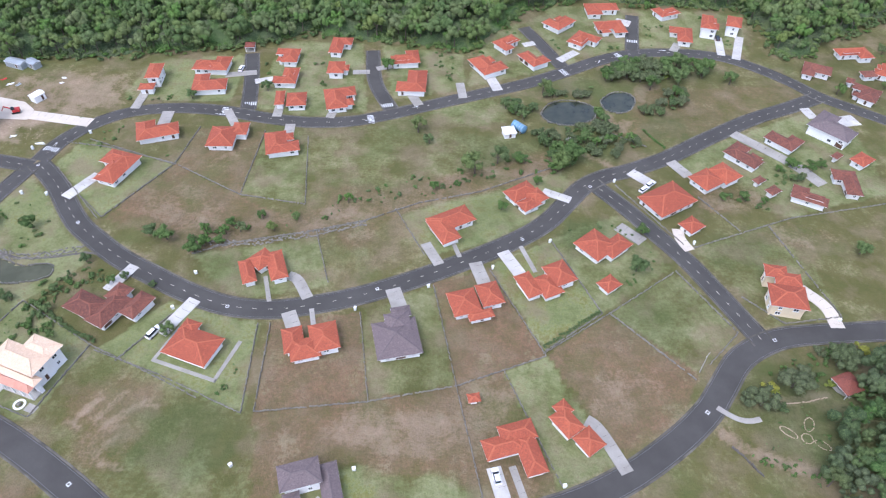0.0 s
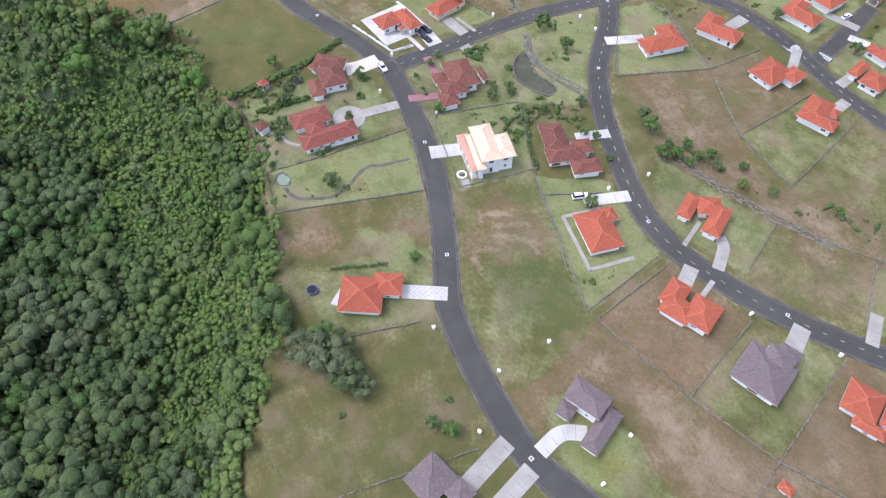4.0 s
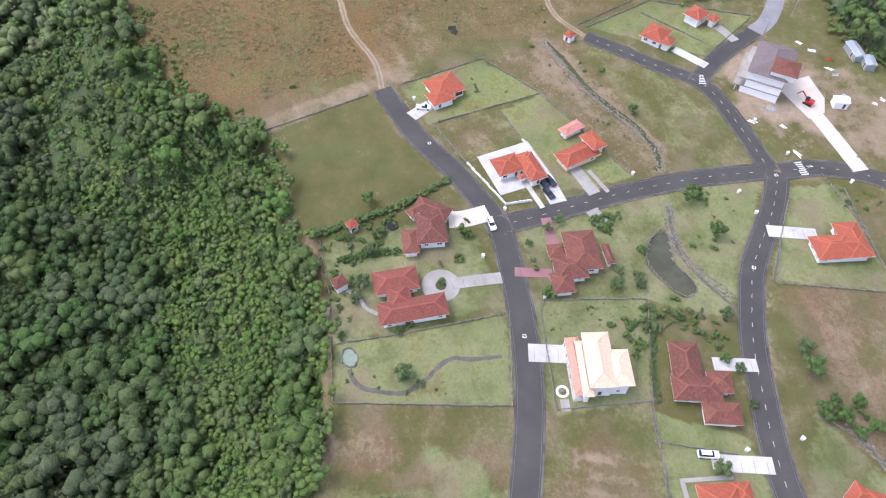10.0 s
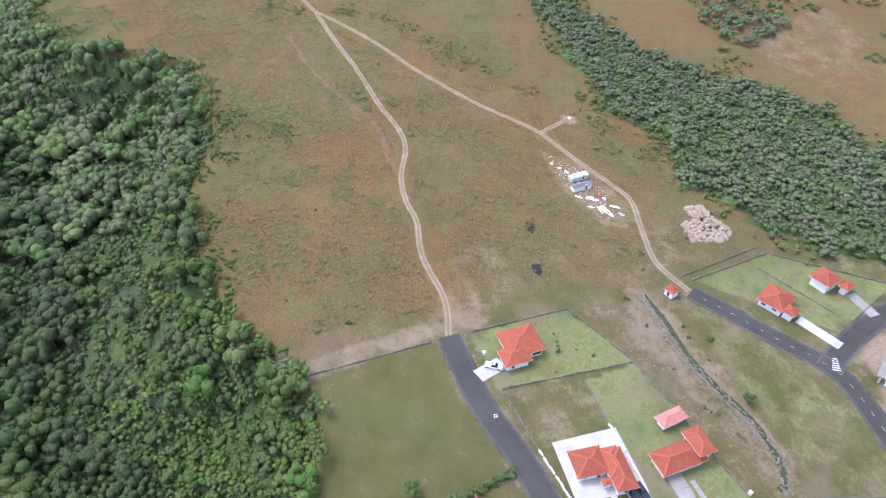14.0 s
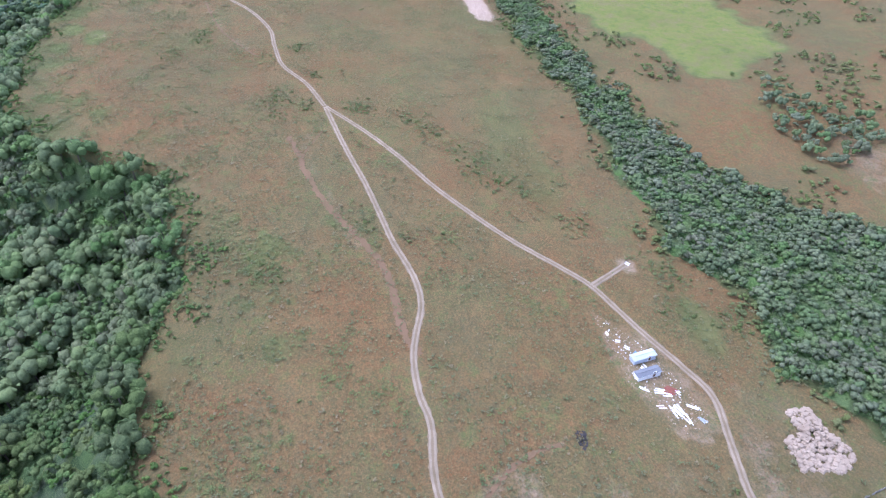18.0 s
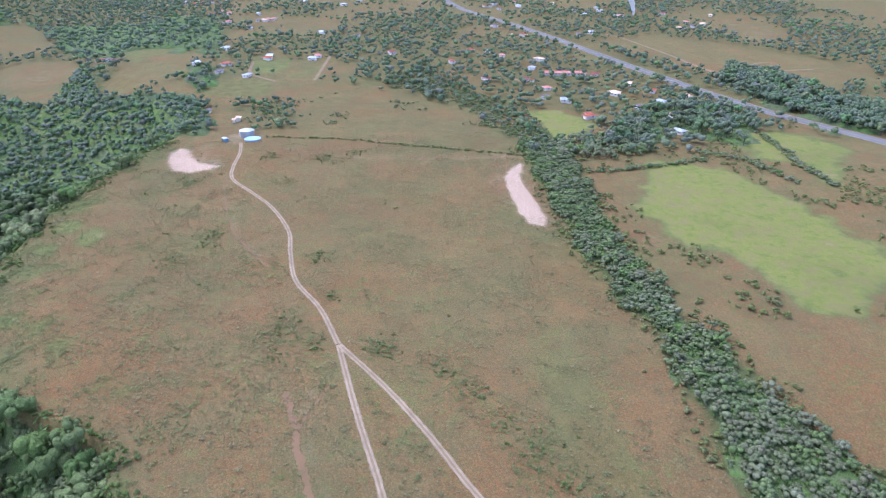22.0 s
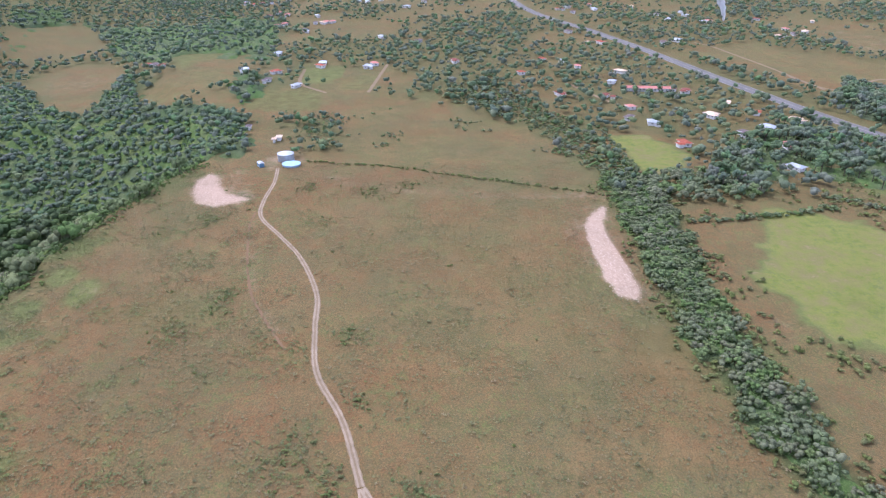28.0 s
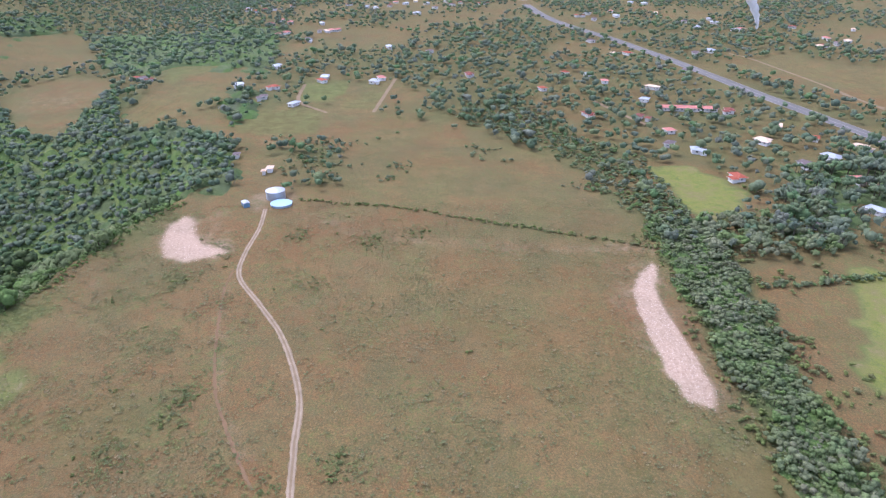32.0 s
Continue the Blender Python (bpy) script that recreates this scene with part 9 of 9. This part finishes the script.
rs = random.Random(8)
for x, y, l, w, a, mtl in [(-285.6, 152.6, 4.2, 3.0, 20, "trim"), (-277.6, 153.4, 3.4, 2.2, 60, "trim"), (-276.0, 155.0, 3.0, 1.6, 70, "trim"), (-277.4, 156.4, 4.0, 2.8, 40, "redtile_cap"), (-270.4, 155.2, 5.2, 3.2, 15, "trim"), (-267.4, 156.6, 4.0, 1.8, 10, "trim"), (-270.8, 160.0, 4.6, 0.8, 55, "trim"), (-266.2, 160.6, 3.0, 1.0, 30, "metal"), (-276.4, 158.4, 2.0, 1.2, 30, "trim"), (-291.6, 152.8, 2.6, 1.4, 20, "blue"), (-294.6, 151.0, 2.0, 1.4, 40, "trim"), (-297.4, 149.4, 1.8, 1.2, 70, "trim"), (-279.0, 149.4, 3.2, 0.5, 50, "trim"), (-300.8, 147.4, 2.0, 1.0, 10, "pale_rock"), (-272.4, 151.4, 2.6, 1.6, 80, "pale_rock"),
                       (-166.1, 193.5, 3.0, 1.6, 30, "trim"), (-160.6, 201.6, 2.6, 1.2, 10, "trim"), (-148.8, 197.4, 3.6, 1.2, 5, "trim"), (-168.9, 203.8, 3.4, 2.6, 30, "metal"), (-188.2, 238.7, 3.4, 1.6, 50, "trim"), (-177.7, 237.4, 3.2, 1.4, 20, "trim"), (-174.3, 237.0, 2.6, 1.6, 60, "metal"), (-157.8, 242.8, 2.0, 1.4, 0, "trim"), (-181.6, 240.9, 2.6, 1.0, 40, "red"), (-193.6, 237.4, 2.6, 1.4, 20, "trim"), (-157.4, 239.0, 1.8, 1.2, 30, "trim"), (-330.4, 167.4, 2.2, 1.6, 30, "trim"), (-164.0, 231.7, 3.4, 3.0, 20, "metal")]:
    sheet_stack(x, y, l, w, a, mtl, "stack of %s boards and building sheets on bare ground" % {"trim": "white", "metal": "grey metal", "red": "red", "redtile_cap": "brick-red", "blue": "blue", "pale_rock": "pale stone"}[mtl], rs)

# ---- far villages ----
rv = random.Random(21)
for k, (x, y) in enumerate(FAR_HOUSES + TOWN):
    roof = rv.choice(["redtile", "orange", "metal", "metal", "rose", "cream", "grey"])
    l, w, a = rv.uniform(8, 13), rv.uniform(6, 8.5), rv.uniform(-40, 40)
    if math.hypot(x + 790, y + 10) < 40:
        l, w = 6.5, 4.5
    wings = [(x, y, l, w, a, 3.0)]
    if rv.random() < 0.5:
        wings.append((x + rv.uniform(4, 7), y + rv.uniform(-5, 5), w, w * 0.7, a, 2.8))
    house({"metal": "low white farmhouse with a grey metal roof", "redtile": "far white house with a red tile roof", "orange": "far white house with an orange roof", "rose": "far white house with a faded rose roof", "cream": "far white house with a cream roof", "grey": "far white house with a dark grey roof"}[roof], roof, wings, slope=0.3, group="far village houses", seed=500 + k, plain_sides=True)
house("long white school block with a rose-red roof", "rose", [(-908, 304, 46, 9, 80, 3.0)], slope=0.3, group="far village houses", seed=700, plain_sides=True)
for line in ([(-1136, 436), (-1105, 447), (-1036, 454), (-968, 459), (-904, 463)], [(-956, 457), (-905, 473), (-941, 536), (-938, 558)], [(-898, 494), (-902, 535), (-905, 579)], [(-1026, 71), (-912, 56)], [(-1008, -11), (-948, -7), (-912, 20)], [(-868, 262), (-900, 250), (-950, 235)]):
    tagged(new("lane", strip("lane", curve_points(line, 6.0), [(-1.7, -0.2), (-1.5, 0.1), (1.5, 0.1), (1.7, -0.2)], MAT["track_bed"], 0, 0.3)), "pale dirt lane across the far fields", "lane", kind="structure")

# ---- garden trees ----
def tree_kind(seed, leaf, label, trunk_high, crown_at):
    rnd = random.Random(seed)
    v, f = crown_shape(rnd, 12, 400, 0.075, 0.85, 1, 5, 2, 0.64)
    v = v * np.array([0.5, 0.5, 0.5], np.float32) + np.array([0, 0, crown_at], np.float32)
    ob = tagged(new("tree"), label, "tree", "garden trees")
    tv, tf = TRUNKS[seed % 3]
    part("trunk", big_mesh("trunk", tv * np.array([1, 1, trunk_high], np.float32), tf, MAT["bark"]), ob)
    part("crown", big_mesh("crown", v, f, leaf, True), ob)
    return ob


KINDS = [tree_kind(1, MAT["garden_leaf"], "broad green garden tree with a dense round crown", 0.6, 0.55), tree_kind(2, MAT["leaf"], "dark broadleaf tree standing in grass", 0.65, 0.6), tree_kind(3, MAT["garden_leaf"], "low bushy green garden shrub", 0.3, 0.36),
         tree_kind(4, MAT["olive_leaf"], "spreading grey-green tree in rough grass", 0.5, 0.5), tree_kind(5, MAT["yellow_leaf"], "round yellow-green flowering garden bush", 0.3, 0.36)]
TREES = [(-124.6, 53.0, 6), (-121.9, 56.4, 3), (-89.5, 58.4, 4), (-153.4, 53.3, 5), (-75.6, 110.5, 5), (-212.9, 114.8, 2.6), (-113.6, 129.5, 3), (-87.7, 148.0, 6.5), (-77.5, 142.5, 6), (-146.4, 152.7, 7), (-131.5, 152.2, 6), (-128.0, 122.3, 4), (-127.1, 115.3, 4.5), (-124.7, 121.6, 3.6), (-132.8, 97.8, 3.6), (-118.4, 128.1, 3), (-109.0, 137.6, 4), (-180.5, 64.6, 5), (-153.1, 112.4, 3.6), (-160.2, 84.8, 4), (-49.7, 34.7, 4), (-52.4, 41.6, 3), (-63.9, 18.9, 2.4), (-45.5, 37.2, 5),
         (-92.4, 149.7, 5.5), (-75.1, 145.2, 5), (11.7, 183.9, 10), (47.7, 193.4, 10), (41.8, 188.1, 9), (-9.3, 209.4, 7), (-4.9, 202.2, 5), (20.2, 165.2, 4.5), (-23.7, 254.2, 7), (-72.0, 236.4, 5.5), (60.4, 137.6, 7), (65.6, 154.4, 5), (135.0, 146.9, 6), (42.0, 239.4, 7), (116.3, 257.7, 8), (99.1, 259.3, 8), (101.4, 248.1, 8), (88.1, 243.3, 7), (84.9, 261.1, 6), (70.2, 251.3, 7), (33.5, 179.2, 4), (20.2, 190.8, 8), (123.7, 249.0, 7), (-101.3, 230.0, 5), (-92.8, 274.8, 8), (-237.1, 57.8, 2.5), (-184.3, 158.1, 4), (-206.3, 160.4, 3)]
SHRUB_AREAS = [([(-160, 108), (-158, 140), (-140, 122), (-134, 96), (-140, 96), (-150, 104)], 60, 0.8, 3.2), ([(-176, 48), (-178, 88), (-160, 88), (-142, 74), (-140, 42)], 90, 0.7, 3.0), ([(-118, 100), (-120, 122), (-104, 134), (-86, 116), (-96, 107)], 80, 0.7, 3.0), ([(-138, 42), (-112, 72), (-126, 38)], 12, 0.8, 1.8), ([(-131, 96), (-121, 121), (-98, 106), (-104, 85)], 36, 0.5, 1.3), ([(-152, 160), (-145, 178), (-122, 152), (-130, 142)], 16, 1.0, 3.0), ([(-118, 130), (-108, 140), (-96, 132), (-104, 124)], 10, 1.2, 3.0),
               ([(40, 155), (60, 165), (72, 142), (48, 124)], 18, 0.8, 2.6), ([(84, 176), (150, 226), (160, 186), (118, 166)], 44, 1.2, 4.0), ([(-130, 228), (-52, 222), (-40, 272), (-100, 262)], 34, 1.0, 3.0), ([(-30, 232), (60, 266), (48, 300), (-8, 270)], 34, 1.0, 3.0), ([(70, 272), (148, 284), (140, 308), (60, 312)], 26, 1.0, 3.0), ([(-224, 94), (-226, 124), (-204, 133), (-204, 96)], 14, 0.6, 1.6), ([(-78, 142), (20, 182), (44, 186), (44, 200), (-20, 176), (-80, 152)], 60, 1.2, 4.5), ([(-150, 200), (-140, 215), (-100, 215), (-96, 190)], 20, 0.7, 2.4), ([(150, 245), (220, 300), (230, 250), (190, 225), (165, 238)], 34, 1.6, 6.0), ([(-72, 94), (-54, 88), (-54, 112), (-78, 116)], 12, 0.6, 1.8), ([(-230, 140), (-228, 155), (-160, 158), (-160, 146)], 18, 0.8, 2.2)]
rg = random.Random(77)
spots = [(x, y, s, 1 if s > 6 and rg.random() < 0.5 else (2 if s < 3.2 else 0)) for x, y, s in TREES]
for poly, count, s0, s1 in SHRUB_AREAS:
    xs, ys = [p[0] for p in poly], [p[1] for p in poly]
    made = tries = 0
    while made < count and tries < count * 12:
        tries += 1
        x, y = rg.uniform(min(xs), max(xs)), rg.uniform(min(ys), max(ys))
        s = rg.uniform(s0, s1)
        px, py = np.array([x]), np.array([y])
        if inside(poly, px, py)[0] and off_houses(px, py)[0] and all(math.hypot(x - a, y - b) > c + 1.5 for a, b, c in ((-129, 134, 5), (-136, 43, 2), (-146, 72, 5))):
            made += 1
            spots.append((x, y, s, 2 if s < 3.2 else rg.choice((0, 0, 1))))
GROVE_AREAS = [
    ([(68, 250), (71, 258), (84, 264), (99, 263), (100, 252), (89, 247), (77, 246)], 34, 4.0, 8.5, 3), ([(104, 264), (116, 265), (113, 251), (103, 251)], 12, 4.0, 8.0, 0),
    ([(80, 225), (86, 223), (101, 233), (104, 243), (98, 243), (90, 233)], 22, 2.6, 6.0, 3), ([(23, 230), (38, 229), (38, 220), (33, 218), (27, 224)], 16, 2.8, 5.5, 0),
    ([(62.6, 234), (64, 226), (66, 220), (62, 217)], 10, 2.6, 4.6, 0), ([(45, 213), (66, 217), (77, 212), (79, 203), (62, 194), (49, 201)], 44, 2.2, 6.0, 3),
    ([(40, 196), (44, 201), (52, 192), (47, 184), (39, 185)], 16, 3.0, 6.5, 0), ([(34, 213), (44, 210), (43, 198), (35, 202)], 16, 2.6, 5.5, 3), ([(42, 238), (61, 241), (64, 246), (60, 236), (42, 235)], 16, 2.0, 5.0, 3),
    ([(78, 94), (87, 101), (101, 107), (116, 107), (108, 100), (96, 96), (88, 98)], 20, 1.4, 4.0, 3), ([(85, 89), (104, 92), (101, 80), (88, 74), (78, 79)], 26, 0.5, 1.5, 0), ([(74, 78), (88, 72), (97, 70), (93, 66), (80, 72)], 22, 0.7, 2.2, 0),
    ([(30, 184), (-40, 160), (-44, 166), (20, 196)], 26, 0.9, 3.0, 3), ([(103, 92), (112, 98), (112, 88), (106, 86)], 12, 2.2, 4.6, 1),
]
for poly, count, s0, s1, kind in GROVE_AREAS:
    xs, ys = [p[0] for p in poly], [p[1] for p in poly]
    made = tries = 0
    while made < count and tries < count * 12:
        tries += 1
        x, y, s = rg.uniform(min(xs), max(xs)), rg.uniform(min(ys), max(ys)), rg.uniform(s0, s1)
        px, py = np.array([x]), np.array([y])
        if inside(poly, px, py)[0] and off_houses(px, py)[0] and not any(inside(q, px, py)[0] for q in POND_LINES[2:]):
            made += 1
            spots.append((x, y, s, kind if rg.random() < 0.75 else 0))
spots += [(-77.0, 22.6, 12.5, 3), (-82.4, 20.8, 10.5, 3), (-72.0, 24.6, 10.5, 3), (-78.6, 27.0, 9.0, 3), (-67.0, 26.4, 7.5, 3), (-84.0, 25.6, 7.0, 0), (93.6, 95.6, 9.5, 3), (97.2, 97.4, 7.0, 3), (83.4, 90.0, 8.0, 3), (79.6, 91.0, 5.5, 3), (87.2, 95.0, 4.6, 4), (88.0, 93.2, 3.4, 4), (109.0, 103.0, 9.0, 3), (113.0, 105.0, 8.0, 3), (118.0, 108.0, 4.5, 4), (104.0, 96.2, 3.4, 4), (97.0, 252.4, 3.6, 4), (92.0, 251.4, 3.2, 4), (88.0, 88.4, 3.6, 0)]
small = [(x, y, s * 0.4, s * 0.5) for x, y, s, k in spots if s < 3.1]
wood_mass("garden_shrubs", "small green shrubs planted in the gardens", small, LOW_CROWNS, MAT["garden_leaf"], False, "shrubs")
used = set()
for x, y, s, k in spots:
    if s < 3.1:
        continue
    high = s * (0.95 if k < 2 else 0.8)
    m = pose(x, y, gz(x, y), 0, 0, rg.uniform(0, 360)) @ Matrix.Diagonal((s, s, high, 1))
    if k in used:
        made_tree = copy_thing(KINDS[k], pose(0, 0, 0))
        made_tree.matrix_basis = m
    else:
        KINDS[k].matrix_basis = m
        used.add(k)


def hedge(points, r, label):
    line = curve_points(points, r * 1.1)
    rows = [(p.x + rg.uniform(-0.3, 0.3), p.y + rg.uniform(-0.3, 0.3), r * 1.5, r) for p in line]
    vs, fs, n = [], [], 0
    for x, y, h, rad in rows:
        v, f = NEAR_CROWNS[rg.randrange(len(NEAR_CROWNS))]
        vs.append(v * np.array([rad, rad, rad * 0.9], np.float32) + np.array([x, y, gz(x, y) + rad * 0.5], np.float32))
        fs.append(f + n)
        n += len(v)
    tagged(new("hedge", big_mesh("hedge", np.concatenate(vs), np.concatenate(fs), MAT["garden_leaf"], True)), label, "hedge", "hedges")


hedge([(-174.7, 45.8), (-175.2, 57.2), (-175.8, 71.6), (-179.5, 89.0)], 1.5, "bushy green hedge along the playing field")
hedge([(-163.9, 50.4), (-161.0, 65.7)], 1.3, "bushy green garden hedge between two houses")
hedge([(-100.5, 38.5), (-93.0, 51.0)], 0.7, "low clipped garden hedge behind a house")
hedge([(28.9, 108.0), (46.4, 121.0)], 0.7, "dark clipped hedge along a stone wall")
hedge([(-96.0, 107.5), (-103.0, 111.0), (-119.0, 121.5)], 0.9, "green hedge beside a large white house")

hedge([(79.0, 213.7), (81.6, 208.5), (84.8, 202.4)], 0.7, "thin clipped hedge between two rough fields")
# the roadside park: paths, petal-shaped beds edged with stones, a line of boulders
drive([(71.6, 89.0), (75.3, 86.1), (78.7, 85.1), (82.0, 85.8)], 1.5, "concrete", "narrow concrete path into a roadside park", False)
for k, (x, y, a, b, yaw) in enumerate([(87.9, 82.1, 2.3, 1.0, -42), (94.0, 84.4, 2.2, 1.2, 62), (92.0, 80.4, 1.4, 1.4, 0), (95.3, 78.6, 2.0, 1.0, -35)]):
    c_, s_ = math.cos(math.radians(yaw)), math.sin(math.radians(yaw))
    ring = [(x + a * math.cos(q * 0.3142) * c_ - b * math.sin(q * 0.3142) * s_, y + a * math.cos(q * 0.3142) * s_ + b * math.sin(q * 0.3142) * c_) for q in range(21)]
    v, f = stones_along(ring, 0.3, 0.24, 0.16, random.Random(900 + k), 0.05)
    tagged(new("flower_bed_edging", mesh_of("flower_bed_edging", v, f, MAT["sandstone"])), "petal-shaped edging of pale stones round a lawn bed", "flower bed", "park flower beds")
stone_wall([(72.0, 77.8), (73.9, 75.7), (75.0, 74.1), (76.3, 71.7), (77.4, 70.0)], 931, 0.5, 0.5, "wet_stone", "broken line of dark boulders beside a park")
stone_wall([(89.0, 90.4), (96.0, 91.0), (102.0, 92.6)], 932, 0.25, 0.3, "sandstone", "low pale stone edging of a park path")

# a low peach roof, balcony and columns along the cream house
veranda = tagged(new("veranda"), "low peach-tiled veranda with white columns along a large house", "veranda")
veranda.matrix_world = pose(-110.4, 92.6, gz(-110.4, 92.6), 0, 0, -20)
part("roof", hip_roof(15.5, 3.6, 3.4, 0.3, MAT["peach"]), veranda)
part("floor_slab", box_mesh("floor_slab", -7.7, -1.7, -0.4, 7.7, 1.7, 0.2, MAT["pale_paving"]), veranda)
pillar = box_mesh("column", -0.17, -0.17, 0.2, 0.17, 0.17, 3.45, MAT["trim"], 0.03)
for u in (-7.2, -4.3, -1.4, 1.4, 4.3, 7.2):
    part("column", pillar, veranda, m=pose(u, -1.45, 0))
for k, (x, y, s) in enumerate([(-147.0, 72.6, 2.4), (-138.2, 60.0, 2.6), (-137.0, 56.4, 3.0), (-150.2, 50.4, 4.2), (-132.5, 98.0, 4.6), (-152.0, 108.0, 3.4), (-149.5, 100.4, 2.6), (-158.5, 86.0, 3.4), (-168.0, 62.0, 4.2), (-163.0, 58.5, 4.4), (-170.5, 54.0, 3.2), (-113.5, 126.0, 3.4), (-131.4, 119.0, 3.4), (-110.0, 112.4, 2.8), (-112.8, 118.0, 3.6), (-108.0, 108.6, 2.6), (-86.0, 128.4, 2.6), (-98.0, 129.0, 3.6), (-94.6, 131.0, 3.4), (-135.6, 129.0, 3.0)]):
    tree = copy_thing(KINDS[(0, 2, 0)[k % 3]], pose(0, 0, 0))
    tree.matrix_basis = pose(x, y, gz(x, y), 0, 0, k * 47) @ Matrix.Diagonal((s, s, s * 0.85, 1))

# a thin column of smoke over the far plain
mt, nn, ll, bb = nodes_of("white_smoke", 1.0, 0.0)
bb.inputs["Base Color"].default_value = (0.78, 0.79, 0.80, 1)
bb.inputs["Alpha"].default_value = 0.5
MAT["smoke"] = mt
rk = random.Random(31)
rings, turns = 22, 14
v, f = [], []
for k in range(rings):
    u = k / (rings - 1)
    r = (1.2 + 7.0 * u) * (0.35 if k in (0, rings - 1) else 1.0)
    for a in range(turns):
        g = r * rk.uniform(0.75, 1.3)
        v.append((-7.0 * u + g * math.cos(6.283 * a / turns), -22.0 * u * u + g * math.sin(6.283 * a / turns), -0.5 + 48.0 * u + rk.uniform(-0.8, 0.8)))
for k in range(rings - 1):
    for a in range(turns):
        i, j = k * turns + a, k * turns + (a + 1) % turns
        f.append((i, j, j + turns, i + turns))
f += [tuple(range(turns))[::-1], tuple(range((rings - 1) * turns, rings * turns))]
plume = tagged(new("smoke_plume", mesh_of("smoke_plume", v, f, MAT["smoke"], True)), "thin white column of smoke over the far plain", "smoke")
plume.matrix_world = pose(-1294, 541, gz(-1294, 541))
